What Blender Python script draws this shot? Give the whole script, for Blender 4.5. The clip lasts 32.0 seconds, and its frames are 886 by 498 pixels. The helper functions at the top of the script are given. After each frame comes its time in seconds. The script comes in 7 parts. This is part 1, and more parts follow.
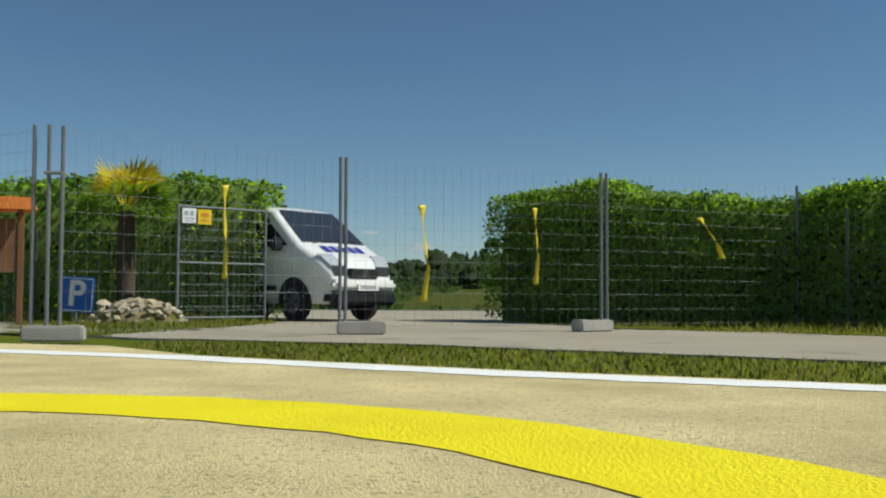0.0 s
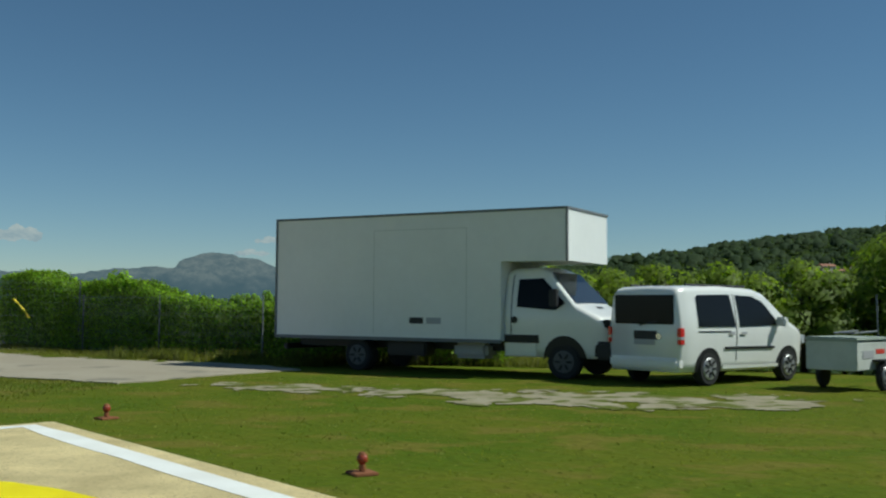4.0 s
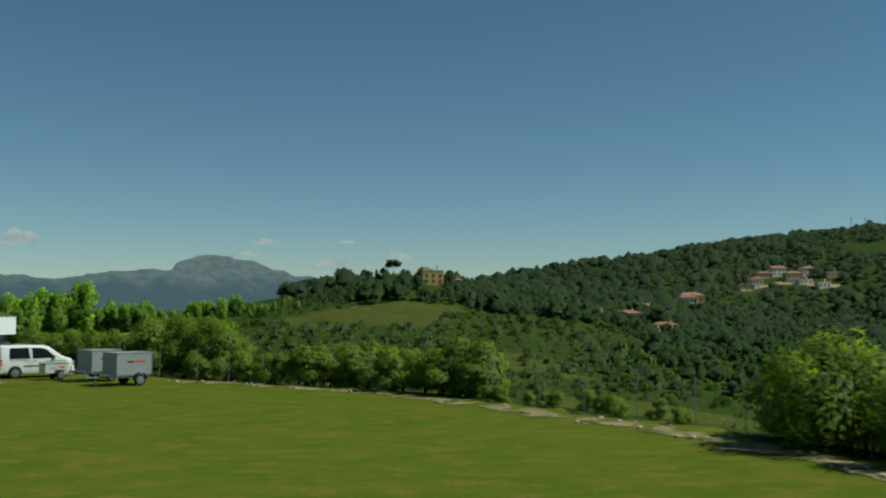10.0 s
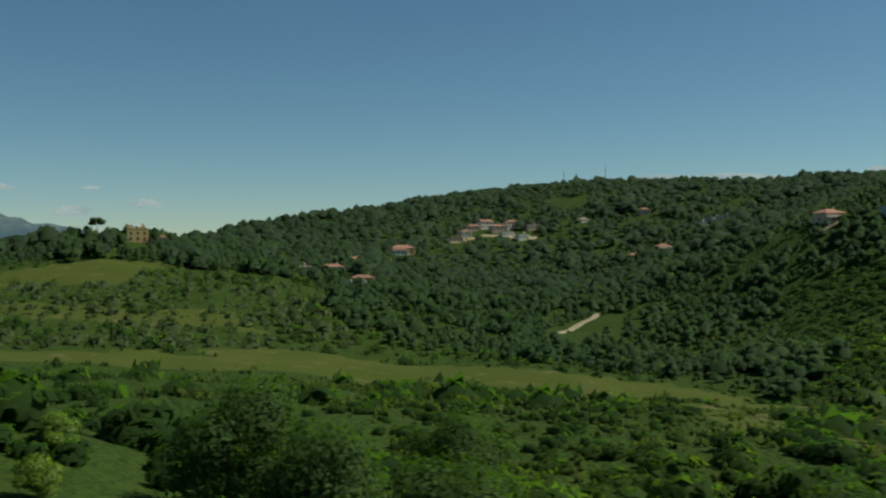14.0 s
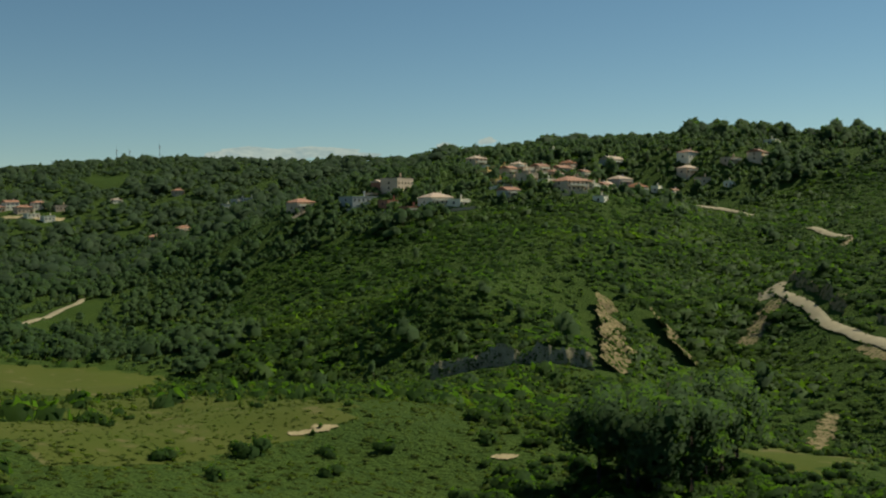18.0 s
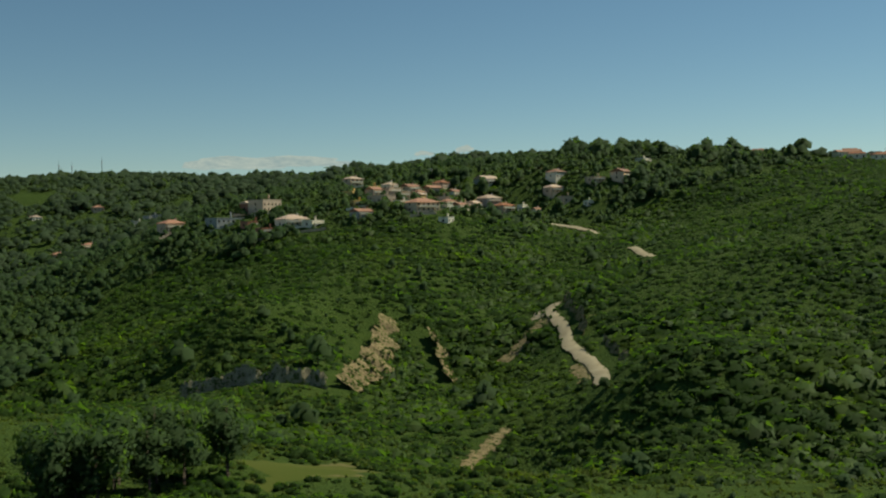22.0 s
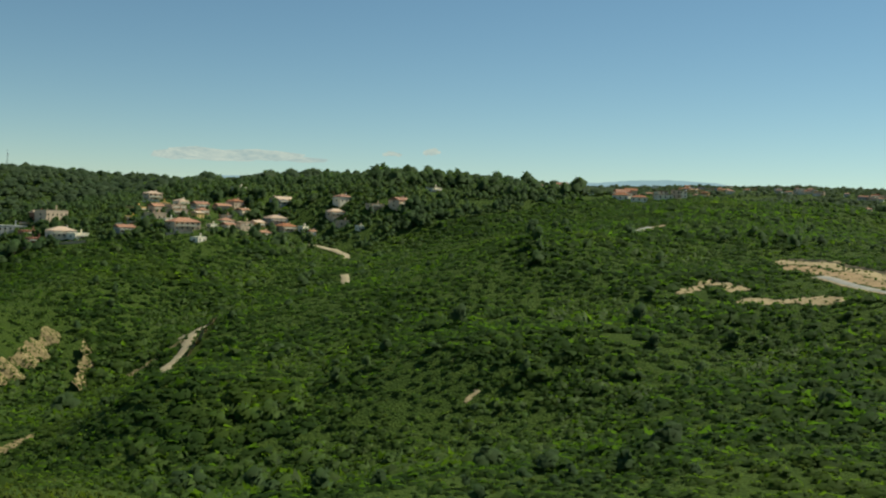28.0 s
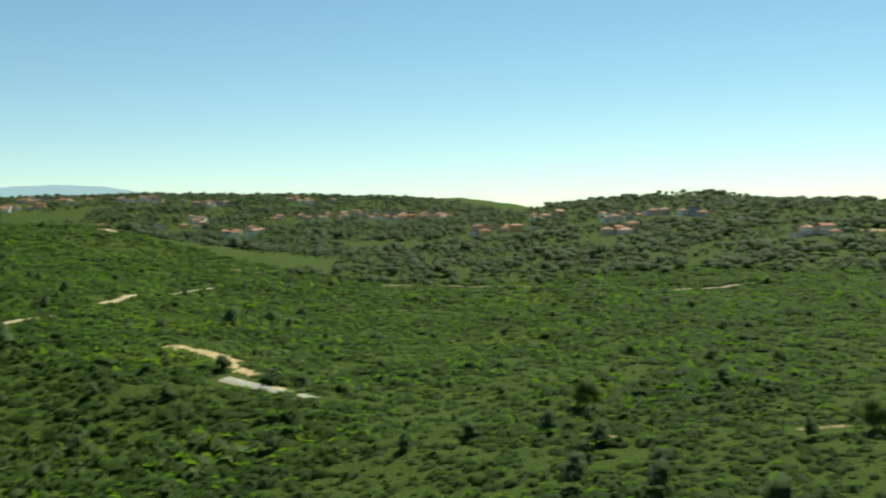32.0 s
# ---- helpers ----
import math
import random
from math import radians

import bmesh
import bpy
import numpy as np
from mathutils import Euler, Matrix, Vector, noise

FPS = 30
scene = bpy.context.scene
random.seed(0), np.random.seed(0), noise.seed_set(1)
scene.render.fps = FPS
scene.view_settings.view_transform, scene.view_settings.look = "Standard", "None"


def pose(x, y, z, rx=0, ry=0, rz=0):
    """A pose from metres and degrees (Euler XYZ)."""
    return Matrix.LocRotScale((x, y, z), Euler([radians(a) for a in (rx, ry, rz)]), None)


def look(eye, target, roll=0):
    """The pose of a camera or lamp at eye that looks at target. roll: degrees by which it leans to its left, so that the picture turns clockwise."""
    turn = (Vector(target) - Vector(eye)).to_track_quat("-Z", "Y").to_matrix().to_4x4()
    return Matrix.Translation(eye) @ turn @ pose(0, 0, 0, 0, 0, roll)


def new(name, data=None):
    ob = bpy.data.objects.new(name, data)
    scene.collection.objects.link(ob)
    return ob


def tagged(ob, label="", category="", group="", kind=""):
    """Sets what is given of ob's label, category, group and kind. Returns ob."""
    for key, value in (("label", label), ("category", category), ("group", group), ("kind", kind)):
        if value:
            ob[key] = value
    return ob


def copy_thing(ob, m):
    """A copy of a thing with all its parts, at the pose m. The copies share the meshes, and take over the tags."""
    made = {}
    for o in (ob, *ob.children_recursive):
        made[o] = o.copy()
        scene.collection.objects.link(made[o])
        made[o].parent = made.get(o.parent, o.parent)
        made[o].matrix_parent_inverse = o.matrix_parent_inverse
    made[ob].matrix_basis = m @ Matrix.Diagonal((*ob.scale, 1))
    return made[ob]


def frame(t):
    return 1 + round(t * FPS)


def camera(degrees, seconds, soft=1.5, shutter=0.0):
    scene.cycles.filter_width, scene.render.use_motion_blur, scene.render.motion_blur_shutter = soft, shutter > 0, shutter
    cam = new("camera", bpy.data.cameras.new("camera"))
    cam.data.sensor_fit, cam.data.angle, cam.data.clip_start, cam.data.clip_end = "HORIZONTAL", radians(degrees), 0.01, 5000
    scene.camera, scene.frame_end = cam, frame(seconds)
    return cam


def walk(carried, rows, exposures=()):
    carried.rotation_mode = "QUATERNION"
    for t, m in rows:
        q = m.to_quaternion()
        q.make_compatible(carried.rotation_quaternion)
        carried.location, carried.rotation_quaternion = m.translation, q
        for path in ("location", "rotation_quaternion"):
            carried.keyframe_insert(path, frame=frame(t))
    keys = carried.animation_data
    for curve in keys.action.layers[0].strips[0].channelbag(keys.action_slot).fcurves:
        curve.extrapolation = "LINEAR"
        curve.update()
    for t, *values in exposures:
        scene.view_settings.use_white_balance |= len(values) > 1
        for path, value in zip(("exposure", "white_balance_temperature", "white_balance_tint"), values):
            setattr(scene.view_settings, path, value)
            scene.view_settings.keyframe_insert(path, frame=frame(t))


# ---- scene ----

cam = camera(48.0, 32.0, soft=2.15, shutter=0.25)
PATH = [  # seconds, eye, turn to the left, tilt up, lean to the left
    (0, 0.00, -0.00, 0.45, 0.79, 2.80, 0.21),
    (0.5, 0.00, -0.01, 0.45, 0.67, 2.90, 0.19),
    (1, 0.06, -0.07, 0.49, 0.55, 2.86, 0.12),
    (1.5, 0.40, -0.56, 0.83, 0.45, 2.67, 0.01),
    (2, 0.92, -0.86, 1.18, 0.39, 3.01, 0.17),
    (2.5, 3.35, -2.73, 1.39, 0.29, 2.95, 0.14),
    (3, 7.36, -5.37, 1.30, 0.19, 3.12, -0.01),
    (3.3, 11.43, -11.20, 1.35, 0.06, 3.24, 0.24),
    (3.6, 14.24, -13.80, 1.40, -0.06, 3.31, 0.40),
    (4, 15.54, -15.00, 1.43, -0.08, 3.27, 0.39),
    (4.5, 17.32, -17.00, 1.47, -0.04, 3.22, 0.42),
    (6.5, 25.94, -28.75, 1.84, -0.06, 3.24, 0.30),
    (7, 28.11, -31.11, 2.16, -0.06, 3.21, 0.18),
    (7.5, 30.50, -33.95, 2.51, -0.05, 3.24, 0.06),
    (8, 32.92, -36.91, 2.84, -0.04, 3.25, -0.02),
    (8.5, 35.68, -40.35, 3.15, -0.02, 3.25, 0.00),
    (9, 38.23, -43.59, 3.43, -0.04, 3.25, 0.01),
    (9.5, 41.07, -47.51, 3.76, -0.04, 3.25, 0.03),
    (10, 43.75, -51.37, 4.01, -0.05, 3.25, 0.02),
    (10.5, 46.85, -55.87, 4.38, -0.04, 3.25, 0.03),
    (11, 49.56, -59.46, 4.73, -0.08, 3.26, 0.01),
    (11.5, 52.68, -63.47, 5.17, -0.10, 3.26, -0.01),
    (12, 55.56, -67.05, 5.64, -0.22, 3.17, 0.02),
    (12.5, 59.49, -73.00, 6.35, -0.83, 2.85, -0.09),
    (13, 64.74, -78.71, 6.93, -4.36, 1.93, -0.20),
    (13.5, 69.42, -84.19, 8.00, -8.72, 0.99, -0.28),
    (14, 72.23, -90.29, 9.29, -13.69, 0.08, -0.39),
    (14.5, 75.20, -97.97, 10.59, -18.32, -0.79, -0.35),
    (15, 78.84, -107.12, 11.84, -23.65, -1.57, -0.33),
    (15.5, 82.79, -116.34, 13.05, -29.24, -1.99, -0.18),
    (17.5, 105.74, -147.63, 17.61, -36.25, -1.99, -0.67),
    (18, 112.43, -155.61, 18.57, -36.19, -1.93, -0.75),
    (18.5, 118.73, -163.27, 19.27, -36.14, -1.88, -0.85),
    (19, 125.02, -171.56, 20.09, -36.16, -1.83, -0.92),
    (19.5, 130.94, -179.37, 20.62, -36.18, -1.75, -0.93),
    (20, 137.12, -188.23, 21.38, -36.23, -1.70, -0.98),
    (20.5, 143.13, -196.91, 22.14, -36.25, -1.65, -1.00),
    (21, 149.29, -206.66, 23.26, -36.31, -1.61, -1.05),
    (21.5, 155.17, -215.89, 24.63, -36.37, -1.64, -1.04),
    (22, 162.30, -226.31, 25.67, -36.38, -1.60, -1.06),
    (22.5, 169.07, -235.93, 26.72, -36.38, -1.62, -1.08),
    (23, 175.87, -246.88, 27.94, -36.43, -1.62, -1.15),
    (23.5, 182.31, -257.44, 29.17, -36.46, -1.62, -1.14),
    (24, 189.65, -268.84, 30.54, -36.48, -1.63, -1.20),
    (24.5, 196.28, -279.84, 31.90, -36.51, -1.66, -1.19),
    (25, 203.95, -291.87, 33.41, -36.51, -1.70, -1.21),
    (25.5, 211.35, -302.79, 34.81, -36.54, -1.72, -0.39),
    (27.5, 245.30, -349.24, 42.25, -36.61, -1.70, 1.93),
    (28, 254.04, -360.48, 44.29, -36.58, -1.71, 2.02),
    (28.5, 263.30, -371.86, 46.29, -39.68, -1.87, 2.22),
    (29, 272.48, -382.44, 48.35, -41.77, -2.07, 2.24),
    (29.5, 281.56, -395.10, 50.91, -41.82, -2.12, 2.34),
    (30, 290.30, -408.00, 53.20, -41.85, -2.14, 2.41),
    (30.5, 299.95, -422.70, 56.15, -41.82, -2.18, 2.42),
    (31, 309.60, -437.40, 59.10, -41.75, -2.26, 2.40),
    (31.2, 313.70, -442.12, 59.62, -44.15, -2.20, 2.30),
    (31.5, 319.85, -449.20, 60.40, -53.75, -2.11, 1.20),
    (31.8, 326.00, -456.28, 61.18, -64.55, -1.70, -0.30),
    (32, 330.10, -461.00, 61.70, -68.75, -1.50, -1.00),
]
EXPOSURES = [(0, -0.12, 6250, 2), (2.5, -0.18, 6100, -3), (4, -0.26, 6050, -4), (7, -0.28, 6700, -9), (9, -0.28, 6450, -9), (13, -0.28, 6150, -9), (15, -0.2, 6600, -8), (20, -0.12, 7000, -6), (25, -0.12, 7000, -6), (27.5, 0.1, 7000, -6), (28.5, 0.46, 7050, -6), (29, 0.78, 7250, -8), (31, 0.76, 7250, -8), (32, 0.66, 7250, -9)]
walk(cam, [(t, pose(x, y, z, 90 + tilt, 0, turn) @ pose(0, 0, 0, 0, 0, lean)) for t, x, y, z, turn, tilt, lean in PATH], EXPOSURES)

# ---- sky and sun ----
SUN_EL, SUN_AZ = 50.0, 94.0   # degrees above the horizon, degrees from +y towards +x
world = bpy.data.worlds.new("sky")
scene.world = world
world.use_nodes = True
wn = world.node_tree.nodes
sky = wn.new("ShaderNodeTexSky")
sky.sky_type, sky.sun_disc = "NISHITA", False
sky.sun_elevation, sky.sun_rotation = radians(SUN_EL), radians(SUN_AZ)
sky.altitude, sky.air_density, sky.dust_density, sky.ozone_density = 1500, 1.0, 0.05, 3.0
clear = wn.new("ShaderNodeHueSaturation")
clear.inputs["Saturation"].default_value, clear.inputs["Hue"].default_value = 1.05, 0.496
world.node_tree.links.new(sky.outputs[0], clear.inputs["Color"])
world.node_tree.links.new(clear.outputs[0], wn["Background"].inputs[0])
wn["Background"].inputs[1].default_value = 0.076
sun = new("sun", bpy.data.lights.new("sun", "SUN"))
sun.data.energy, sun.data.angle, sun.data.color = 4.7, radians(0.53), (1.0, 0.95, 0.86)
sdir = Vector((math.sin(radians(SUN_AZ)) * math.cos(radians(SUN_EL)), math.cos(radians(SUN_AZ)) * math.cos(radians(SUN_EL)), math.sin(radians(SUN_EL))))
sun.matrix_world = look(sdir * 50, (0, 0, 0))
# ---- materials ----
def material(name, colour, rough=0.7, metal=0.0, second=None, scale=3.0, fine=25.0, bump=0.0, island=0.0, objrand=0.0, spec=0.4, coat=0.0, third=None, third_at=0.62, third_scale=None, dist=0.02, stretch=None):
    """Base colour varied at two scales between colour and second, with a third tint in patches, fine bump, and per-piece variation."""
    m = bpy.data.materials.new(name)
    m.use_nodes = True
    nt = m.node_tree
    b = nt.nodes["Principled BSDF"]
    b.inputs["Roughness"].default_value, b.inputs["Metallic"].default_value = rough, metal
    b.inputs["Specular IOR Level"].default_value, b.inputs["Coat Weight"].default_value = spec, coat
    link = nt.links.new
    geo = nt.nodes.new("ShaderNodeNewGeometry")

    def noisy(sc, det=4.0):
        n = nt.nodes.new("ShaderNodeTexNoise")
        n.inputs["Scale"].default_value, n.inputs["Detail"].default_value = sc, det
        if stretch:
            mp = nt.nodes.new("ShaderNodeMapping")
            mp.inputs["Scale"].default_value, mp.inputs["Rotation"].default_value = stretch, (0, 0, 0.6)
            link(geo.outputs["Position"], mp.inputs["Vector"])
            link(mp.outputs[0], n.inputs["Vector"])
        else:
            link(geo.outputs["Position"], n.inputs["Vector"])
        return n

    def mix(fac, a, c, mode="MIX"):
        n = nt.nodes.new("ShaderNodeMix")
        n.data_type, n.blend_type = "RGBA", mode
        for socket, v in ((n.inputs[0], fac), (n.inputs[6], a), (n.inputs[7], c)):
            if isinstance(v, bpy.types.NodeSocket):
                link(v, socket)
            elif isinstance(v, tuple):
                socket.default_value = (*v, 1.0)
            else:
                socket.default_value = v
        return n.outputs[2]

    def ramp(src, lo, hi):
        n = nt.nodes.new("ShaderNodeMapRange")
        n.inputs[1].default_value, n.inputs[2].default_value = lo, hi
        link(src, n.inputs[0])
        return n.outputs[0]

    col = colour
    if second:
        big, small = noisy(scale), noisy(fine)
        col = mix(ramp(big.outputs[0], 0.35, 0.65), colour, second)
        col = mix(ramp(small.outputs[0], 0.3, 0.7), mix(0.35, col, colour), mix(0.35, col, second))
    if third:
        patch = noisy(third_scale or scale * 0.4, 6.0)
        col = mix(ramp(patch.outputs[0], third_at, third_at + 0.08), col, third)
    if island or objrand:
        if island:
            r, amount = geo.outputs["Random Per Island"], island
        else:
            info = nt.nodes.new("ShaderNodeObjectInfo")
            r, amount = info.outputs["Random"], objrand
        hsv = nt.nodes.new("ShaderNodeHueSaturation")
        hsv.inputs["Saturation"].default_value = 1.0
        mr = nt.nodes.new("ShaderNodeMapRange")
        mr.inputs[3].default_value, mr.inputs[4].default_value = 1 - amount, 1 + amount
        link(r, mr.inputs[0])
        link(mr.outputs[0], hsv.inputs["Value"])
        if isinstance(col, tuple):
            hsv.inputs["Color"].default_value = (*col, 1)
        else:
            link(col, hsv.inputs["Color"])
        col = hsv.outputs[0]
    if isinstance(col, tuple):
        b.inputs["Base Color"].default_value = (*col, 1)
    else:
        link(col, b.inputs["Base Color"])
    if bump:
        n = noisy(fine * 2, 5.0)
        bn = nt.nodes.new("ShaderNodeBump")
        bn.inputs["Strength"].default_value, bn.inputs["Distance"].default_value = bump, dist
        link(n.outputs[0], bn.inputs["Height"])
        link(bn.outputs[0], b.inputs["Normal"])
    return m


def leafy(m, share=0.48, lift=1.7):
    """Leaves let part of the light through."""
    nt = m.node_tree
    b, out = nt.nodes["Principled BSDF"], nt.nodes["Material Output"]
    tr, mx, gain = nt.nodes.new("ShaderNodeBsdfTranslucent"), nt.nodes.new("ShaderNodeMixShader"), nt.nodes.new("ShaderNodeMix")
    gain.data_type, gain.blend_type = "RGBA", "MULTIPLY"
    gain.inputs[0].default_value, gain.inputs[7].default_value = 1.0, (lift * 0.9, lift, lift * 0.35, 1)
    nt.links.new(b.inputs["Base Color"].links[0].from_socket, gain.inputs[6])
    nt.links.new(gain.outputs[2], tr.inputs[0])
    mx.inputs[0].default_value = share
    nt.links.new(b.outputs[0], mx.inputs[1])
    nt.links.new(tr.outputs[0], mx.inputs[2])
    nt.links.new(mx.outputs[0], out.inputs[0])
    return m


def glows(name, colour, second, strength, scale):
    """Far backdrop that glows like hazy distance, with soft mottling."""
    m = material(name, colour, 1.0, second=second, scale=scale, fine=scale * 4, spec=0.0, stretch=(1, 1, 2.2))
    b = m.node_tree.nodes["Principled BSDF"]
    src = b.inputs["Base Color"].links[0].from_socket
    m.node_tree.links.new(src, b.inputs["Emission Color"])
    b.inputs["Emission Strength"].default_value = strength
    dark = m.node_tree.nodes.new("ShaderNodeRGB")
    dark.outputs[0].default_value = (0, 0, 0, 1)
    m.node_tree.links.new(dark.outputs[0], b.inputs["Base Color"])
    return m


LAWN = material("mown_lawn", (0.074, 0.118, 0.008), 0.95, second=(0.128, 0.137, 0.014), scale=0.55, fine=3.5, bump=0.8, spec=0.05, third=(0.145, 0.135, 0.022), third_at=0.54, third_scale=1.1, dist=0.06, stretch=(0.8, 1.15, 1.0))
SCRUB_GROUND = material("scrub_ground", (0.038, 0.063, 0.013), 0.95, second=(0.056, 0.083, 0.016), scale=0.25, fine=0.55, bump=1.0, spec=0.05, third=(0.17, 0.14, 0.07), third_at=0.72, third_scale=0.09, dist=1.0)
FIELD = material("crop_field", (0.066, 0.084, 0.015), 0.95, second=(0.088, 0.094, 0.022), scale=0.05, fine=1.2, bump=0.6, spec=0.05, third=(0.13, 0.115, 0.045), third_at=0.6, third_scale=0.14, dist=0.2)
SOIL = material("dry_soil", (0.44, 0.34, 0.2), 0.95, second=(0.28, 0.21, 0.11), scale=0.35, fine=2.0, bump=0.6, spec=0.1, dist=0.1)
RED_SOIL = material("red_soil", (0.27, 0.12, 0.035), 0.95, second=(0.12, 0.11, 0.022), scale=0.05, fine=1.5, spec=0.1)
DIRT_ROAD = material("dirt_road", (0.4, 0.33, 0.22), 0.95, second=(0.3, 0.24, 0.15), scale=0.2, fine=3.0, bump=0.3, spec=0.1)
ASPHALT = material("asphalt", (0.3, 0.285, 0.25), 0.9, second=(0.22, 0.21, 0.19), scale=0.3, fine=20.0, bump=0.2, spec=0.2)
CONCRETE = material("road_concrete", (0.4, 0.35, 0.27), 0.9, second=(0.33, 0.285, 0.215), scale=0.5, fine=14.0, bump=0.3, spec=0.06, third=(0.25, 0.225, 0.18), third_at=0.58, third_scale=0.9)
PAD = material("pad_concrete", (0.88, 0.72, 0.38), 0.9, second=(0.5, 0.4, 0.2), scale=1.2, fine=60.0, bump=1.0, spec=0.2, third=(0.42, 0.33, 0.17), third_at=0.57, third_scale=48.0, dist=0.012)
YELLOW = material("yellow_paint", (0.95, 0.8, 0.004), 0.75, second=(0.85, 0.68, 0.004), scale=2.0, fine=38.0, bump=0.9, spec=0.3, dist=0.014)
WHITE_LINE = material("white_paint", (0.9, 0.89, 0.85), 0.8, second=(0.8, 0.78, 0.73), scale=2.0, fine=50.0, bump=0.4, spec=0.08, dist=0.008)
PINE = material("pine_needles", (0.046, 0.083, 0.032), 0.8, second=(0.074, 0.112, 0.04), scale=0.025, fine=0.6, island=0.26, spec=0.15)
SHRUB = material("shrub_leaves", (0.038, 0.075, 0.017), 0.75, second=(0.056, 0.095, 0.02), scale=0.06, fine=0.35, island=0.14, spec=0.12, third=(0.072, 0.113, 0.02), third_at=0.58, third_scale=0.014)
LEAF = material("broad_leaves", (0.13, 0.185, 0.024), 0.6, second=(0.18, 0.23, 0.034), scale=0.4, fine=3.0, island=0.4, spec=0.3)
HEDGE = material("hedge_leaves", (0.17, 0.27, 0.036), 0.6, second=(0.24, 0.34, 0.054), scale=0.6, fine=4.0, island=0.45, spec=0.3)
BARK = material("bark", (0.09, 0.065, 0.045), 0.95, second=(0.06, 0.045, 0.03), scale=3.0, fine=15.0, bump=0.5)
PLASTER = material("house_plaster", (0.6, 0.45, 0.33), 0.9, second=(0.52, 0.38, 0.27), scale=0.3, fine=3.0, objrand=0.15)
PLASTER_W = material("white_plaster", (0.8, 0.72, 0.58), 0.9, second=(0.7, 0.62, 0.49), scale=0.3, fine=3.0, objrand=0.1)
PLASTER_O = material("ochre_plaster", (0.74, 0.5, 0.2), 0.9, second=(0.66, 0.44, 0.18), scale=0.3, fine=3.0, objrand=0.1)
PLASTER_R = material("red_plaster", (0.38, 0.17, 0.11), 0.9, second=(0.31, 0.14, 0.09), scale=0.3, fine=3.0, objrand=0.1)
TILE = material("roof_tiles", (0.36, 0.17, 0.1), 0.85, second=(0.24, 0.12, 0.075), scale=0.5, fine=5.0, objrand=0.2)
DARK_GLASS = material("window_glass", (0.012, 0.014, 0.017), 0.15, spec=0.12)
WHITE_CAR = material("white_car_paint", (0.84, 0.83, 0.8), 0.25, second=(0.8, 0.79, 0.76), scale=1.0, fine=8.0, spec=0.5, coat=0.4)
BOX_WHITE = material("white_box_panel", (0.84, 0.84, 0.82), 0.45, second=(0.78, 0.78, 0.76), scale=0.8, fine=6.0, spec=0.4)
GREY_PANEL = material("grey_trailer_panel", (0.3, 0.31, 0.31), 0.5, second=(0.25, 0.26, 0.26), scale=1.0, fine=8.0)
GALV = material("galvanised_steel", (0.21, 0.22, 0.23), 0.65, 0.3, second=(0.16, 0.17, 0.18), scale=4.0, fine=40.0)
# Emission colours of mountain, range and clouds carry painted haze and daylight.
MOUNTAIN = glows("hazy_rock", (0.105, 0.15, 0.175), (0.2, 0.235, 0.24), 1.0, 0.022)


def hazy_wooded_foot(m, colour, level, soft):
    """Haze-blue glow painted over the woods below the broken cliffs of a far mountain."""
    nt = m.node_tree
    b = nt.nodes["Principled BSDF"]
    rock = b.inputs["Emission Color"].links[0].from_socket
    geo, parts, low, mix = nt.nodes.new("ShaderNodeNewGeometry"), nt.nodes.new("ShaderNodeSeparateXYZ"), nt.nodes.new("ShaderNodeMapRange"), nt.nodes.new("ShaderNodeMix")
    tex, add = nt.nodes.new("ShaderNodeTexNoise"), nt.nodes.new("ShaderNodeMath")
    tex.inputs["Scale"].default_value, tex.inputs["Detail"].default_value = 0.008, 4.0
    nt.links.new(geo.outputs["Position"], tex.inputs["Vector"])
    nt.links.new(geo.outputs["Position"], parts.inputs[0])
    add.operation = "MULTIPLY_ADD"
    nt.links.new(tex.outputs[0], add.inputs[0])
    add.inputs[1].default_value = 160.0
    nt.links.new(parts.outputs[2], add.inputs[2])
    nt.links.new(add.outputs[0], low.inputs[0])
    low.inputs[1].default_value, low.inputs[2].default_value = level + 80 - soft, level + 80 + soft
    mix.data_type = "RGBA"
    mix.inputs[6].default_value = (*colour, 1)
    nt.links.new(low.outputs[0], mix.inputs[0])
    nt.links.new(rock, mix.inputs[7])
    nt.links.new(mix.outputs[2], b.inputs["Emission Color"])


hazy_wooded_foot(MOUNTAIN, (0.085, 0.132, 0.16), 105.0, 28.0)
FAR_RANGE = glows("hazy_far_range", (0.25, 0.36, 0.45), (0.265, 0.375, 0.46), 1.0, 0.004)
CLOUD = glows("cloud", (0.5, 0.54, 0.54), (0.33, 0.41, 0.46), 1.0, 0.012)
BLACK = material("black_plastic", (0.02, 0.02, 0.022), 0.5)
TYRE = material("tyre_rubber", (0.025, 0.025, 0.026), 0.85)
RIM = material("wheel_rim", (0.45, 0.45, 0.46), 0.4, 0.6)
# Dark rim colour; on the lorry it stands in for shade at the wheels.
RIM_DARK = material("dark_wheel_rim", (0.12, 0.12, 0.12), 0.7, 0.2)
GRASS = material("grass_blades", (0.15, 0.17, 0.03), 0.7, second=(0.27, 0.25, 0.08), scale=1.0, fine=6.0, island=0.3, spec=0.2)
TWIGS = material("leafy_twigs", (0.13, 0.2, 0.04), 0.95, second=(0.17, 0.23, 0.055), scale=3.0, fine=20.0, spec=0.05)
WEED = material("grey_weeds", (0.14, 0.17, 0.07), 0.8, second=(0.2, 0.2, 0.1), scale=1.0, fine=5.0, island=0.3)
BLOCK = material("concrete_block", (0.5, 0.47, 0.42), 0.95, second=(0.4, 0.37, 0.33), scale=6.0, fine=50.0, bump=0.4)
SIGN_WHITE = material("white_sign", (0.8, 0.8, 0.8), 0.4)
SIGN_GREY = material("grey_print", (0.4, 0.4, 0.42), 0.5)
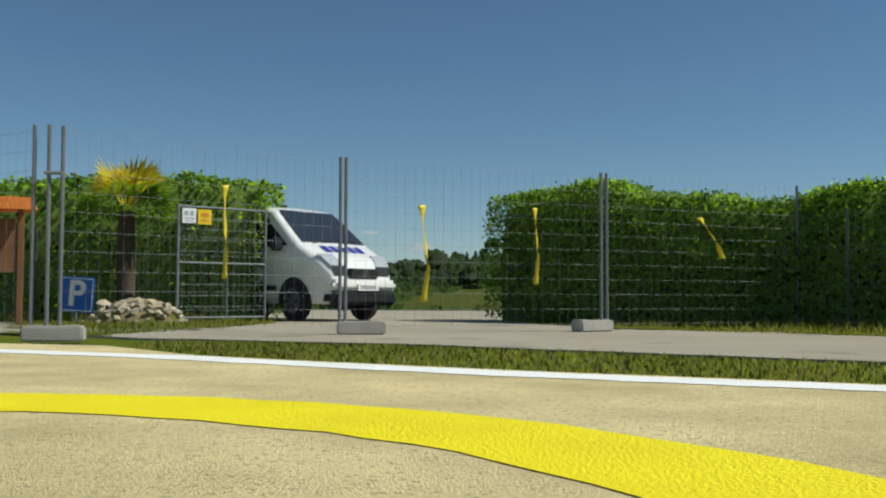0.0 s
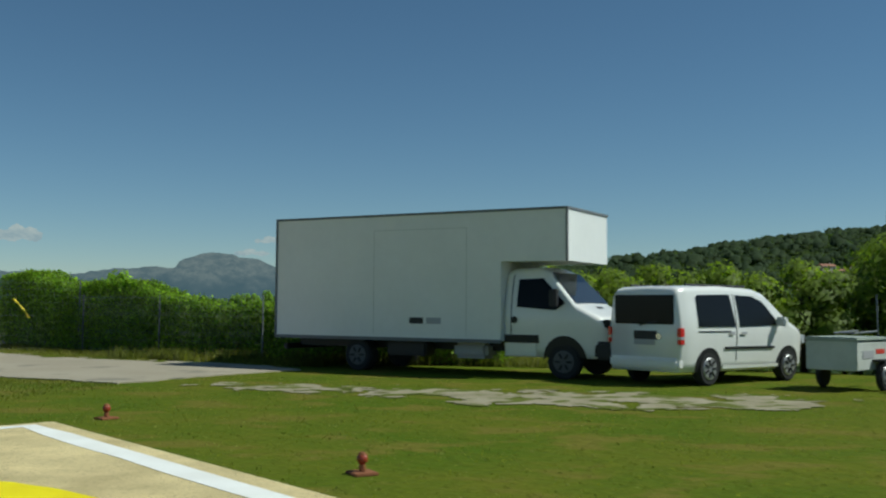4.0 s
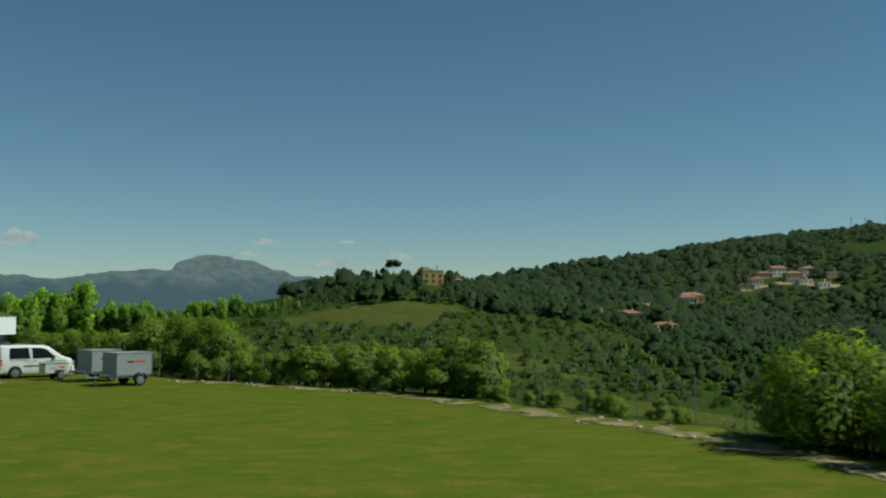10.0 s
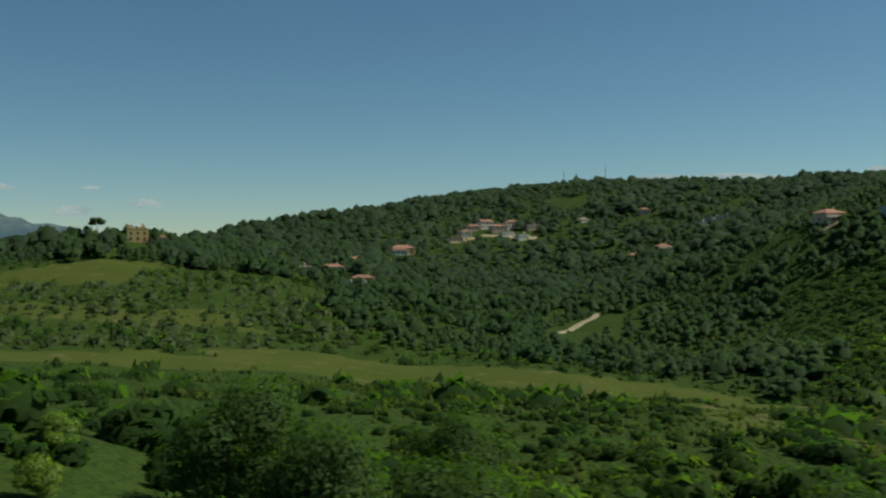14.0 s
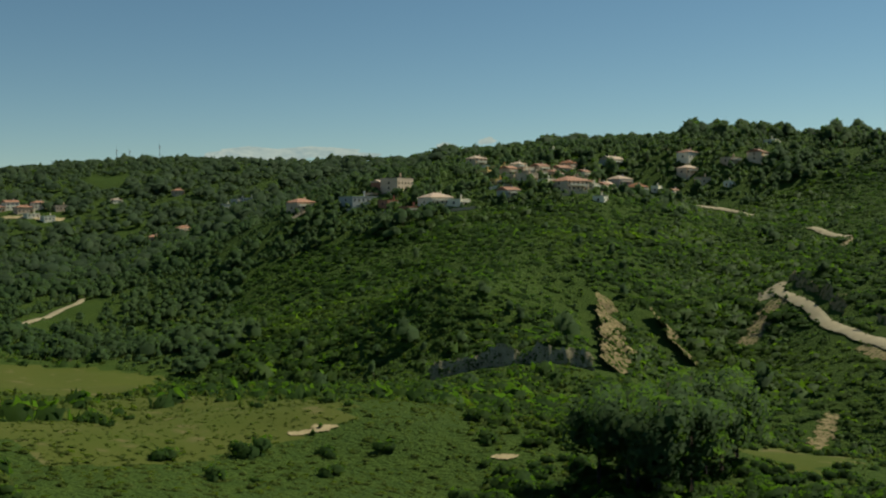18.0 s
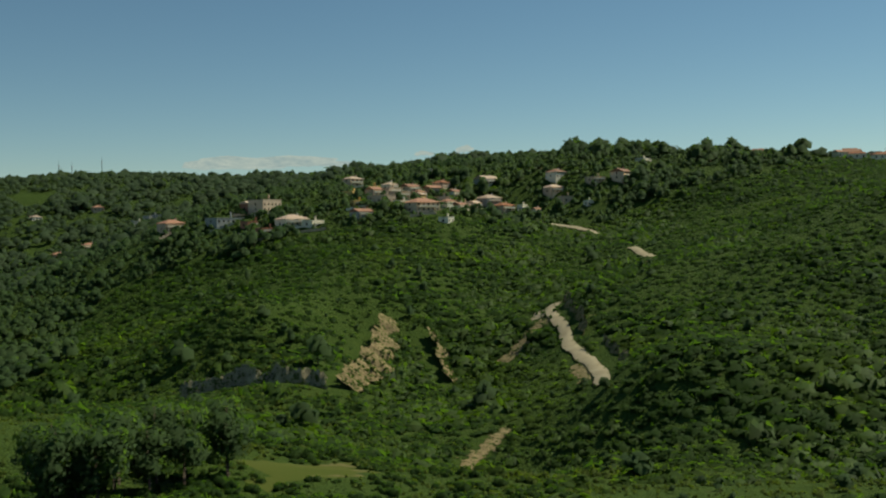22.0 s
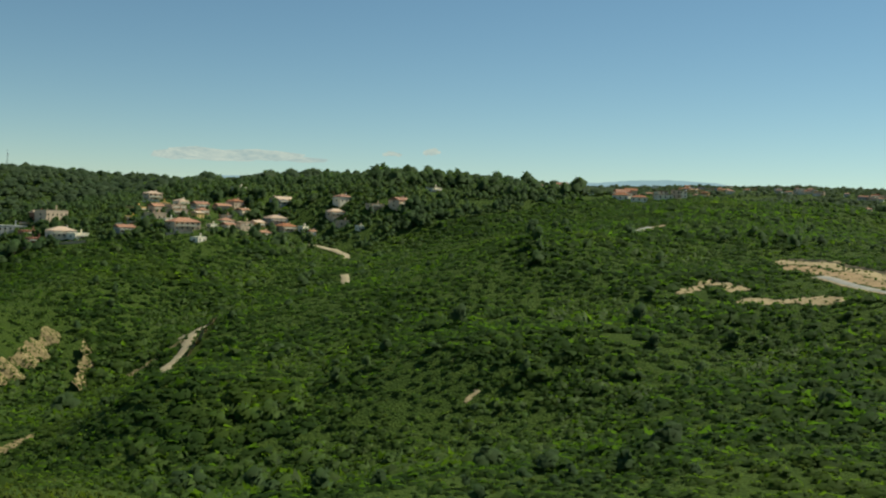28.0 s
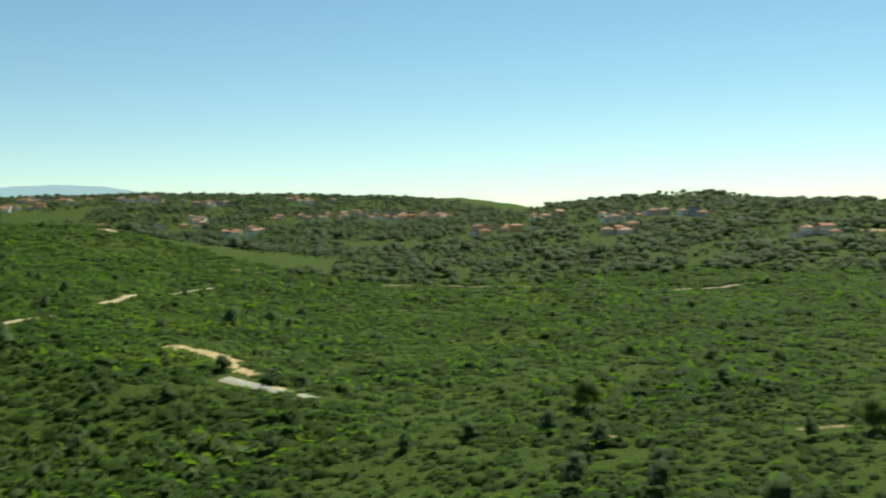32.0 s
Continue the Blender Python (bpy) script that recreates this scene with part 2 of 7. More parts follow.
SIGN_YELLOW = material("yellow_sign", (0.85, 0.55, 0.02), 0.4)
SIGN_ORANGE = material("orange_print", (0.6, 0.25, 0.02), 0.5)
SIGN_BLUE = material("blue_sign", (0.015, 0.13, 0.58), 0.35, second=(0.02, 0.14, 0.52), scale=3.0, fine=20.0)
TAPE = material("yellow_tape", (0.75, 0.58, 0.03), 0.45, second=(0.65, 0.5, 0.02), scale=8.0, fine=40.0)
FROND = material("palm_frond", (0.13, 0.22, 0.03), 0.5, second=(0.18, 0.26, 0.04), scale=3.0, fine=15.0)
FROND_Y = material("yellow_frond", (0.75, 0.5, 0.04), 0.5, second=(0.4, 0.35, 0.05), scale=3.0, fine=15.0)
ROCK = material("pale_rock", (0.62, 0.53, 0.38), 0.95, second=(0.36, 0.29, 0.19), scale=4.0, fine=25.0, bump=0.6, objrand=0.25)
WOOD = material("weathered_wood", (0.22, 0.1, 0.045), 0.85, second=(0.16, 0.075, 0.035), scale=3.0, fine=30.0, bump=0.3)
ORANGE = material("orange_roof", (0.75, 0.26, 0.04), 0.7, second=(0.65, 0.22, 0.04), scale=4.0, fine=20.0)
RUST = material("rusty_iron", (0.22, 0.08, 0.035), 0.9, second=(0.3, 0.12, 0.05), scale=8.0, fine=50.0, bump=0.3)
RED_LENS = material("red_glass", (0.6, 0.03, 0.025), 0.15, spec=0.6)
RED_PRINT = material("red_print", (0.6, 0.06, 0.04), 0.5)
BLUE_PRINT = material("blue_print", (0.03, 0.04, 0.3), 0.4)
LIGHT_GLASS = material("headlight_glass", (0.45, 0.47, 0.5), 0.1, spec=0.7)
CHROME = material("chrome", (0.6, 0.61, 0.62), 0.2, 0.9)
WHITE_SHEET = material("white_trailer_sheet", (0.6, 0.62, 0.58), 0.5, second=(0.5, 0.52, 0.48), scale=2.0, fine=10.0)
PALE_COVER = material("grey_green_cover", (0.36, 0.4, 0.35), 0.7, second=(0.3, 0.34, 0.3), scale=2.0, fine=12.0)
PLASTER_G = material("grey_plaster", (0.4, 0.4, 0.38), 0.9, second=(0.33, 0.33, 0.32), scale=0.3, fine=3.0, objrand=0.1)
GALV_DARK = material("dull_steel", (0.25, 0.26, 0.27), 0.6, 0.5)
leafy(PINE, 0.52, 1.9)
leafy(SHRUB, 0.6, 1.9)
leafy(LEAF, 0.52, 1.9)
leafy(HEDGE, 0.6, 2.0)
leafy(GRASS)
leafy(WEED)
leafy(FROND)
leafy(FROND_Y)
WEED_GREEN = leafy(material("light_grass", (0.074, 0.106, 0.02), 0.8, second=(0.1, 0.125, 0.028), scale=0.05, fine=0.6, island=0.3, spec=0.1))
OAK = leafy(material("oak_leaves", (0.05, 0.09, 0.018), 0.7, second=(0.076, 0.116, 0.022), scale=0.3, fine=2.0, island=0.4, spec=0.2))
# Far haze is put into this greyer copy of the pine needle colour.
PINE_HAZED = leafy(material("hazed_pine_needles", (0.05, 0.08, 0.04), 0.8, second=(0.074, 0.104, 0.05), scale=0.02, fine=0.5, island=0.2, spec=0.15), 0.52, 1.6)
OLIVE = leafy(material("olive_leaves", (0.075, 0.104, 0.034), 0.7, second=(0.096, 0.122, 0.042), scale=0.1, fine=1.0, island=0.3, spec=0.2))
GRAVELLY = material("gravel", (0.42, 0.37, 0.27), 0.95, second=(0.26, 0.23, 0.14), scale=1.5, fine=30.0, bump=0.8, spec=0.1, third=(0.13, 0.15, 0.03), third_at=0.5, third_scale=1.6)
RIM_SOIL = material("grassy_soil", (0.32, 0.25, 0.145), 0.95, second=(0.2, 0.16, 0.08), scale=0.8, fine=6.0, bump=0.7, spec=0.1, third=(0.1, 0.115, 0.02), third_at=0.5, third_scale=1.3)
STRAW = leafy(material("dry_weeds", (0.19, 0.19, 0.065), 0.8, second=(0.11, 0.14, 0.035), scale=0.8, fine=5.0, island=0.35, spec=0.1))
CLAY = material("grey_clay", (0.42, 0.34, 0.21), 0.95, second=(0.27, 0.21, 0.13), scale=0.5, fine=2.5, bump=0.9, spec=0.1, third=(0.07, 0.09, 0.02), third_at=0.56, third_scale=0.7, dist=0.25, stretch=(1.2, 1.2, 0.5))
ORANGE_SOIL = material("orange_soil", (0.4, 0.27, 0.15), 0.95, second=(0.24, 0.17, 0.095), scale=0.2, fine=1.5, spec=0.1)
DULL_RED = material("dull_red_glass", (0.3, 0.05, 0.025), 0.3, spec=0.4)
PALE_TILE = material("bleached_tiles", (0.47, 0.33, 0.24), 0.85, second=(0.38, 0.27, 0.2), scale=0.5, fine=5.0, objrand=0.25)
WINDSCREEN = material("windscreen_glass", (0.03, 0.036, 0.046), 0.08, spec=0.6)
BANK_EARTH = material("eroded_earth", (0.36, 0.27, 0.14), 0.95, second=(0.19, 0.14, 0.07), scale=0.5, fine=2.5, bump=0.8, spec=0.1, third=(0.06, 0.085, 0.016), third_at=0.52, third_scale=0.8, dist=0.3, stretch=(1.3, 1.3, 0.5))
# ---- helpers for parts ----
def part(name, bm, mat, parent=None, label="", smooth=False):
    """Links a bmesh as one mesh object, under parent if given."""
    me = bpy.data.meshes.new(name)
    bm.to_mesh(me)
    bm.free()
    for m in mat if isinstance(mat, (list, tuple)) else [mat]:
        me.materials.append(m)
    if smooth:
        me.shade_smooth()
    ob = new(name, me)
    if parent:
        ob.parent = parent
    return tagged(ob, label)


def soup(name, verts, faces, mat, index=None, normals=None):
    """An object from arrays of corners and triangles."""
    me = bpy.data.meshes.new(name)
    verts, faces = np.asarray(verts, np.float32), np.asarray(faces, np.int32)
    k = faces.shape[1]
    me.vertices.add(len(verts))
    me.vertices.foreach_set("co", verts.ravel())
    me.loops.add(faces.size)
    me.loops.foreach_set("vertex_index", faces.ravel())
    me.polygons.add(len(faces))
    me.polygons.foreach_set("loop_start", np.arange(0, faces.size, k, dtype=np.int32))
    for m in mat if isinstance(mat, (list, tuple)) else [mat]:
        me.materials.append(m)
    if index is not None:
        me.polygons.foreach_set("material_index", np.asarray(index, np.int32))
    me.update(calc_edges=True)
    if normals is not None:
        me.shade_smooth()
        me.normals_split_custom_set_from_vertices(normals)
    return new(name, me)


def add_box(bm, x0, x1, y0, y1, z0, z1, bevel=0.0):
    made = bmesh.ops.create_cube(bm, size=1.0)["verts"]
    for v in made:
        v.co = Vector(((x0 + x1) / 2 + v.co.x * (x1 - x0), (y0 + y1) / 2 + v.co.y * (y1 - y0), (z0 + z1) / 2 + v.co.z * (z1 - z0)))
    if bevel:
        edges = {e for v in made for e in v.link_edges}
        bmesh.ops.bevel(bm, geom=list(edges), offset=bevel, segments=2, affect="EDGES")
    return bm


def box(x0, x1, y0, y1, z0, z1, bevel=0.0):
    return add_box(bmesh.new(), x0, x1, y0, y1, z0, z1, bevel)


def add_rod(bm, a, b, r, r2=None, sides=8):
    a, b = Vector(a), Vector(b)
    d = b - a
    made = bmesh.ops.create_cone(bm, cap_ends=True, segments=sides, radius1=r, radius2=r if r2 is None else r2, depth=d.length)["verts"]
    bmesh.ops.transform(bm, matrix=Matrix.Translation((a + b) / 2) @ d.to_track_quat("Z", "Y").to_matrix().to_4x4(), verts=made)
    return bm


def rod(a, b, r, r2=None, sides=8):
    return add_rod(bmesh.new(), a, b, r, r2, sides)


def thing(name, label, category, m=None, group="", kind=""):
    ob = tagged(new(name), label, category, group, kind)
    ob.matrix_world = m or Matrix()
    return ob


# ---- the land ----
BASE = -10.0
VALLEY_HILLS = [  # east, north, radius, rise
    (213, 62, 123, 1.1), (191, -19, 108, 30.6), (190, 143, 138, -10.4), (262, -66, 114, -30.6),
    (371, 103, 145, -47.3), (260, 200, 150, 42.7), (393, 1, 139, -13.3), (95, 20, 126, -2.5),
    (120, -60, 117, -14.7), (276, -171, 129, 18.5), (60, 200, 156, -20.7), (0, 60, 145, 6.2),
    (200, 300, 167, -80.8), (150, -190, 130, 5.2), (523, 24, 164, 57.2), (96, 295, 169, 35.6),
    (330, 330, 177, 27.3), (0, -120, 142, -5), (446, 306, 183, 118.8), (383, -261, 154, -25.9),
    (523, -160, 166, 31.9), (-100, 50, 161, 31.1), (60, -250, 148, 3.7),
]
MIDDLE_HILLS = [  # east, north, radius, rise
    (583, 179, 185, -174.1), (-80, 200, 172, -16.8), (279, 440, 195, -126.2), (200, -350, 158, 6.9),
    (650, -5, 186, 41.4), (159, 467, 199, 45.9), (489, -349, 180, -1), (708, 144, 204, 29.8),
    (39, 479, 205, 85.9), (-150, 350, 201, -35.7), (701, -192, 199, -63.8), (710, 296, 217, 73.8),
    (320, -480, 185, 6), (806, 34, 216, 37.7), (403, 627, 234, -50.6), (68, 625, 231, 17.2),
    (219, 653, 233, 4.3), (624, 528, 236, 22.1), (600, -450, 208, 11.9), (450, -550, 207, 10.1),
    (-100, 600, 236, -67.5), (-250, 500, 235, 18.9), (800, -400, 232, 37),
]
OUTER_HILLS = [  # east, north, radius, rise
    (886, 437, 259, 9.8), (1005, -30, 253, -35.4), (624, 752, 272, 54.1), (1000, -250, 256, 16.9),
    (824, 700, 284, -12.5), (248, 971, 293, 34.4), (1200, 0, 289, 37.4), (1242, 407, 315, -4.1),
    (589, 1059, 322, 35.2), (378, 1129, 325, 8.1), (840, 990, 330, -35.2), (1362, 243, 326, 3.4),
    (243, 1306, 356, -44.2), (1590, 255, 368, -5.3), (741, 1412, 394, 63.2), (1404, 942, 394, 45.1),
    (466, 1503, 397, 39.5), (1655, 692, 407, 5.2), (1894, 307, 426, 52.1), (1736, 1350, 491, 44.8),
    (2061, 1024, 504, 27.7), (2372, 524, 522, 61.9), (34, 479, 22, 5.5), (1620, -330, 190, 72), (1300, -520, 200, 45),
]
SPURS = [  # knolls and spurs of the slopes: east, north, radius, rise
    (915, 25, 65, 9), (690, 770, 60, 7), (2070, 140, 150, 20), (1400, -530, 80, 9), (128, 968, 60, 6),
    (150, 370, 75, 6.4), (214, -10, 22, 5), (326, 70, 22, 7.5), (326, 134, 22, 15.9), (374, -42, 22, 14.8), (374, 150, 48, 13.5),
    (390, 22, 22, 4), (392, 374, 32, 11.3), (406, -266, 48, 3.6), (414, 198, 32, 5.4), (422, 54, 22, 4.2), (436, 154, 32, 5),
    (450, 370, 75, 7), (454, -122, 22, 4.5), (458, 66, 32, 7.8), (502, 246, 48, 9.6), (566, -202, 48, 3.3), (568, -264, 32, 4),
    (568, 0, 32, 7.6), (656, 286, 32, 10.8), (678, -132, 32, 4.9), (700, 270, 75, 3.3), (726, 182, 48, 3.2),
]
HOLLOWS = [  # gullies and hollows between them: east, north, radius, rise
    (366, -20, 17, -5), (655, 470, 55, -6), (850, 255, 32, -5), (740, 390, 55, -4), (1515, -360, 90, -14),
    (172, -44, 32, -3.9), (250, 270, 75, -9.5), (260, 154, 32, -15.7), (282, 286, 32, -7.6), (294, 102, 22, -5), (310, 342, 48, -7.9),
    (326, -42, 22, -12.5), (326, 0, 32, -5.5), (342, 246, 48, -3.8), (348, -110, 32, -8.8), (358, 38, 22, -5.1), (390, -170, 110, -7),
    (390, -58, 22, -4.4), (392, -154, 32, -11.5), (392, 66, 32, -14.1), (436, -176, 32, -10.1), (454, 118, 22, -8.4), (470, -42, 48, -1.5),
    (502, -286, 32, -8.6), (502, -186, 22, -9.2), (502, 118, 48, -4.6), (534, -106, 48, -14.7), (590, 286, 32, -12.2), (598, 214, 48, -12.5),
    (612, -66, 32, -6.8),
]
HILLS = np.array(VALLEY_HILLS + MIDDLE_HILLS + OUTER_HILLS + SPURS + HOLLOWS, float)
LAWN_EDGE = [(-200, 60), (-20, 45), (15, 14), (24, 7), (30, 2.3), (36, -1), (42, -5.5), (47, -12), (51.5, -18.5), (54.5, -25), (56.5, -32), (58.5, -40), (60, -48), (61, -60), (58, -90), (50, -130), (40, -200), (30, -400)]


def hills(x, y):
    z = np.full(np.shape(x), BASE)
    for cx, cy, r, h in HILLS:
        z = z + h * np.exp(-((x - cx) ** 2 + (y - cy) ** 2) / (2 * r * r))
    return z


def beyond_edge(x, y):
    """Metres outside the edge of the level lawn; negative on it."""
    best = np.full(np.shape(x), 1e9)
    side = np.ones(np.shape(x))
    for (ax, ay), (bx, by) in zip(LAWN_EDGE, LAWN_EDGE[1:]):
        dx, dy = bx - ax, by - ay
        s = np.clip(((x - ax) * dx + (y - ay) * dy) / (dx * dx + dy * dy), 0, 1)
        px, py = x - ax - s * dx, y - ay - s * dy
        d = np.hypot(px, py)
        side = np.where(d < best, np.where(dx * py - dy * px > 0, 1.0, -1.0), side)
        best = np.minimum(best, d)
    return best * side


def ground_z(x, y):
    x, y = np.asarray(x, float), np.asarray(y, float)
    s = np.clip(beyond_edge(x, y) / 28, 0, 1)
    far = np.clip((np.hypot(x - 400, y - 200) - 1900) / 1500, 0, 1)
    return s * s * (3 - 2 * s) * (hills(x, y) * (1 - far) - 20 * far)


def spaced(*stretches):
    return np.unique(np.round(np.concatenate([np.arange(a, b, s) for a, b, s in stretches]), 3))


gx = spaced((-4900, -900, 250), (-900, -300, 50), (-300, -40, 12), (-40, 80, 1.5), (80, 700, 6), (700, 1900, 20), (1900, 4901, 200))
gy = spaced((-4000, -800, 200), (-800, -400, 30), (-400, -70, 6), (-70, 40, 1.5), (40, 450, 6), (450, 1400, 18), (1400, 4901, 200))
GX, GY = np.meshgrid(gx, gy)
GZ = ground_z(GX, GY)
rough = np.array([noise.noise((x * 0.05, y * 0.05, 3.3)) for x, y in zip(GX.ravel(), GY.ravel())]).reshape(GX.shape)
swell = np.array([noise.noise((x * 0.019, y * 0.019, 7.1)) for x, y in zip(GX.ravel(), GY.ravel())]).reshape(GX.shape)
GZ = GZ + np.clip(beyond_edge(GX, GY) / 40, 0, 1) * (rough * 1.4 + swell * 2.6)
ni, nj = len(gx), len(gy)
quad = (np.arange(nj - 1)[:, None] * ni + np.arange(ni - 1)).ravel()
faces = np.stack([quad, quad + 1, quad + 1 + ni, quad + ni], 1)
mx, my = (GX[:-1, :-1] + GX[1:, 1:]).ravel() / 2, (GY[:-1, :-1] + GY[1:, 1:]).ravel() / 2


def in_poly(x, y, poly):
    inside = np.zeros(np.shape(x), bool)
    for (ax, ay), (bx, by) in zip(poly, poly[1:] + poly[:1]):
        inside ^= ((ay > y) != (by > y)) & (x < (bx - ax) * (y - ay) / (by - ay + 1e-12) + ax)
    return inside


FIELDS = [
    [(70, 268), (110, 275), (135, 258), (165, 243), (192, 221), (222, 211), (240, 195), (215, 120), (190, 85), (170, 75), (150, 120), (135, 190), (90, 225)],
    [(150, 66), (185, 64), (222, 42), (200, -10), (150, -25), (135, 20)],
    [(-30, 408), (6, 432), (58, 436), (36, 381), (-22, 384)],
    [(85, 335), (96, 300), (10, 312), (-10, 340)],
    [(-60, 228), (20, 214), (98, 212), (108, 234), (60, 260), (-10, 256), (-60, 250)],
    [(244, -50), (272, -43), (262, -66), (236, -76)],
]
RED_PATCH = [(-108, 402), (-60, 372), (-50, 340), (-95, 368)]
slot = np.where(beyond_edge(mx, my) < 0.8, 1, 0)
for poly in FIELDS:
    slot = np.where(in_poly(mx, my, poly), 2, slot)
slot = np.where(in_poly(mx, my, RED_PATCH), 3, slot)
land = soup("ground", np.stack([GX.ravel(), GY.ravel(), GZ.ravel()], 1), faces, [SCRUB_GROUND, LAWN, FIELD, RED_SOIL], slot)
land.data.shade_smooth()
tagged(land, "green scrubland, fields and a level mown lawn on a plateau", "ground", kind="structure")


def ground_z(x, y):
    """Height of the finished ground sheet."""
    x, y = np.asarray(x, float), np.asarray(y, float)
    i = np.clip(np.searchsorted(gx, x) - 1, 0, ni - 2)
    j = np.clip(np.searchsorted(gy, y) - 1, 0, nj - 2)
    u, w = np.clip((x - gx[i]) / (gx[i + 1] - gx[i]), 0, 1), np.clip((y - gy[j]) / (gy[j + 1] - gy[j]), 0, 1)
    return (GZ[j, i] * (1 - u) + GZ[j, i + 1] * u) * (1 - w) + (GZ[j + 1, i] * (1 - u) + GZ[j + 1, i + 1] * u) * w
# ---- plants ----
_b = bmesh.new()
bmesh.ops.create_icosphere(_b, subdivisions=1, radius=1.0)
_b.verts.ensure_lookup_table()
ICO_V = np.array([v.co[:] for v in _b.verts])
ICO_F = np.array([[v.index for v in f.verts] for f in _b.faces])
_b.free()
_b = bmesh.new()
bmesh.ops.create_icosphere(_b, subdivisions=2, radius=1.0)
_b.verts.ensure_lookup_table()
BALL_V = np.array([v.co[:] for v in _b.verts])
BALL_F = np.array([[v.index for v in f.verts] for f in _b.faces])
_b.free()
OCT_V = np.array([(1, 0, 0), (-1, 0, 0), (0, 1, 0), (0, -1, 0), (0, 0, 1), (0, 0, -1)], float)
OCT_F = np.array([(0, 2, 4), (2, 1, 4), (1, 3, 4), (3, 0, 4), (2, 0, 5), (1, 2, 5), (3, 1, 5), (0, 3, 5)])


def leaves_on(rng, centre, radius, n, size):
    """n small leaf-clump triangles on the outside of a lumpy ellipsoid."""
    d = rng.normal(size=(n, 3))
    d /= np.linalg.norm(d, axis=1, keepdims=True)
    c = centre + d * radius * rng.uniform(0.72, 1.08, (n, 1))
    u = rng.normal(size=(n, 3))
    u -= (u * d).sum(1, keepdims=True) * d * 0.7
    u /= np.linalg.norm(u, axis=1, keepdims=True)
    w = np.cross(d, u) + rng.normal(size=(n, 3)) * 0.3
    s = size * rng.uniform(0.6, 1.4, (n, 1))
    v = np.stack([c - u * s * 0.7 - w * s * 0.5, c + u * s * 0.7 - w * s * 0.4, c + w * s * 0.9], 1).reshape(-1, 3)
    return v, np.arange(3 * n).reshape(-1, 3)


def joined(pieces):
    vs, fs, ms, base = [], [], [], 0
    for v, f, m in pieces:
        vs.append(v)
        fs.append(f + base)
        ms.append(np.full(len(f), m))
        base += len(v)
    return np.concatenate(vs), np.concatenate(fs), np.concatenate(ms)


def shaped(pieces, lift=0.7):
    """Pieces joined, with soft outward normals for leafy masses."""
    v, f, m = joined(pieces)
    mid = v.mean(0)
    own = np.concatenate([q - q.mean(0) for q, _, _ in pieces])
    own /= np.linalg.norm(own, axis=1, keepdims=True) + 1e-9
    whole = v - mid
    whole /= np.linalg.norm(whole, axis=1, keepdims=True) + 1e-9
    n = own * 0.65 + whole * 0.35 + [0, 0, lift] + np.random.default_rng(len(v)).normal(0, 0.15, v.shape)
    return v, f, m, n / np.linalg.norm(n, axis=1, keepdims=True)


def core(rng, centre, radius, few=False):
    if few:
        return OCT_V * np.asarray(radius) * rng.uniform(0.95, 1.25, (6, 1)) + np.asarray(centre), OCT_F, 0
    return ICO_V * np.asarray(radius) * rng.uniform(0.8, 1.1, (len(ICO_V), 1)) + np.asarray(centre), ICO_F, 0


def tapered(points, radii, sides=6):
    """A tapered limb along points."""
    ang = np.arange(sides) * 2 * np.pi / sides
    ring = [np.asarray(p) + np.stack([np.cos(ang) * r, np.sin(ang) * r, 0 * ang], 1) for p, r in zip(points, radii)]
    v = np.concatenate(ring)
    f = []
    for k in range(len(points) - 1):
        for s in range(sides):
            a, b = k * sides + s, k * sides + (s + 1) % sides
            f += [(a, b, b + sides), (a, b + sides, a + sides)]
    return v, np.array(f), 1


def shrub_shape(rng, n, size=0.3, lumps=4):
    pieces = []
    for k in range(lumps):
        c = np.array([rng.uniform(-0.5, 0.5), rng.uniform(-0.5, 0.5), rng.uniform(0.25, 0.6)])
        r = np.array([0.5, 0.5, 0.42]) * rng.uniform(0.75, 1.15)
        pieces.append(core(rng, c, r * 0.8, n < 100))
        v, f = leaves_on(rng, c, r, n // lumps, size)
        pieces.append((v, f, 0))
    return shaped(pieces, 1.1 if n < 100 else 0.8)


def dome(rng, centre, radius, fine=False):
    """A rounded leafy lump, open below."""
    v0, f0 = (BALL_V, BALL_F) if fine else (ICO_V, ICO_F)
    keep = v0[f0][:, :, 2].max(1) > -0.2
    k = rng.uniform(0.74, 1.22, (len(v0), 1))
    return v0 * np.asarray(radius) * k + np.asarray(centre), f0[keep], 0


def bush_shape(rng, n, size, fine=False):
    """A low rounded bush of leafy lumps with a ragged outline."""
    pieces = []
    for k in range(2 if fine else 1):
        c = np.array([rng.uniform(-0.3, 0.3), rng.uniform(-0.3, 0.3), rng.uniform(0.1, 0.3)]) if fine else np.array([0.0, 0.0, 0.2])
        r = np.array([0.75, 0.75, 0.62]) * rng.uniform(0.8, 1.15, 3)
        pieces.append(dome(rng, c, r * 0.84, fine and k == 0))
        v, f = leaves_on(rng, c + [0, 0, 0.12], r * 1.04, n // (2 if fine else 1), size)
        pieces.append((v, f, 0))
    return shaped(pieces, 1.7)


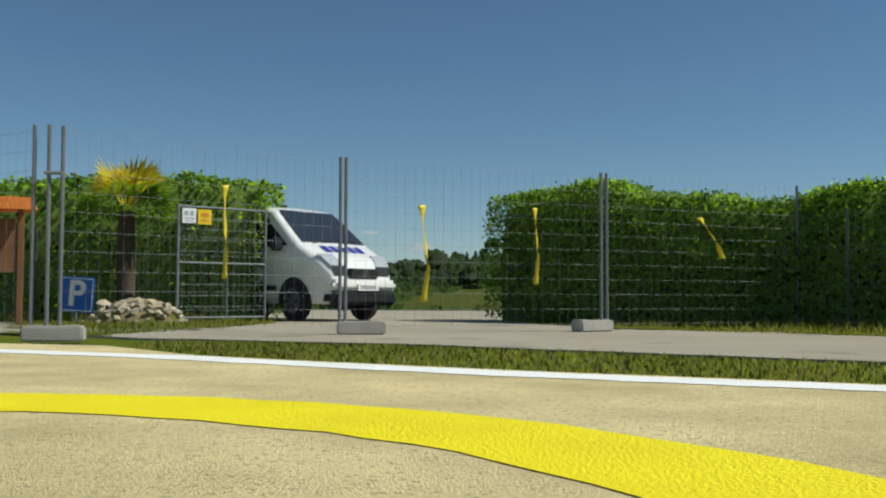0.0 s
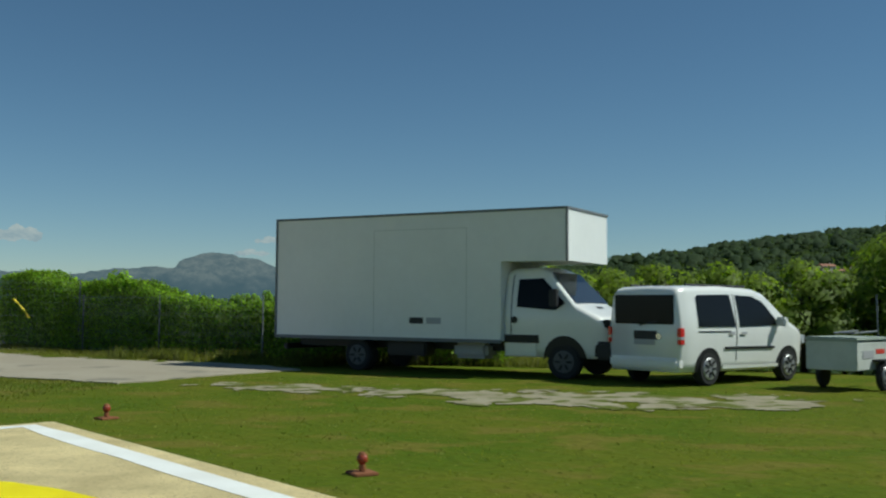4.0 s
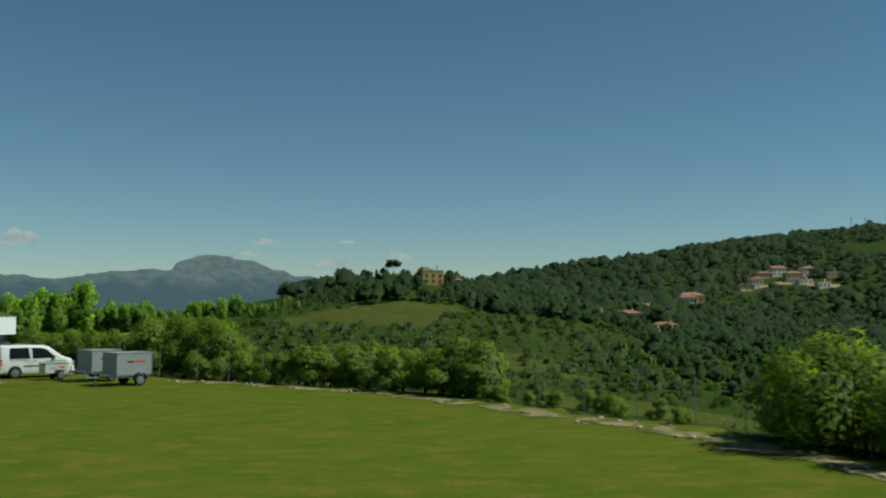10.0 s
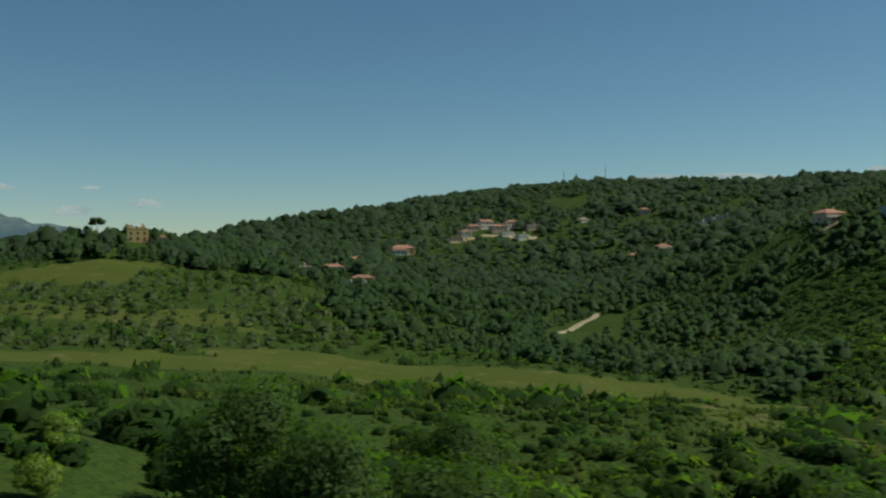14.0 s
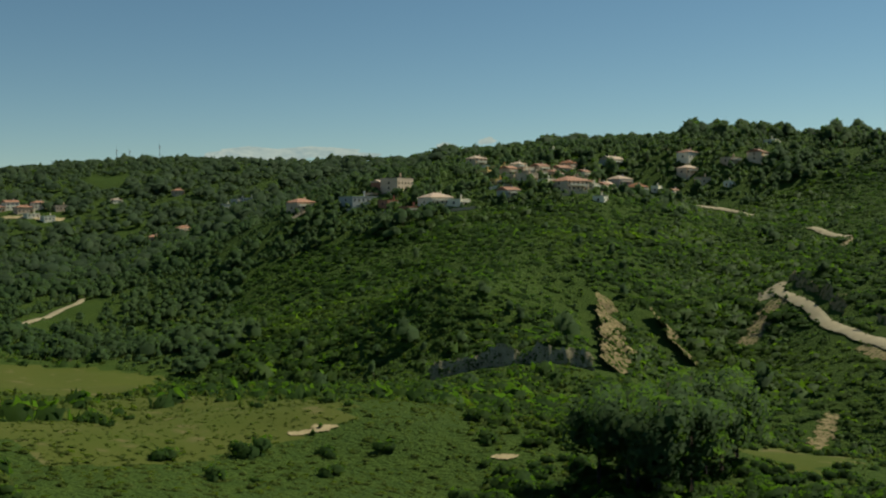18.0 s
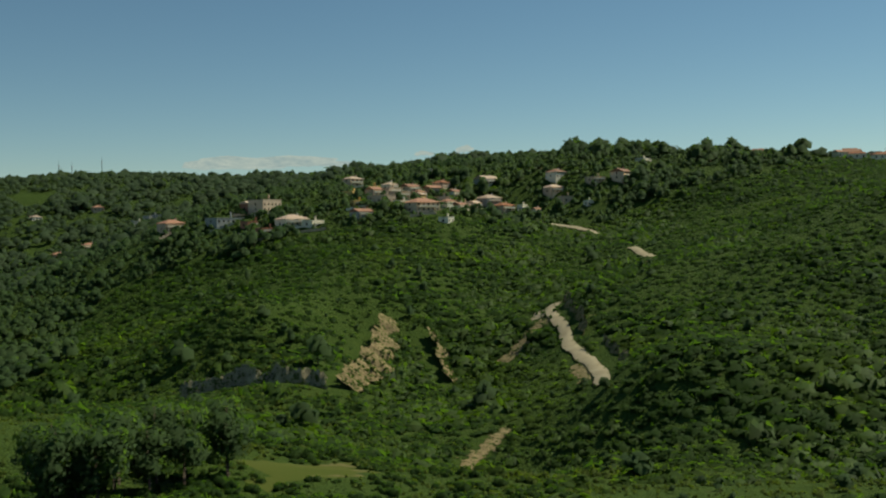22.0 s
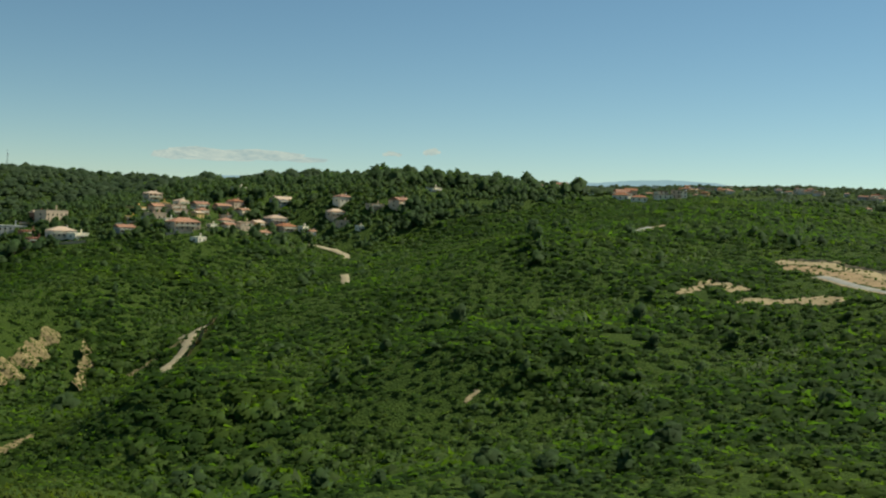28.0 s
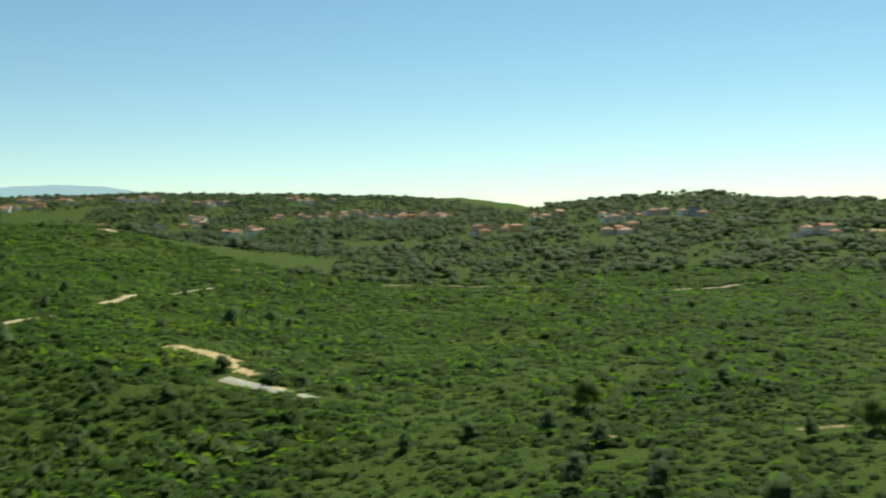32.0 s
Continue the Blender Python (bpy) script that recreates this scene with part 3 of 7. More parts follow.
def tree_shape(rng, n, size, lumps, wide, bare=0.2):
    """A tree of height 1 seen from afar: a short trunk under a rounded crown of lumps."""
    pieces = [tapered([(0, 0, -0.05), (0, 0, bare + 0.25)], [0.022, 0.014], 3)]
    for k in range(lumps):
        u = (k + 0.5) / lumps
        a = rng.uniform(0, 6.28)
        spread = wide * (1.0 - 0.75 * u) * (0.55 if lumps > 1 else 0.0)
        c = np.array([np.cos(a) * spread, np.sin(a) * spread, bare + (0.92 - bare) * (0.25 + 0.6 * u)])
        r = np.array([1, 1, 1.0]) * wide * (0.85 - 0.3 * u) if lumps > 1 else np.array([wide, wide, 0.42])
        pieces.append(dome(rng, c, r * rng.uniform(0.85, 1.15, 3)))
        v, f = leaves_on(rng, c, r * 1.05, n // lumps, size)
        pieces.append((v, f, 0))
    return shaped(pieces, 1.25)


def pine_shape(rng, n, size=0.09, lumps=7, bare=0.25, wide=0.3):
    """A pine of height 1: bare trunk, then a ragged crown of clumps."""
    pieces = [tapered([(0, 0, -0.05), (0.01, 0, 0.5), (0, 0.01, 0.95)], [0.022, 0.016, 0.005], 5)]
    for k in range(lumps):
        h = bare + (0.9 - bare) * (k + rng.uniform(0.1, 0.7)) / lumps
        spread = wide * (0.35 + 0.75 * math.sin(math.pi * min(1.0, 0.15 + 0.8 * (h - bare) / (1 - bare))))
        a = rng.uniform(0, 6.28)
        c = np.array([np.cos(a) * spread * 0.6, np.sin(a) * spread * 0.6, h])
        r = np.array([1, 1, 0.8]) * (spread * 0.6 + 0.04)
        pieces.append(core(rng, c, r * 0.5))
        v, f = leaves_on(rng, c, r, n // lumps, size)
        pieces.append((v, f, 0))
    return shaped(pieces, 1.3)


def scatter(name, shapes, places, sizes, mats, rng, tall=(0.85, 1.2), sink=0.0):
    """Many plants in one mesh: place each with a random turn, size and shape."""
    vs, fs, ms, ns, base = [], [], [], [], 0
    pick = rng.integers(0, len(shapes), len(places))
    for k, (v, f, m, nn) in enumerate(shapes):
        sel = np.where(pick == k)[0]
        if not len(sel):
            continue
        a = rng.uniform(0, 2 * np.pi, len(sel))
        c, s = np.cos(a)[:, None], np.sin(a)[:, None]
        sz = sizes[sel][:, None]
        x = (v[:, 0] * c - v[:, 1] * s) * sz
        y = (v[:, 0] * s + v[:, 1] * c) * sz
        z = v[:, 2] * sz * rng.uniform(*tall, (len(sel), 1)) - sink * sz
        vs.append((np.stack([x, y, z], -1) + places[sel][:, None, :]).reshape(-1, 3))
        fs.append((f[None] + (np.arange(len(sel)) * len(v))[:, None, None]).reshape(-1, 3) + base)
        ms.append(np.tile(m, len(sel)))
        ns.append(np.stack([nn[:, 0] * c - nn[:, 1] * s, nn[:, 0] * s + nn[:, 1] * c, np.broadcast_to(nn[:, 2], x.shape)], -1).reshape(-1, 3))
        base += len(sel) * len(v)
    return soup(name, np.concatenate(vs), np.concatenate(fs), mats, np.concatenate(ms), np.concatenate(ns).astype(np.float32))


rng = np.random.default_rng(7)
SHRUBS_NEAR = [shrub_shape(rng, 150, 0.18, 5) for _ in range(8)]
SHRUBS = [bush_shape(rng, 34, 0.3, True) for _ in range(9)]
SHRUBS_FAR = [bush_shape(rng, 12, 0.42) for _ in range(8)]
TUFTS = [shrub_shape(rng, 14, 0.4, 1) for _ in range(5)]
PINES_NEAR = [pine_shape(rng, 1500, 0.035, 11, rng.uniform(0.25, 0.4), rng.uniform(0.26, 0.32)) for _ in range(3)]
PINES = [tree_shape(rng, 26, 0.15, 3, rng.uniform(0.3, 0.42), rng.uniform(0.08, 0.2)) for _ in range(9)]
PINES_FAR = [tree_shape(rng, 7, 0.24, 1, rng.uniform(0.36, 0.48), 0.16) for _ in range(8)]


def mottled(x, y, scale, seed=0.0):
    return np.array([noise.noise((a * scale, b * scale, seed)) for a, b in zip(x, y)])


CLEARINGS = [FIELDS[0], FIELDS[2], FIELDS[4], FIELDS[5]] + [RED_PATCH]
HOUSE_SPOTS = []
TRACKS = []   # filled with (points, half width) before plants are placed


def off_tracks(x, y, margin=1.5):
    ok = np.ones(len(x), bool)
    for pts, half in TRACKS:
        for (ax, ay), (bx, by) in zip(pts, pts[1:]):
            dx, dy = bx - ax, by - ay
            s = np.clip(((x - ax) * dx + (y - ay) * dy) / (dx * dx + dy * dy), 0, 1)
            ok &= np.hypot(x - ax - s * dx, y - ay - s * dy) > half + margin - (3.2 if half == 3.6 else 0)
    for poly in CLEARINGS:
        ok &= ~in_poly(x, y, poly)
    for hx, hy, hs in HOUSE_SPOTS:
        ok &= np.hypot(x - hx, y - hy) > 0.5 * hs + 2.5
    return ok


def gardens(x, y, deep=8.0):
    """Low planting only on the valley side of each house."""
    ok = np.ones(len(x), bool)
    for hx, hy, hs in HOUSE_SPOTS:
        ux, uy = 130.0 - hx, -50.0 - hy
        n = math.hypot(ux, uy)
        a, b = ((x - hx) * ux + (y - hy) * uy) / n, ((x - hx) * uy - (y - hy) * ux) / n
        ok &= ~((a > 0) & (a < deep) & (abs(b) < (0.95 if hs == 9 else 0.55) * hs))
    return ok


def sow(n, x0, x1, y0, y1, keep=None, edge=14):
    x, y = rng.uniform(x0, x1, n), rng.uniform(y0, y1, n)
    ok = (beyond_edge(x, y) > edge) & off_tracks(x, y)
    if keep is not None:
        ok &= keep(x, y)
    x, y = x[ok], y[ok]
    return np.stack([x, y, ground_z(x, y)], 1)
# ---- roads, tracks and bare earth ----
TUFT_SPOTS = []   # places on bare earth where tufts grow


def stepped(pts, n=12):
    out = []
    for a, b in zip(pts, pts[1:]):
        out += [(a[0] + (b[0] - a[0]) * k / n, a[1] + (b[1] - a[1]) * k / n) for k in range(n)]
    return out + [pts[-1]]


def strip(name, pts, half, mat, label, category, lift=0.25, kind="structure", step=4.0, ragged=0.25, open_parts=None):
    """A road draped over the land along points."""
    for piece in open_parts or [pts]:
        TRACKS.append((piece, half))
    line = []
    for (ax, ay), (bx, by) in zip(pts, pts[1:]):
        n = max(1, int(math.hypot(bx - ax, by - ay) / step))
        line += [(ax + (bx - ax) * k / n, ay + (by - ay) * k / n) for k in range(n)]
    line.append(pts[-1])
    line = np.array(line, float)
    for _ in range(3):
        line[1:-1] = (line[:-2] + 2 * line[1:-1] + line[2:]) / 4
    d = np.gradient(line, axis=0)
    d /= np.linalg.norm(d, axis=1, keepdims=True)
    side = np.stack([-d[:, 1], d[:, 0]], 1)
    v = []
    along = np.cumsum(np.concatenate([[0], np.hypot(*np.diff(line, axis=0).T)]))
    wide = []
    for sd in (0.0, 40.0):
        wave = np.array([noise.noise((x * 0.11, y * 0.11, sd)) + 0.6 * noise.noise((x * 0.37, y * 0.37, sd)) for x, y in line])
        wide.append(1 + ragged * wave)
    for off, dz in ((-half, -0.12), (-half * 0.9, 0), (0, 0.06), (half * 0.9, 0), (half, -0.12)):
        p = line + side * (off * (wide[0] if off < 0 else wide[1]) * np.ones(len(line)))[:, None]
        v.append(np.column_stack([p, 0.7 * ground_z(p[:, 0], p[:, 1]) + 0.3 * ground_z(line[:, 0], line[:, 1]) + lift + dz]))
    v = np.stack(v, 1).reshape(-1, 3)
    if mat is DIRT_ROAD:
        er = np.random.default_rng(len(v))
        edge = np.concatenate([v[0::5], v[4::5], v[1::5][::2], v[3::5][::2]])
        edge = edge[er.uniform(size=len(edge)) < 0.75]
        TUFT_SPOTS.append(edge + np.column_stack([er.normal(0, 0.5, (len(edge), 2)), np.full(len(edge), -0.15)]))
    q = (np.arange(len(line) - 1)[:, None] * 5 + np.arange(4)).ravel()
    ob = soup(name, v, np.stack([q, q + 5, q + 6, q + 1], 1), mat)
    ob.data.shade_smooth()
    return tagged(ob, label, category, kind=kind)


for piece in ([(591, 249), (599, 228), (598, 212), (592, 199)], [(551, 135), (544, 120), (535, 103)], [(443, 76), (436, 74), (427, 59), (418, 44), (409, 34), (402, 22), (392, 5), (378, -13), (366, -26)]):
    strip("road_village", piece, 2.5, DIRT_ROAD, "pale dirt road climbing the slope to the village", "road", 0.35, ragged=0.4, step=2.5)
TRACKS.append(([(228, 332), (242, 345), (258, 362), (272, 380)], 9.0))   # felled strip below the track
strip("road_woods", [(229, 343), (240, 356), (252, 370), (266, 383), (273, 395)], 2.0, DIRT_ROAD, "pale dirt track between the woods", "road", 0.35)
for piece in ([(672, 12), (655, 6), (640, -2)], [(588, -146), (576, -168), (565, -193)], [(576, -296), (575, -312), (572, -328)]):
    strip("road_asphalt", piece, 2.4, ASPHALT, "grey asphalt road with pale verges", "road", 0.3, ragged=0.05)
    strip("road_verge", piece, 3.4, SOIL, "pale dusty verge along the asphalt road", "road", 0.22, ragged=0.5, step=2.0)
strip("road_ridge", [(580, -196), (598, -191), (640, -182), (676, -170), (730, -152), (782, -140), (832, -155)], 1.7, DIRT_ROAD, "pale dirt track branching along the ridge", "road", 0.35, ragged=0.8, step=2.5, open_parts=[[(585, -196), (598, -191), (640, -182)], [(676, -170), (705, -160)], [(750, -146), (782, -140)]])
strip("road_east", [(887, -204), (892, -240), (889, -275), (880, -315), (871, -348)], 1.6, DIRT_ROAD, "pale dirt track at the edge of the far woods", "road", 0.4, ragged=0.8, step=3.0)
strip("road_east", [(836, -385), (842, -402), (850, -420), (853, -440)], 2.0, DIRT_ROAD, "pale dirt track over the far scrub", "road", 0.4, ragged=0.8, step=3.0)


def bare(pts, half, mat, label, seed, cell=0.9, ragged=0.8, lift=0.16):
    """Bare ground along a line, frayed at its edges, draped over the land."""
    TRACKS.append((pts, half * 0.75))
    line = np.array(stepped(pts, 8), float)
    xs, ys = line.T
    gx_, gy_ = np.meshgrid(np.arange(xs.min() - 2 * half, xs.max() + 2 * half, cell), np.arange(ys.min() - 2 * half, ys.max() + 2 * half, cell))
    fx, fy = gx_.ravel(), gy_.ravel()
    near = np.full(len(fx), 1e9)
    for (ax, ay), (bx, by) in zip(pts, pts[1:]):
        dx, dy = bx - ax, by - ay
        s = np.clip(((fx - ax) * dx + (fy - ay) * dy) / (dx * dx + dy * dy), 0, 1)
        near = np.minimum(near, np.hypot(fx - ax - s * dx, fy - ay - s * dy))
    f1 = 0.8 / max(half, 1.5)
    wave = mottled(fx, fy, f1, seed) + 0.7 * mottled(fx, fy, f1 * 2.7, seed + 3) + 0.5 * mottled(fx, fy, f1 * 6, seed + 5)
    score = 1 - near / half + ragged * wave
    w, h = gx_.shape[1], gx_.shape[0]
    q = (np.arange(h - 1)[:, None] * w + np.arange(w - 1)).ravel()
    f = np.stack([q, q + 1, q + 1 + w, q + w], 1)
    f = f[score[f].mean(1) > 0.1]
    jit = np.random.default_rng(int(seed)).uniform(-0.35, 0.35, (len(fx), 2)) * cell
    v = np.column_stack([fx + jit[:, 0], fy + jit[:, 1], ground_z(fx, fy) + lift + 0.05 * wave])
    tr = np.random.default_rng(int(seed) + 70)
    if len(f) and half < 8:
        TUFT_SPOTS.append(v[f[tr.integers(0, len(f), int(len(f) * cell * cell * 0.12))][:, 0]] - [0, 0, 0.1])
    ob = soup("bare_earth", v, f, mat)
    ob.data.shade_smooth()
    return tagged(ob, label, "bare ground", kind="structure")


bare([(557, -110), (576, -106), (569, -126)], 4.2, SOIL, "bare sandy earth beside the road", 1)
bare([(608, -120), (601, -136), (587, -163), (577, -184)], 4.6, ORANGE_SOIL, "bare orange slope above the road bend", 22, 0.9, 0.9)
bare([(553, -140), (552, -158), (553, -176)], 3.8, SOIL, "bare sandy earth beside the road", 2)
bare([(612, -252), (611, -270), (588, -296)], 5.0, SOIL, "bare sandy earth beside the road", 3)
bare([(617, -112), (613, -136), (600, -160), (586, -182)], 5.0, SOIL, "bare sandy cutting beside the road", 4)
bare([(640, -4), (660, 6), (678, 10)], 3.2, SOIL, "bare sandy earth along the road", 5)
bare([(343, -9), (335, -12), (327, -15), (317, -21)], 2.2, BANK_EARTH, "eroded pale earth track in the gully", 6, 0.5, 0.9)
bare([(440, 76), (435, 77), (431, 74)], 3.4, DIRT_ROAD, "pale turning place beside the dirt road", 7, 0.5, 0.5)
bare([(424, 66), (414, 64), (404, 62)], 4.5, BANK_EARTH, "scraped earth slope below the dirt road", 8, 0.5, 0.9)
bare([(391, 11), (383, -2), (376, -10)], 3.0, BANK_EARTH, "scraped earth slope below the dirt road", 9, 0.5, 0.9)
bare([(530, 100), (518, 95), (506, 90)], 1.8, SOIL, "pale slipped earth below the road bend", 10, 0.5, 0.9)
bare([(457, -250), (462, -251), (468, -253)], 0.9, DIRT_ROAD, "pale stones in the scrub", 11, 0.6)
bare([(430, -137), (435, -136)], 0.8, SOIL, "pale stony bare patch in the scrub", 12, 0.6)
bare([(192, -11), (194, -13), (187, -12)], 1.1, SOIL, "pale bare patch in the meadow", 15, 0.4)
bare([(207, -39), (209, -41)], 1.0, SOIL, "pale bare patch in the meadow", 16, 0.4)
bare([(905, 18), (917, 27), (930, 33)], 6.0, SOIL, "pale cut earth on the far rise", 17, 1.2)
bare([(874, -112), (880, -124)], 3.5, SOIL, "pale bare earth at the edge of the far woods", 18)
bare([(538, -418), (542, -411)], 1.2, BANK_EARTH, "stony bare earth in the scrub", 19, 0.6)
bare([(544, -456), (546, -464)], 1.6, BANK_EARTH, "stony bare earth in the scrub", 20, 0.6)
bare([(1146, -482), (1155, -496), (1162, -512)], 9.0, ORANGE_SOIL, "orange earth of a building site on the far slope", 21, 1.6)

bare([(282, 742), (298, 750), (316, 752), (336, 742), (352, 733)], 5.0, SOIL, "bare dry terrace below the hillside houses", 13, 0.6)
bare([(524, 268), (548, 256), (576, 246)], 1.6, DIRT_ROAD, "pale lane below the village houses", 14, 0.6)


def bank(line, high, label, seed, lean=0.35, facing=1, gaps=0.0, mat=None, tufts=160, clear=2.0):
    """A steep eroded earth face along a line, ragged at top and foot, with gullies."""
    TRACKS.append((line, clear))
    pts = np.array(stepped(line, 30), float)
    d = np.gradient(pts, axis=0)
    d /= np.linalg.norm(d, axis=1, keepdims=True)
    n = np.stack([-d[:, 1], d[:, 0]], 1) * facing
    z0 = ground_z(pts[:, 0], pts[:, 1])
    m, rows = len(pts), 15
    v, keep = [], []
    for i in range(m):
        h = high * (0.75 + 0.5 * noise.noise((i * 0.09, 0.0, seed)))
        end = min(1.0, i / 9, (m - 1 - i) / 9)
        for k in range(rows):
            u = k / (rows - 1)
            gully = 0.9 * noise.noise((i * 0.16, k * 0.12, seed)) + 0.55 * noise.noise((i * 0.5, k * 0.1, seed + 3))
            push = lean * h * (1 - u) + gully - 1.0 * u * u
            v.append((pts[i, 0] + n[i, 0] * push, pts[i, 1] + n[i, 1] * push, z0[i] - 2.5 + (h + 2.5) * u))
            rag = noise.noise((i * 0.14, k * 0.3, seed + 8)) + 0.6 * noise.noise((i * 0.5, k * 0.5, seed + 11))
            keep.append(rag + 2.4 * min(end, 1.6 * (1 - u), 1.2) - 0.35 - gaps)
    keep = np.array(keep)
    q = (np.arange(m - 1)[:, None] * rows + np.arange(rows - 1)).ravel()
    f = np.stack([q, q + rows, q + rows + 1, q + 1], 1)
    f = f[keep[f].mean(1) > 0]
    v = np.array(v)
    tr = np.random.default_rng(int(seed) + 90)
    TUFT_SPOTS.append(v[f[tr.integers(0, len(f), tufts)][:, 0]] - [0, 0, 0.15])
    ob = soup("earth_bank", v, f, mat or BANK_EARTH)
    return tagged(ob, label, "earth bank", kind="structure")


bank([(325, 58), (338, 70), (352, 84), (366, 100), (382, 116)], 8, "pale eroded earth face in the scrub", 1.0, 1.6, -1, 0.55, tufts=420, clear=3.5)
bank([(379, 68), (386, 82), (392, 99)], 7, "pale eroded earth face in the scrub", 2.0, 1.4, -1, 0.45, tufts=200, clear=3.0)
bank([(284, 90), (298, 80), (311, 66), (324, 56)], 8.0, "overhanging grey clay bank above the gully", 3.0, 0.3, -1, 0.3, CLAY, 420, 3.0)
bank([(446, 74), (434, 57), (425, 43), (416, 32)], 5.0, "steep brown cut face above the dirt road", 4.0, 0.5, -1, -0.1, BANK_EARTH, 60)
bank([(412, 20), (400, 2), (386, -16)], 3.5, "steep brown cut face above the dirt road", 6.0, 0.6, -1, 0.1, BANK_EARTH, 60)
bank([(620, -110), (616, -136), (592, -180)], 1.6, "cut earth face above the asphalt road", 5.0, 1.5, -1, -0.1, SOIL, 25)
# ---- far mountains and clouds ----
def range_mesh(name, ox, oy, dist, a0, a1, heights, mat, label, foot=-60, rugged=12.0, n=160, seed=1.0, deep=220.0):
    """A mountain ridge seen from (ox, oy): bearings a0 to a1 (degrees from +y to +x), crest heights at even steps."""
    hs = np.interp(np.linspace(0, 1, n), np.linspace(0, 1, len(heights)), heights)
    rows = 7
    v, ang = [], np.radians(np.linspace(a0, a1, n))
    for r in range(rows):
        k = r / (rows - 1)
        for i in range(n):
            up = k ** 0.8
            d = dist - deep * (1 - k) + 60 * noise.noise((i * 0.12, r * 0.9, seed))
            z = foot + (hs[i] - foot) * up + (rugged * noise.noise((i * 0.22, r * 0.5, seed + 5)) + 0.5 * rugged * noise.noise((i * 0.7, r, seed))) * (0.4 + 0.6 * k)
            v.append((ox + d * math.sin(ang[i]), oy + d * math.cos(ang[i]), z))
    q = (np.arange(rows - 1)[:, None] * n + np.arange(n - 1)).ravel()
    ob = soup(name, v, np.stack([q, q + 1, q + 1 + n, q + n], 1), mat)
    return tagged(ob, label, "mountain", kind="structure")


CREST = [(-32, 120), (-27, 128), (-23.85, 132), (-22.74, 133), (-22.18, 119), (-21.05, 118), (-19.9, 130), (-18.45, 151), (-16.97, 155), (-16.22, 165), (-15.46, 158), (-15.09, 161), (-14.88, 186), (-14.61, 199), (-14.09, 209), (-13.63, 227), (-12.85, 228), (-12.01, 223), (-11.6, 209), (-10.49, 199), (-10.02, 179), (-9.54, 164), (-8.9, 160), (-8.26, 132), (-7.61, 137), (-6.97, 127), (-6, 115), (-5.02, 90), (-2.42, 46), (0, 20)]
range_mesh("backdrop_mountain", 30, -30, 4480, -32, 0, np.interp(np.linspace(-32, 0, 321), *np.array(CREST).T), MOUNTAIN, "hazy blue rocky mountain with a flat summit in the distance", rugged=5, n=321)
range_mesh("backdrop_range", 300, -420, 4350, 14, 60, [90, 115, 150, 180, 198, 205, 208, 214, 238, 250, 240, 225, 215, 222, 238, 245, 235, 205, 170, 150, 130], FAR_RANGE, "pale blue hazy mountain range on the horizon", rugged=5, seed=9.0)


def cloud(x, y, z, wide, high, seed):
    r = np.random.default_rng(seed)
    pieces = []
    for k in range(14):
        u = r.uniform(-1, 1)
        pieces.append((ICO_V * [wide * 0.22 * r.uniform(0.6, 1.2), wide * 0.1, high * r.uniform(0.14, 0.3)] + [u * wide * 0.42, r.uniform(-0.1, 0.1) * wide, (1 - abs(u)) * high * r.uniform(-0.1, 0.4)], ICO_F, 0))
    v, f, m = joined(pieces)
    ob = soup("cloud", v, f, CLOUD)
    ob.location = (x, y, z)
    ob.rotation_euler = (0, 0, -math.atan2(x, y))
    ob.data.shade_smooth()
    return tagged(ob, "small white cloud low over the horizon", "cloud", group="clouds", kind="structure")


for spot in ((-1782, 4235, 292, 212, 90, 35), (-777, 4534, 292, 122, 42, 47), (-404, 4585, 300, 69, 24, 61), (-468, 4579, 189, 159, 79, 59), (-167, 4602, 225, 132, 66, 70), (-851, 4521, 234, 132, 42, 44), (2111, 3866, 283, 307, 41, 48), (2762, 3436, 329, 77, 31, 74), (2129, 3697, 288, 691, 82, 21), (2875, 3275, 340, 77, 46, 57)):
    cloud(*spot)
# ---- helipad, entrance road, lawn patches ----
def slab(name, pts, z0, z1, mat, label, category, kind="structure", ragged=0.0):
    bm = bmesh.new()
    if ragged:
        pts = stepped(list(pts) + [pts[0]], 9)[:-1]
        pts = [(x + ragged * noise.noise((x * 1.7, y * 1.7, 1.0)) + 0.4 * ragged * noise.noise((x * 6, y * 6, 2.0)), y + ragged * noise.noise((x * 1.7, y * 1.7, 7.0)) + 0.4 * ragged * noise.noise((x * 6, y * 6, 5.0))) for x, y in pts]
    f = bm.faces.new([bm.verts.new((x, y, z0)) for x, y in pts])
    made = bmesh.ops.extrude_face_region(bm, geom=[f])["geom"]
    bmesh.ops.translate(bm, verts=[v for v in made if isinstance(v, bmesh.types.BMVert)], vec=(0, 0, z1 - z0))
    bmesh.ops.recalc_face_normals(bm, faces=bm.faces)
    return tagged(part(name, bm, mat), label, category, kind=kind)


def ribbon(name, line, width, z, mat, label, category, wobble=0.02, parent=None):
    """A painted band along a line, with slightly uneven edges."""
    line = np.array(line, float)
    d = np.gradient(line, axis=0)
    d /= np.linalg.norm(d, axis=1, keepdims=True)
    n = np.stack([-d[:, 1], d[:, 0]], 1)
    r = np.random.default_rng(len(line))
    w = width / 2 + r.uniform(-wobble, wobble, (2, len(line)))
    v = np.concatenate([np.column_stack([line - n * w[0][:, None], np.full(len(line), z)]), np.column_stack([line + n * w[1][:, None], np.full(len(line), z)])])
    k = np.arange(len(line) - 1)
    ob = soup(name, v, np.stack([k, k + 1, k + 1 + len(line), k + len(line)], 1), mat)
    ob.parent = parent
    return tagged(ob, label, category, kind="structure" if not parent else "")


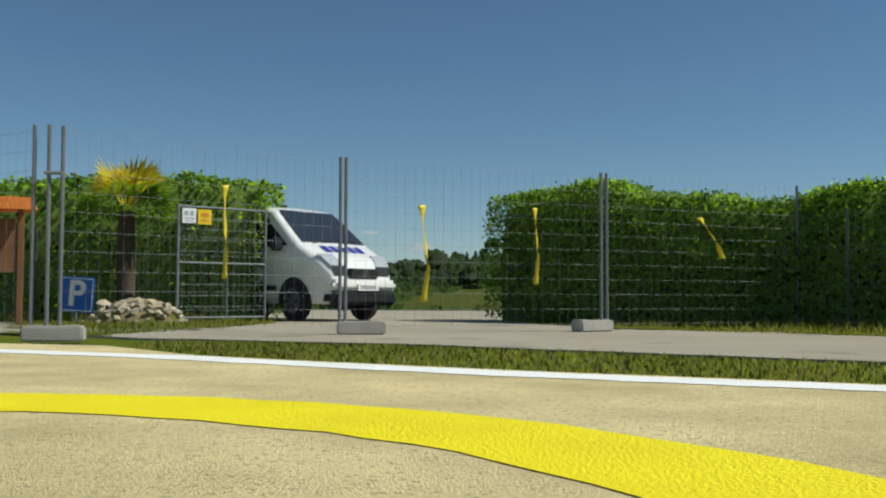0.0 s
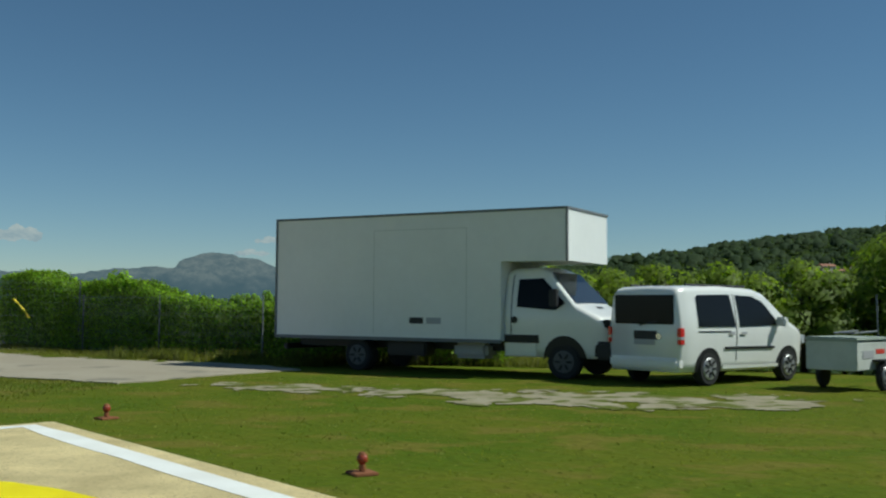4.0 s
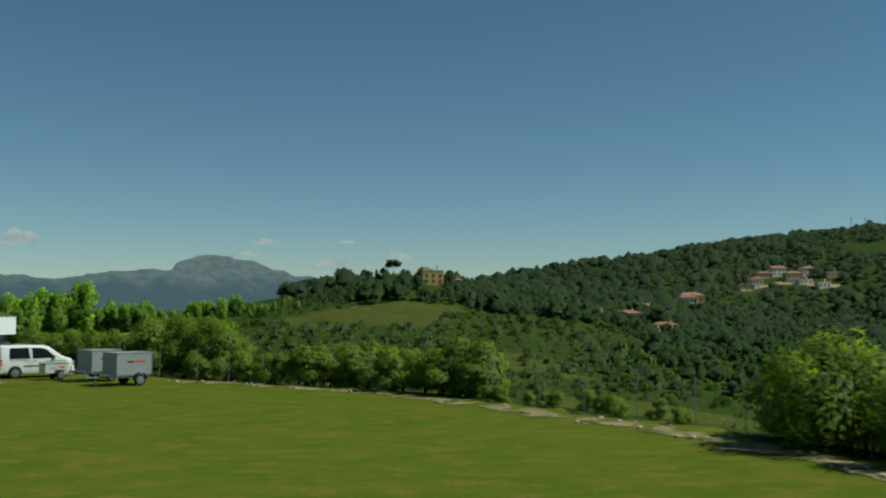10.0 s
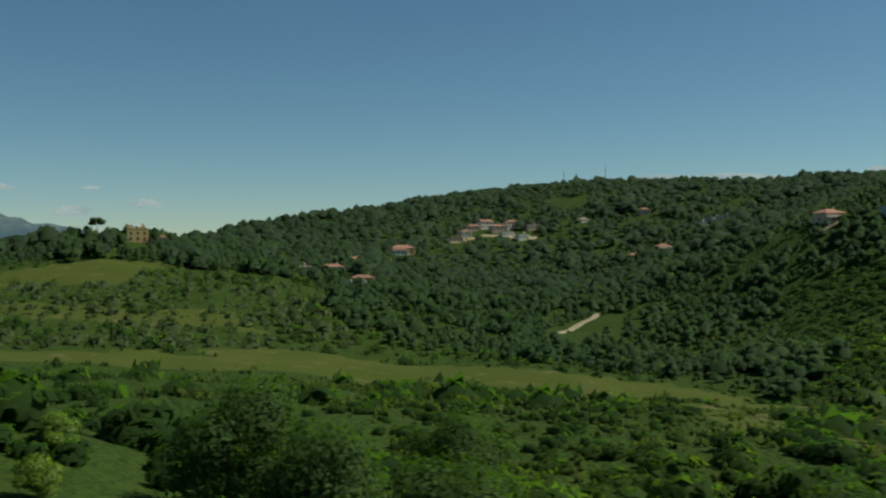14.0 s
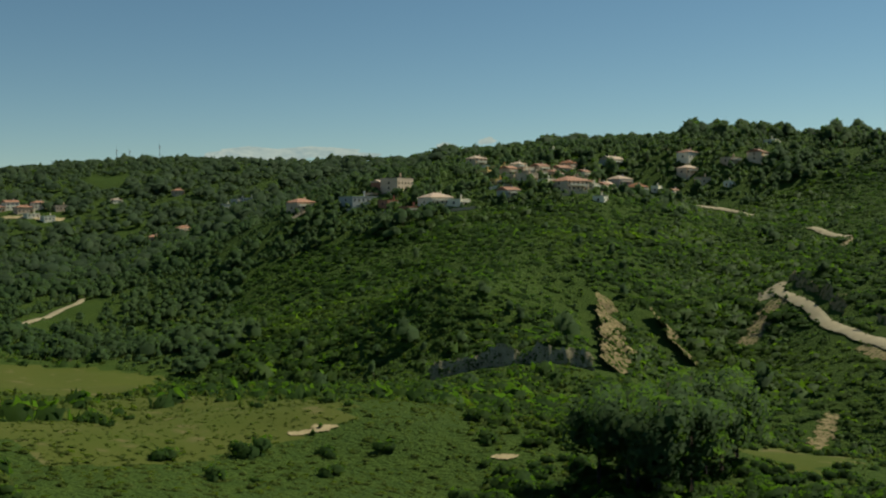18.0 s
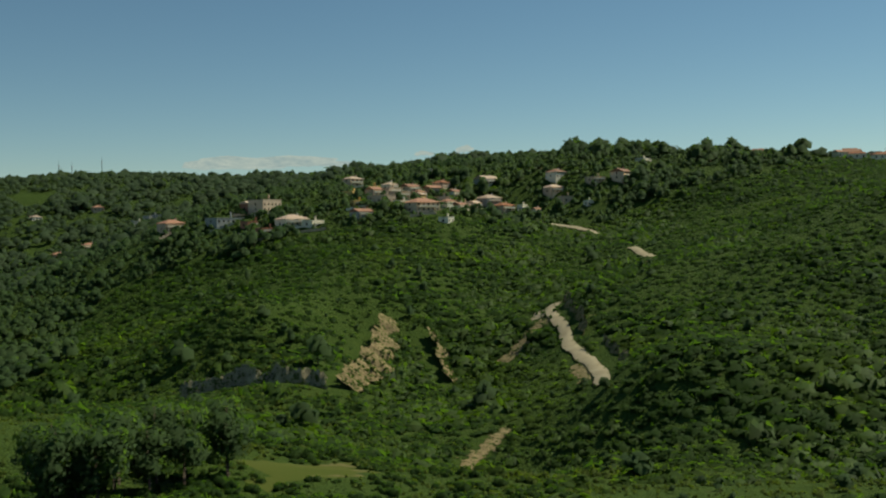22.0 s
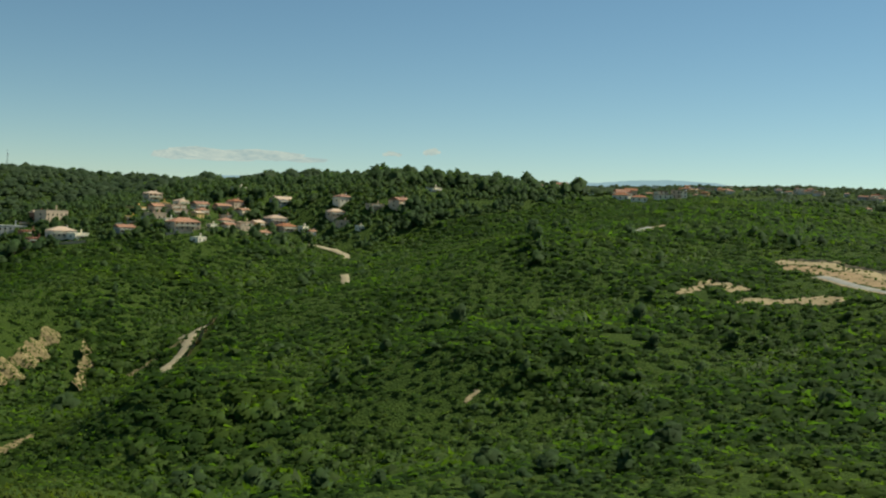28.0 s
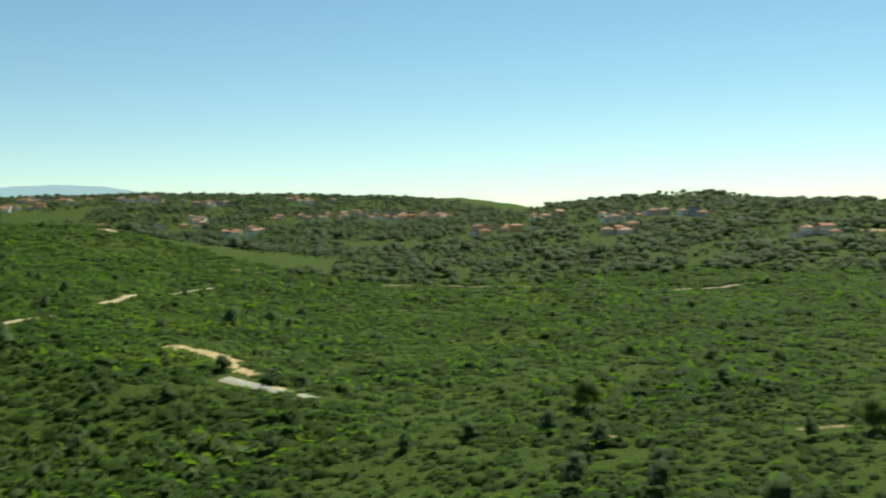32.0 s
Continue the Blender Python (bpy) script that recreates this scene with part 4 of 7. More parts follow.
PAD_EDGE = [(-16, 15.4), (-9.5, 11.7), (-4.2, 8.9), (-3.0, 8.5), (-1.85, 7.14), (-0.56, 6.35), (0.44, 5.77), (1.28, 5.37), (2.18, 4.95), (3.65, 3.5), (5.2, 1.7)]
slab("pad", PAD_EDGE + [(-3, -9), (-22, -6), (-24, 12)], -0.3, 0.03, PAD, "beige rough concrete helicopter pad", "helipad")
ribbon("white_line", stepped([(-16, 13.9), (-9.6, 10.5), (-3.6, 7.62), (-1.99, 6.89), (-0.71, 6.1), (0.29, 5.52), (1.13, 5.12), (2.01, 4.71), (3.4, 3.3), (4.6, 2.0)], 8), 0.36, 0.034, WHITE_LINE, "white painted border line on the pad", "road marking")
arc = [(-1.97 + 2.9 * math.cos(a), 1.05 + 2.9 * math.sin(a)) for a in np.linspace(0, 2 * math.pi, 90)]
ribbon("yellow_ring", arc, 0.66, 0.034, YELLOW, "broad yellow painted ring on the pad", "road marking")
PAD2 = [(10.95, -3.1), (17.6, -11), (11, -17.5), (4.6, -9.3)]
slab("pad", PAD2, -0.3, 0.03, PAD, "second beige concrete pad beside the lawn", "helipad")
ribbon("white_line", stepped([(4.95, -9.3), (10.85, -3.55), (17.1, -11)], 10), 0.28, 0.034, WHITE_LINE, "white painted border line on the second pad", "road marking")
ribbon("yellow_ring", [(10.9 + 2.7 * math.cos(a), -9.9 + 2.7 * math.sin(a)) for a in np.linspace(0, 2 * math.pi, 90)], 0.7, 0.034, YELLOW, "yellow painted ring on the second pad", "road marking")
ROAD = [(-14, 16.4), (-8, 13.2), (-3.2, 10.3), (-0.6, 9.3), (0.9, 8.3), (2.9, 6.9), (5.3, 5.1), (8.2, 3.7), (9.8, 2.8), (10.4, 3.9), (11.2, 5.2), (12.5, 6.9), (11.4, 8.2), (10.3, 9.0), (8.4, 10.1), (6.3, 11.4), (4.3, 13.0), (2.6, 14.9), (1.4, 16.6), (0.9, 19), (1.5, 24), (1.5, 33), (-5, 33), (-4.6, 24), (-3.9, 19), (-4.4, 17.4), (-7, 17.0), (-14, 19)]
slab("road_entrance", ROAD, -0.3, 0.022, CONCRETE, "pale grey concrete entrance road with dusty stains", "road", ragged=0.16)


def patchy(name, poly, cell, raggedness, z, mat, label, category, seed):
    """A worn patch of ground with a frayed outline and islands of grass left in it."""
    xs, ys = np.array(poly, float).T
    gx_, gy_ = np.meshgrid(np.arange(xs.min() - 0.5, xs.max() + 0.5, cell), np.arange(ys.min() - 0.5, ys.max() + 0.5, cell))
    fx, fy = gx_.ravel(), gy_.ravel()
    near = np.full(len(fx), 1e9)
    for (ax, ay), (bx, by) in zip(poly, poly[1:] + poly[:1]):
        dx, dy = bx - ax, by - ay
        s_ = np.clip(((fx - ax) * dx + (fy - ay) * dy) / (dx * dx + dy * dy), 0, 1)
        near = np.minimum(near, np.hypot(fx - ax - s_ * dx, fy - ay - s_ * dy))
    near = np.where(in_poly(fx, fy, poly), near, -near)
    wave = mottled(fx, fy, 0.9, seed) + 0.8 * mottled(fx, fy, 2.6, seed + 3) + 0.5 * mottled(fx, fy, 6.0, seed + 6)
    score = np.minimum(near, 0.5) + raggedness * wave
    w, h = gx_.shape[1], gx_.shape[0]
    q = (np.arange(h - 1)[:, None] * w + np.arange(w - 1)).ravel()
    f = np.stack([q, q + 1, q + 1 + w, q + w], 1)
    f = f[score[f].mean(1) > 0.05]
    jit = np.random.default_rng(int(seed) + 1).uniform(-0.35, 0.35, (len(fx), 2)) * cell
    v = np.column_stack([fx + jit[:, 0], fy + jit[:, 1], np.full(len(fx), z) + 0.004 * wave])
    return tagged(soup(name, v, f, mat), label, category, kind="structure")


GRAVEL = [(11.5, 2.7), (13.2, 3.1), (14.2, 2.3), (16.5, 1.9), (18.6, 1.5), (20.7, 1.2), (21.6, 0.2), (20.2, -0.9), (18.4, -1.0), (16.5, -0.3), (15, 0.9), (13, 1.4)]
patchy("gravel_patch", GRAVEL, 0.06, 0.9, 0.012, GRAVELLY, "worn grey gravel patch frayed into the lawn", "gravel", 4.0)
rim = LAWN_EDGE[4:14]
BARE_RIM = [(x - 0.2, y - 0.2) for x, y in rim] + [(x - 1.1, y - 0.8) for x, y in rim[::-1]]
patchy("lawn_rim", BARE_RIM, 0.14, 1.0, 0.02, RIM_SOIL, "dry stony bare strip along the lawn edge", "bare ground", 9.0)
r = np.random.default_rng(91)
stone_shapes = []
for k in range(5):
    bm = bmesh.new()
    bmesh.ops.create_icosphere(bm, subdivisions=1, radius=1)
    for v in bm.verts:
        v.co = Vector((v.co.x * 1.3, v.co.y, v.co.z * 0.6)) * (1 + 0.4 * noise.noise(v.co * 2 + Vector((k, 0, 0))))
    stone_shapes.append(bm)
stone_meshes = []
for bm in stone_shapes:
    me = bpy.data.meshes.new("stone")
    bm.to_mesh(me)
    bm.free()
    me.materials.append(ROCK)
    stone_meshes.append(me)
for k in range(60):
    j = r.integers(0, len(rim) - 1)
    u, d = r.uniform(), r.uniform(-0.2, 1.5)
    x, y = rim[j][0] + (rim[j + 1][0] - rim[j][0]) * u - d, rim[j][1] + (rim[j + 1][1] - rim[j][1]) * u - d * 0.6
    sz = r.uniform(0.04, 0.12)
    st = tagged(new("stone", stone_meshes[k % 5]), "pale loose stone on the bare lawn edge", "stone", group="lawn edge stones")
    st.matrix_world = pose(x, y, 0.04, 0, 0, r.uniform(0, 360)) @ Matrix.Diagonal((sz, sz, sz, 1))


def grass_tufts(name, n, inside, low, high, label, seed, mat=None, broad=1.0):
    """Single grass blades, denser in tufts."""
    r = np.random.default_rng(seed)
    xs, ys = inside(r, n)
    k = len(xs)
    a = r.uniform(0, 6.28, k)
    h, w = r.uniform(low, high, k), r.uniform(0.006, 0.014, k) * broad
    lean = r.normal(0, 0.35, (k, 2)) * h[:, None]
    base = np.stack([xs, ys, np.full(k, -0.01)], 1)
    off = np.stack([np.cos(a) * w, np.sin(a) * w, 0 * a], 1)
    tip = base + np.column_stack([lean, h])
    v = np.stack([base - off, base + off, tip], 1).reshape(-1, 3)
    return tagged(soup(name, v, np.arange(3 * k).reshape(-1, 3), mat or GRASS, normals=np.repeat(np.column_stack([r.normal(0, 0.3, (k, 2)), np.ones(k)]) / 1.08, 3, 0).astype(np.float32)), label, "weeds" if name == "weeds" else "grass", kind="stuff")


def verge(r, n):
    t = r.uniform(0, 1, n)
    lo = np.array([(-3.0, 9.2), (-1.75, 7.3), (0.5, 5.9), (1.6, 5.35), (4.0, 3.4), (5.6, 1.8), (9.0, -1.0)])
    hi = np.array([(-2.6, 9.7), (-0.6, 9.15), (0.9, 8.2), (2.9, 6.8), (5.3, 5.0), (8.2, 3.6), (10, 2.7)])
    u = np.linspace(0, 1, 7)
    a = np.stack([np.interp(t, u, lo[:, 0]), np.interp(t, u, lo[:, 1])], 1)
    b = np.stack([np.interp(t, u, hi[:, 0]), np.interp(t, u, hi[:, 1])], 1)
    p = a + (b - a) * r.uniform(-0.03, 1.03, (n, 1))
    return p[:, 0], p[:, 1]


def far_verge(r, n):
    t = r.uniform(0, 1, n)
    line = np.array([(1.2, 17.2), (2.7, 15.0), (4.4, 13.2), (6.4, 11.7), (8.5, 10.4), (10.6, 9.3), (12.5, 8)])
    u = np.linspace(0, 1, len(line))
    d = r.uniform(0, 0.9, n)
    return np.interp(t, u, line[:, 0]) + d * 0.6, np.interp(t, u, line[:, 1]) + d * 0.8


def left_verge(r, n):
    x = r.uniform(-14, -3.7, n)
    return x, 17.0 + r.uniform(0, 1.6, n) + np.clip(x + 7, 0, 9) * 0.15


grass_tufts("verge_grass", 22000, verge, 0.015, 0.06, "uneven green grass verge between pad and road", 3)
grass_tufts("verge_grass", 9000, far_verge, 0.05, 0.2, "green grass at the foot of the hedge", 4)
grass_tufts("verge_grass", 9000, left_verge, 0.05, 0.2, "green grass at the foot of the hedge", 5)

GATE_GRASS = [(-14, 16.9), (-7.3, 16.4), (-4.7, 10.9), (-4.0, 10.8), (-3.4, 12.7), (-2.9, 16.0), (-3.4, 18.2), (-7.2, 18.4), (-14, 18.8)]
HEDGE_GRASS = [(1.2, 17.8), (1.5, 16.6), (2.2, 14.5), (3.4, 12.8), (4.8, 11.6), (6.2, 10.7), (8.3, 9.6), (8.6, 11.9), (6.6, 13.2), (5.0, 14.5), (3.4, 15.9), (2.1, 17.3)]
patchy("verge", GATE_GRASS, 0.09, 0.8, 0.03, LAWN, "rough grass in front of the gate and the palm", "grass", 14.0)
patchy("verge", HEDGE_GRASS, 0.09, 0.8, 0.03, LAWN, "rough grass strip between hedge and road", "grass", 15.0)


def gate_verge(r, n):
    x, y = r.uniform(-8, -2.8, n), r.uniform(10.8, 18.4, n)
    ok = in_poly(x, y, GATE_GRASS) & (mottled(x, y, 1.5, 3.0) > r.uniform(-0.9, 0.3, n))
    return x[ok], y[ok]


def hedge_verge(r, n):
    x, y = r.uniform(1.2, 8.6, n), r.uniform(9.6, 17.8, n)
    ok = in_poly(x, y, HEDGE_GRASS) & (mottled(x, y, 1.5, 3.0) > r.uniform(-0.9, 0.3, n))
    return x[ok], y[ok]


grass_tufts("verge_grass", 16000, gate_verge, 0.03, 0.13, "green grass round the gate and the stones", 6)
grass_tufts("verge_grass", 30000, hedge_verge, 0.03, 0.13, "green grass strip along the hedge", 7)


def lawn_near(r, n):
    x, y = r.uniform(5, 25, n), r.uniform(-8, 5.5, n)
    tuft = mottled(x[::1], y[::1], 1.3, 2.0) + 0.6 * mottled(x, y, 4.0, 5.0)
    ok = (tuft > r.uniform(-0.7, 0.7, n)) & (beyond_edge(x, y) < 0) & ~in_poly(x, y, PAD2) & ~in_poly(x, y, ROAD) & ~(in_poly(x, y, GRAVEL) & (r.uniform(size=n) > 0.12)) & (np.hypot(x + 2, y - 1) > 8.2)
    return x[ok], y[ok]


grass_tufts("lawn_grass", 90000, lawn_near, 0.01, 0.035, "short uneven lawn grass before the parked vehicles", 8)


# ---- hedges ----
def hedge(name, line, heights, half, n, size, label, seed, mat=None):
    r = np.random.default_rng(seed)
    line = np.array(line, float)
    t = np.concatenate([[0], np.cumsum(np.hypot(*np.diff(line, axis=0).T))])
    L = t[-1]

    def at(s):
        return np.stack([np.interp(s, t, line[:, 0]), np.interp(s, t, line[:, 1])], -1)

    s = r.uniform(-0.1, L + 0.1, n)
    face = r.choice(4, n, p=[0.34, 0.24, 0.34, 0.08])
    s = np.where(face == 3, r.choice([-0.1, L + 0.1], n), s)
    p = at(np.clip(s, 0, L))
    sc = np.clip(s, 0.15, L - 0.15)
    d = at(sc + 0.1) - at(sc - 0.1)
    d /= np.linalg.norm(d, axis=1, keepdims=True) + 1e-9
    nrm = np.stack([-d[:, 1], d[:, 0]], 1)
    bump = np.array([noise.noise((a * 0.8, 0.0, seed)) + 0.5 * noise.noise((a * 2.1, 4.0, seed)) for a in s])
    top = np.interp(s, t, heights) + 0.16 * bump
    off = np.where(face == 0, -1.0, np.where(face == 2, 1.0, r.uniform(-1, 1, n)))
    zz = np.where(face == 1, 1.0, r.uniform(0.02, 1.0, n) ** 0.85)
    swell = np.array([noise.noise((a * 0.7, b * 2.0, seed + 2)) for a, b in zip(s, zz)])
    pos = p + nrm * ((off * half) * (1 - 0.18 * zz ** 3) + np.sign(off) * swell * 0.16)[:, None] + r.normal(0, 0.05, (n, 2))
    end = np.where(s < 0.3, s - 0.3, np.where(s > L - 0.3, s - L + 0.3, 0))
    pos = pos + d * (end * 0.45)[:, None]
    c = np.column_stack([pos, zz * top + r.normal(0, 0.04, n)])
    u = r.normal(size=(n, 3))
    u /= np.linalg.norm(u, axis=1, keepdims=True)
    w = np.cross(u, r.normal(size=(n, 3)))
    w /= np.linalg.norm(w, axis=1, keepdims=True) + 1e-9
    sz = size * r.uniform(0.6, 1.5, (n, 1))
    v = np.stack([c - u * sz * 0.5, c + w * sz * 0.38, c + u * sz * 0.6, c - w * sz * 0.38], 1).reshape(-1, 3)
    root = thing(name, label, "hedge", group="hedges")
    out = np.where((face == 1)[:, None], [[0.0, 0.0, 1.0]], np.column_stack([nrm * np.sign(off)[:, None], 0.25 + 0.9 * zz ** 4]))
    out = out + r.normal(0, 0.45, (n, 3))
    out /= np.linalg.norm(out, axis=1, keepdims=True)
    leaves = soup("leaves", v, np.arange(4 * n).reshape(-1, 4), mat or HEDGE, normals=np.repeat(out, 4, 0).astype(np.float32))
    leaves.parent = root
    # dense dark inner twigs that close the hedge
    m = max(6, int(L / 0.25))
    ss = np.linspace(0.0, L, m)
    pc, dc = at(ss), np.gradient(at(ss), axis=0)
    dc /= np.linalg.norm(dc, axis=1, keepdims=True)
    nc = np.stack([-dc[:, 1], dc[:, 0]], 1)
    hc = np.interp(ss, t, heights) - 0.07 + np.array([0.16 * noise.noise((a * 0.8, 0.0, seed)) + 0.08 * noise.noise((a * 2.1, 4.0, seed)) for a in ss])
    ring = []
    for o, z in ((-0.8, 0), (-0.85, 0.5), (-0.55, 0.95), (0, 1.0), (0.55, 0.95), (0.85, 0.5), (0.8, 0)):
        ring.append(np.column_stack([pc + nc * (o * half * 0.8), hc * z]))
    vv = np.stack(ring, 1).reshape(-1, 3)
    g = (np.arange(m - 1)[:, None] * 7 + np.arange(6)).ravel()
    f4 = np.stack([g, g + 1, g + 8, g + 7], 1)
    caps = np.array([(0, 1, 5, 6), (1, 2, 4, 5), (2, 3, 4, 4)])[:2]
    f4 = np.concatenate([f4, caps, caps + 7 * (m - 1)])
    inner = soup("inner_growth", vv, f4, TWIGS)
    inner.parent = root
    tagged(inner, "dense inner twigs")
    return root


hedge("hedge", [(-3.7, 18.7), (-5, 18.9), (-8, 19.0), (-11, 19.2), (-16, 19.6)], [2.55, 2.7, 2.6, 2.4, 2.2], 0.75, 26000, 0.075, "tall clipped green hedge behind the mesh fence", 21)
hedge("hedge", [(1.2, 19.0), (2.1, 17.9), (2.9, 17.1), (3.6, 16.4), (4.4, 15.6), (5.1, 15.0), (6.0, 14.3), (6.8, 13.7), (8.1, 12.8)], [2.3, 2.35, 2.4, 2.1, 1.9, 1.9, 2.12, 2.0, 1.65], 0.7, 52000, 0.055, "tall clipped green hedge along the road", 22)
hedge("hedge", [(8.0, 12.8), (9.8, 11.9), (12.1, 10.9), (14.5, 9.9), (17, 9.4)], [1.7, 1.4, 1.35, 1.45, 1.5], 0.75, 34000, 0.065, "looser green flowering hedge beyond the road", 23)
# low weeds and pale flowers at the hedge's foot
r = np.random.default_rng(31)


def weed_strip(r, n):
    s, d = r.uniform(0, 1, n), r.uniform(-0.5, 0.5, n)
    x, y = 7 + 13 * s, 11.0 - 2.6 * s + d
    ok = mottled(x, y, 1.1, 6.0) > r.uniform(-0.5, 0.4, n)
    return x[ok], y[ok]


grass_tufts("weeds", 16000, weed_strip, 0.08, 0.36, "tall dry straw-coloured weeds at the foot of the hedge", 32, STRAW)
grass_tufts("weeds", 8000, weed_strip, 0.1, 0.4, "green weeds at the foot of the hedge", 33)

# ---- fences ----
def mesh_panel(name, a, b, z0, z1, cols, rows_z, label, post=True, wire=0.0022):
    """One wire fence panel from a to b on the plan: posts, frame rails and wires."""
    a, b = Vector((*a, 0)), Vector((*b, 0))
    root = thing(name, label, "fence", group="fence panels")
    for k in range(1, cols):
        p = a.lerp(b, k / cols)
        part("wire", rod((p.x, p.y, z0 + 0.05), (p.x, p.y, z1 + 0.02), wire * 0.6, sides=3), GALV, root)
    for z in rows_z:
        part("wire", rod((a.x, a.y, z), (b.x, b.y, z), wire * 0.65, sides=3), GALV, root)
    if post:
        for p in (a, b):
            part("post", rod((p.x, p.y, 0.02), (p.x, p.y, z1 + 0.03), 0.021, sides=8), GALV, root)
    return root


def foot_block(x, y, rz, label="grey concrete fence foot block with slots"):
    bm = box(-0.28, 0.28, -0.11, 0.11, 0.0, 0.15, 0.02)
    for k in (-0.17, 0.17):
        add_box(bm, k - 0.05, k + 0.05, -0.07, 0.07, 0.148, 0.156)
    ob = part("foot_block", bm, BLOCK)
    ob.matrix_world = pose(x, y, 0.022, 0, 0, rz)
    return tagged(ob, label, "fence foot", group="fence feet")


LEVELS = [0.12 + 0.19 * k for k in range(11)]
C_, R_ = (-1.35, 11.5), (1.87, 12.9)
mesh_panel("temporary_fence", (-3.77, 9.42), C_, 0.05, 2.05, 26, LEVELS, "galvanised temporary wire fence panel")
mesh_panel("temporary_fence", (-1.29, 11.53), R_, 0.05, 2.05, 28, LEVELS, "galvanised temporary wire fence panel")
mesh_panel("temporary_fence", (1.95, 12.95), (4.9, 14.35), 0.05, 2.05, 28, LEVELS, "galvanised temporary wire fence panel before the hedge")
mesh_panel("temporary_fence", (-4.02, 9.36), (-6.9, 10.9), 0.05, 2.05, 26, LEVELS, "galvanised temporary wire fence panel")
foot_block(-3.8, 9.36, 12)
spare = thing("fence_post", "spare galvanised fence post standing in the foot block", "post", group="fence panels")
part("pole", rod((-3.87, 9.36, 0.16), (-3.88, 9.36, 2.08), 0.021), GALV, spare)
for px_ in (-3.87,):
    part("clamp", rod((px_ - 0.04, 9.33, 1.62), (px_ + 0.12, 9.36, 1.62), 0.018, sides=6), GALV_DARK, spare, "dark fence clamp")
foot_block(-1.1, 11.5, 8)
foot_block(1.75, 12.85, 35)
# permanent mesh fence with folded bands
for a, b in (((2.85, 17.2), (5.3, 13.55)), ((5.3, 13.55), (8.0, 11.7)), ((8.0, 11.7), (11.0, 10.4)), ((-4.75, 16.9), (-7.4, 17.4)), ((-7.4, 17.4), (-10, 17.7)), ((-10, 17.7), (-13, 18.0))):
    mesh_panel("mesh_fence", a, b, 0.05, 1.65, 30, [0.1, 0.16, 0.45, 0.62, 0.68, 0.9, 1.12, 1.18, 1.4, 1.6], "grey welded mesh fence with folded bands", wire=0.0032)


def gate_leaf(a, b, label):
    root = thing("gate_leaf", label, "gate", group="gate leaves")
    for p in (a, b):
        part("upright", rod((*p, 0.08), (*p, 1.98), 0.024), GALV, root)
    for z in (0.1, 1.02, 1.96):
        part("rail", rod((*a, z), (*b, z), 0.02), GALV, root)
    for k in range(1, 16):
        x, y = a[0] + (b[0] - a[0]) * k / 16, a[1] + (b[1] - a[1]) * k / 16
        part("wire", rod((x, y, 0.1), (x, y, 1.96), 0.003, sides=3), GALV, root)
    for k in range(1, 10):
        part("wire", rod((*a, 0.1 + k * 0.186), (*b, 0.1 + k * 0.186), 0.003, sides=3), GALV, root)
    part("bolt", rod((a[0] * 0.45 + b[0] * 0.55, a[1] * 0.45 + b[1] * 0.55, 0.02), (a[0] * 0.45 + b[0] * 0.55, a[1] * 0.45 + b[1] * 0.55, 0.75), 0.012), GALV, root)
    return root


gate_leaf((-4.62, 16.4), (-3.38, 17.5), "open galvanised gate leaf with wire mesh")
gate_leaf((0.95, 18.3), (2.8, 17.3), "open galvanised gate leaf before the hedge")


def flat_sign(name, x, y, z, w, h, rz, mat, label, bars, rim_mat=None):
    """A thin board with bars standing for writing."""
    root = thing(name, label, "sign", pose(x, y, z, 0, 0, rz))
    part("board", box(-w / 2, w / 2, -0.006, 0.006, -h / 2, h / 2, 0.004), mat, root)
    for x0, x1, z0, z1, m in bars:
        part("marking", box(x0, x1, -0.0095, -0.0065, z0, z1), m, root)
    return root


SLOPE = 41
flat_sign("notice_sign", -4.46, 16.48, 1.80, 0.25, 0.25, SLOPE, SIGN_WHITE, "small white notice sign on the gate", [(-0.09, -0.02, 0.0, 0.08, SIGN_GREY), (0.01, 0.08, 0.0, 0.08, SIGN_GREY), (-0.08, 0.08, -0.05, -0.03, SIGN_GREY), (-0.08, 0.06, -0.09, -0.075, SIGN_GREY)])
flat_sign("warning_sign", -4.25, 16.67, 1.79, 0.25, 0.25, SLOPE, SIGN_YELLOW, "small yellow warning sign on the gate", [(-0.07, 0.07, 0.0, 0.07, SIGN_ORANGE), (-0.08, 0.08, -0.07, -0.05, SIGN_ORANGE)])
psign = thing("parking_sign", "blue square parking sign with a white letter, leaning low", "sign", pose(-5.98, 15.6, 0.48, 0, 4, -6))
part("board", box(-0.29, 0.29, -0.008, 0.008, -0.28, 0.28, 0.006), SIGN_BLUE, psign)
for q in (box(-0.27, 0.27, -0.0125, -0.0085, 0.245, 0.258), box(-0.27, 0.27, -0.0125, -0.0085, -0.258, -0.245), box(-0.27, -0.257, -0.0125, -0.0085, -0.24, 0.24), box(0.257, 0.27, -0.0125, -0.0085, -0.24, 0.24)):
    part("border", q, SIGN_WHITE, psign, "thin white border")
part("stake", rod((0, 0.03, -0.48), (0, 0.03, 0.1), 0.02), GALV, psign)
txt = bpy.data.curves.new("letter", "FONT")
txt.body, txt.size, txt.extrude, txt.align_x, txt.align_y, txt.offset = "P", 0.56, 0.003, "CENTER", "CENTER", 0.012
tmp = new("letter", txt)
glyph = new("letter", bpy.data.meshes.new_from_object(tmp.evaluated_get(bpy.context.evaluated_depsgraph_get())))
bpy.data.objects.remove(tmp)
glyph.data.materials.append(SIGN_WHITE)
glyph.parent, glyph.matrix_basis = psign, pose(0, -0.0125, 0, 90, 0, 0)
tagged(glyph, "white letter P")


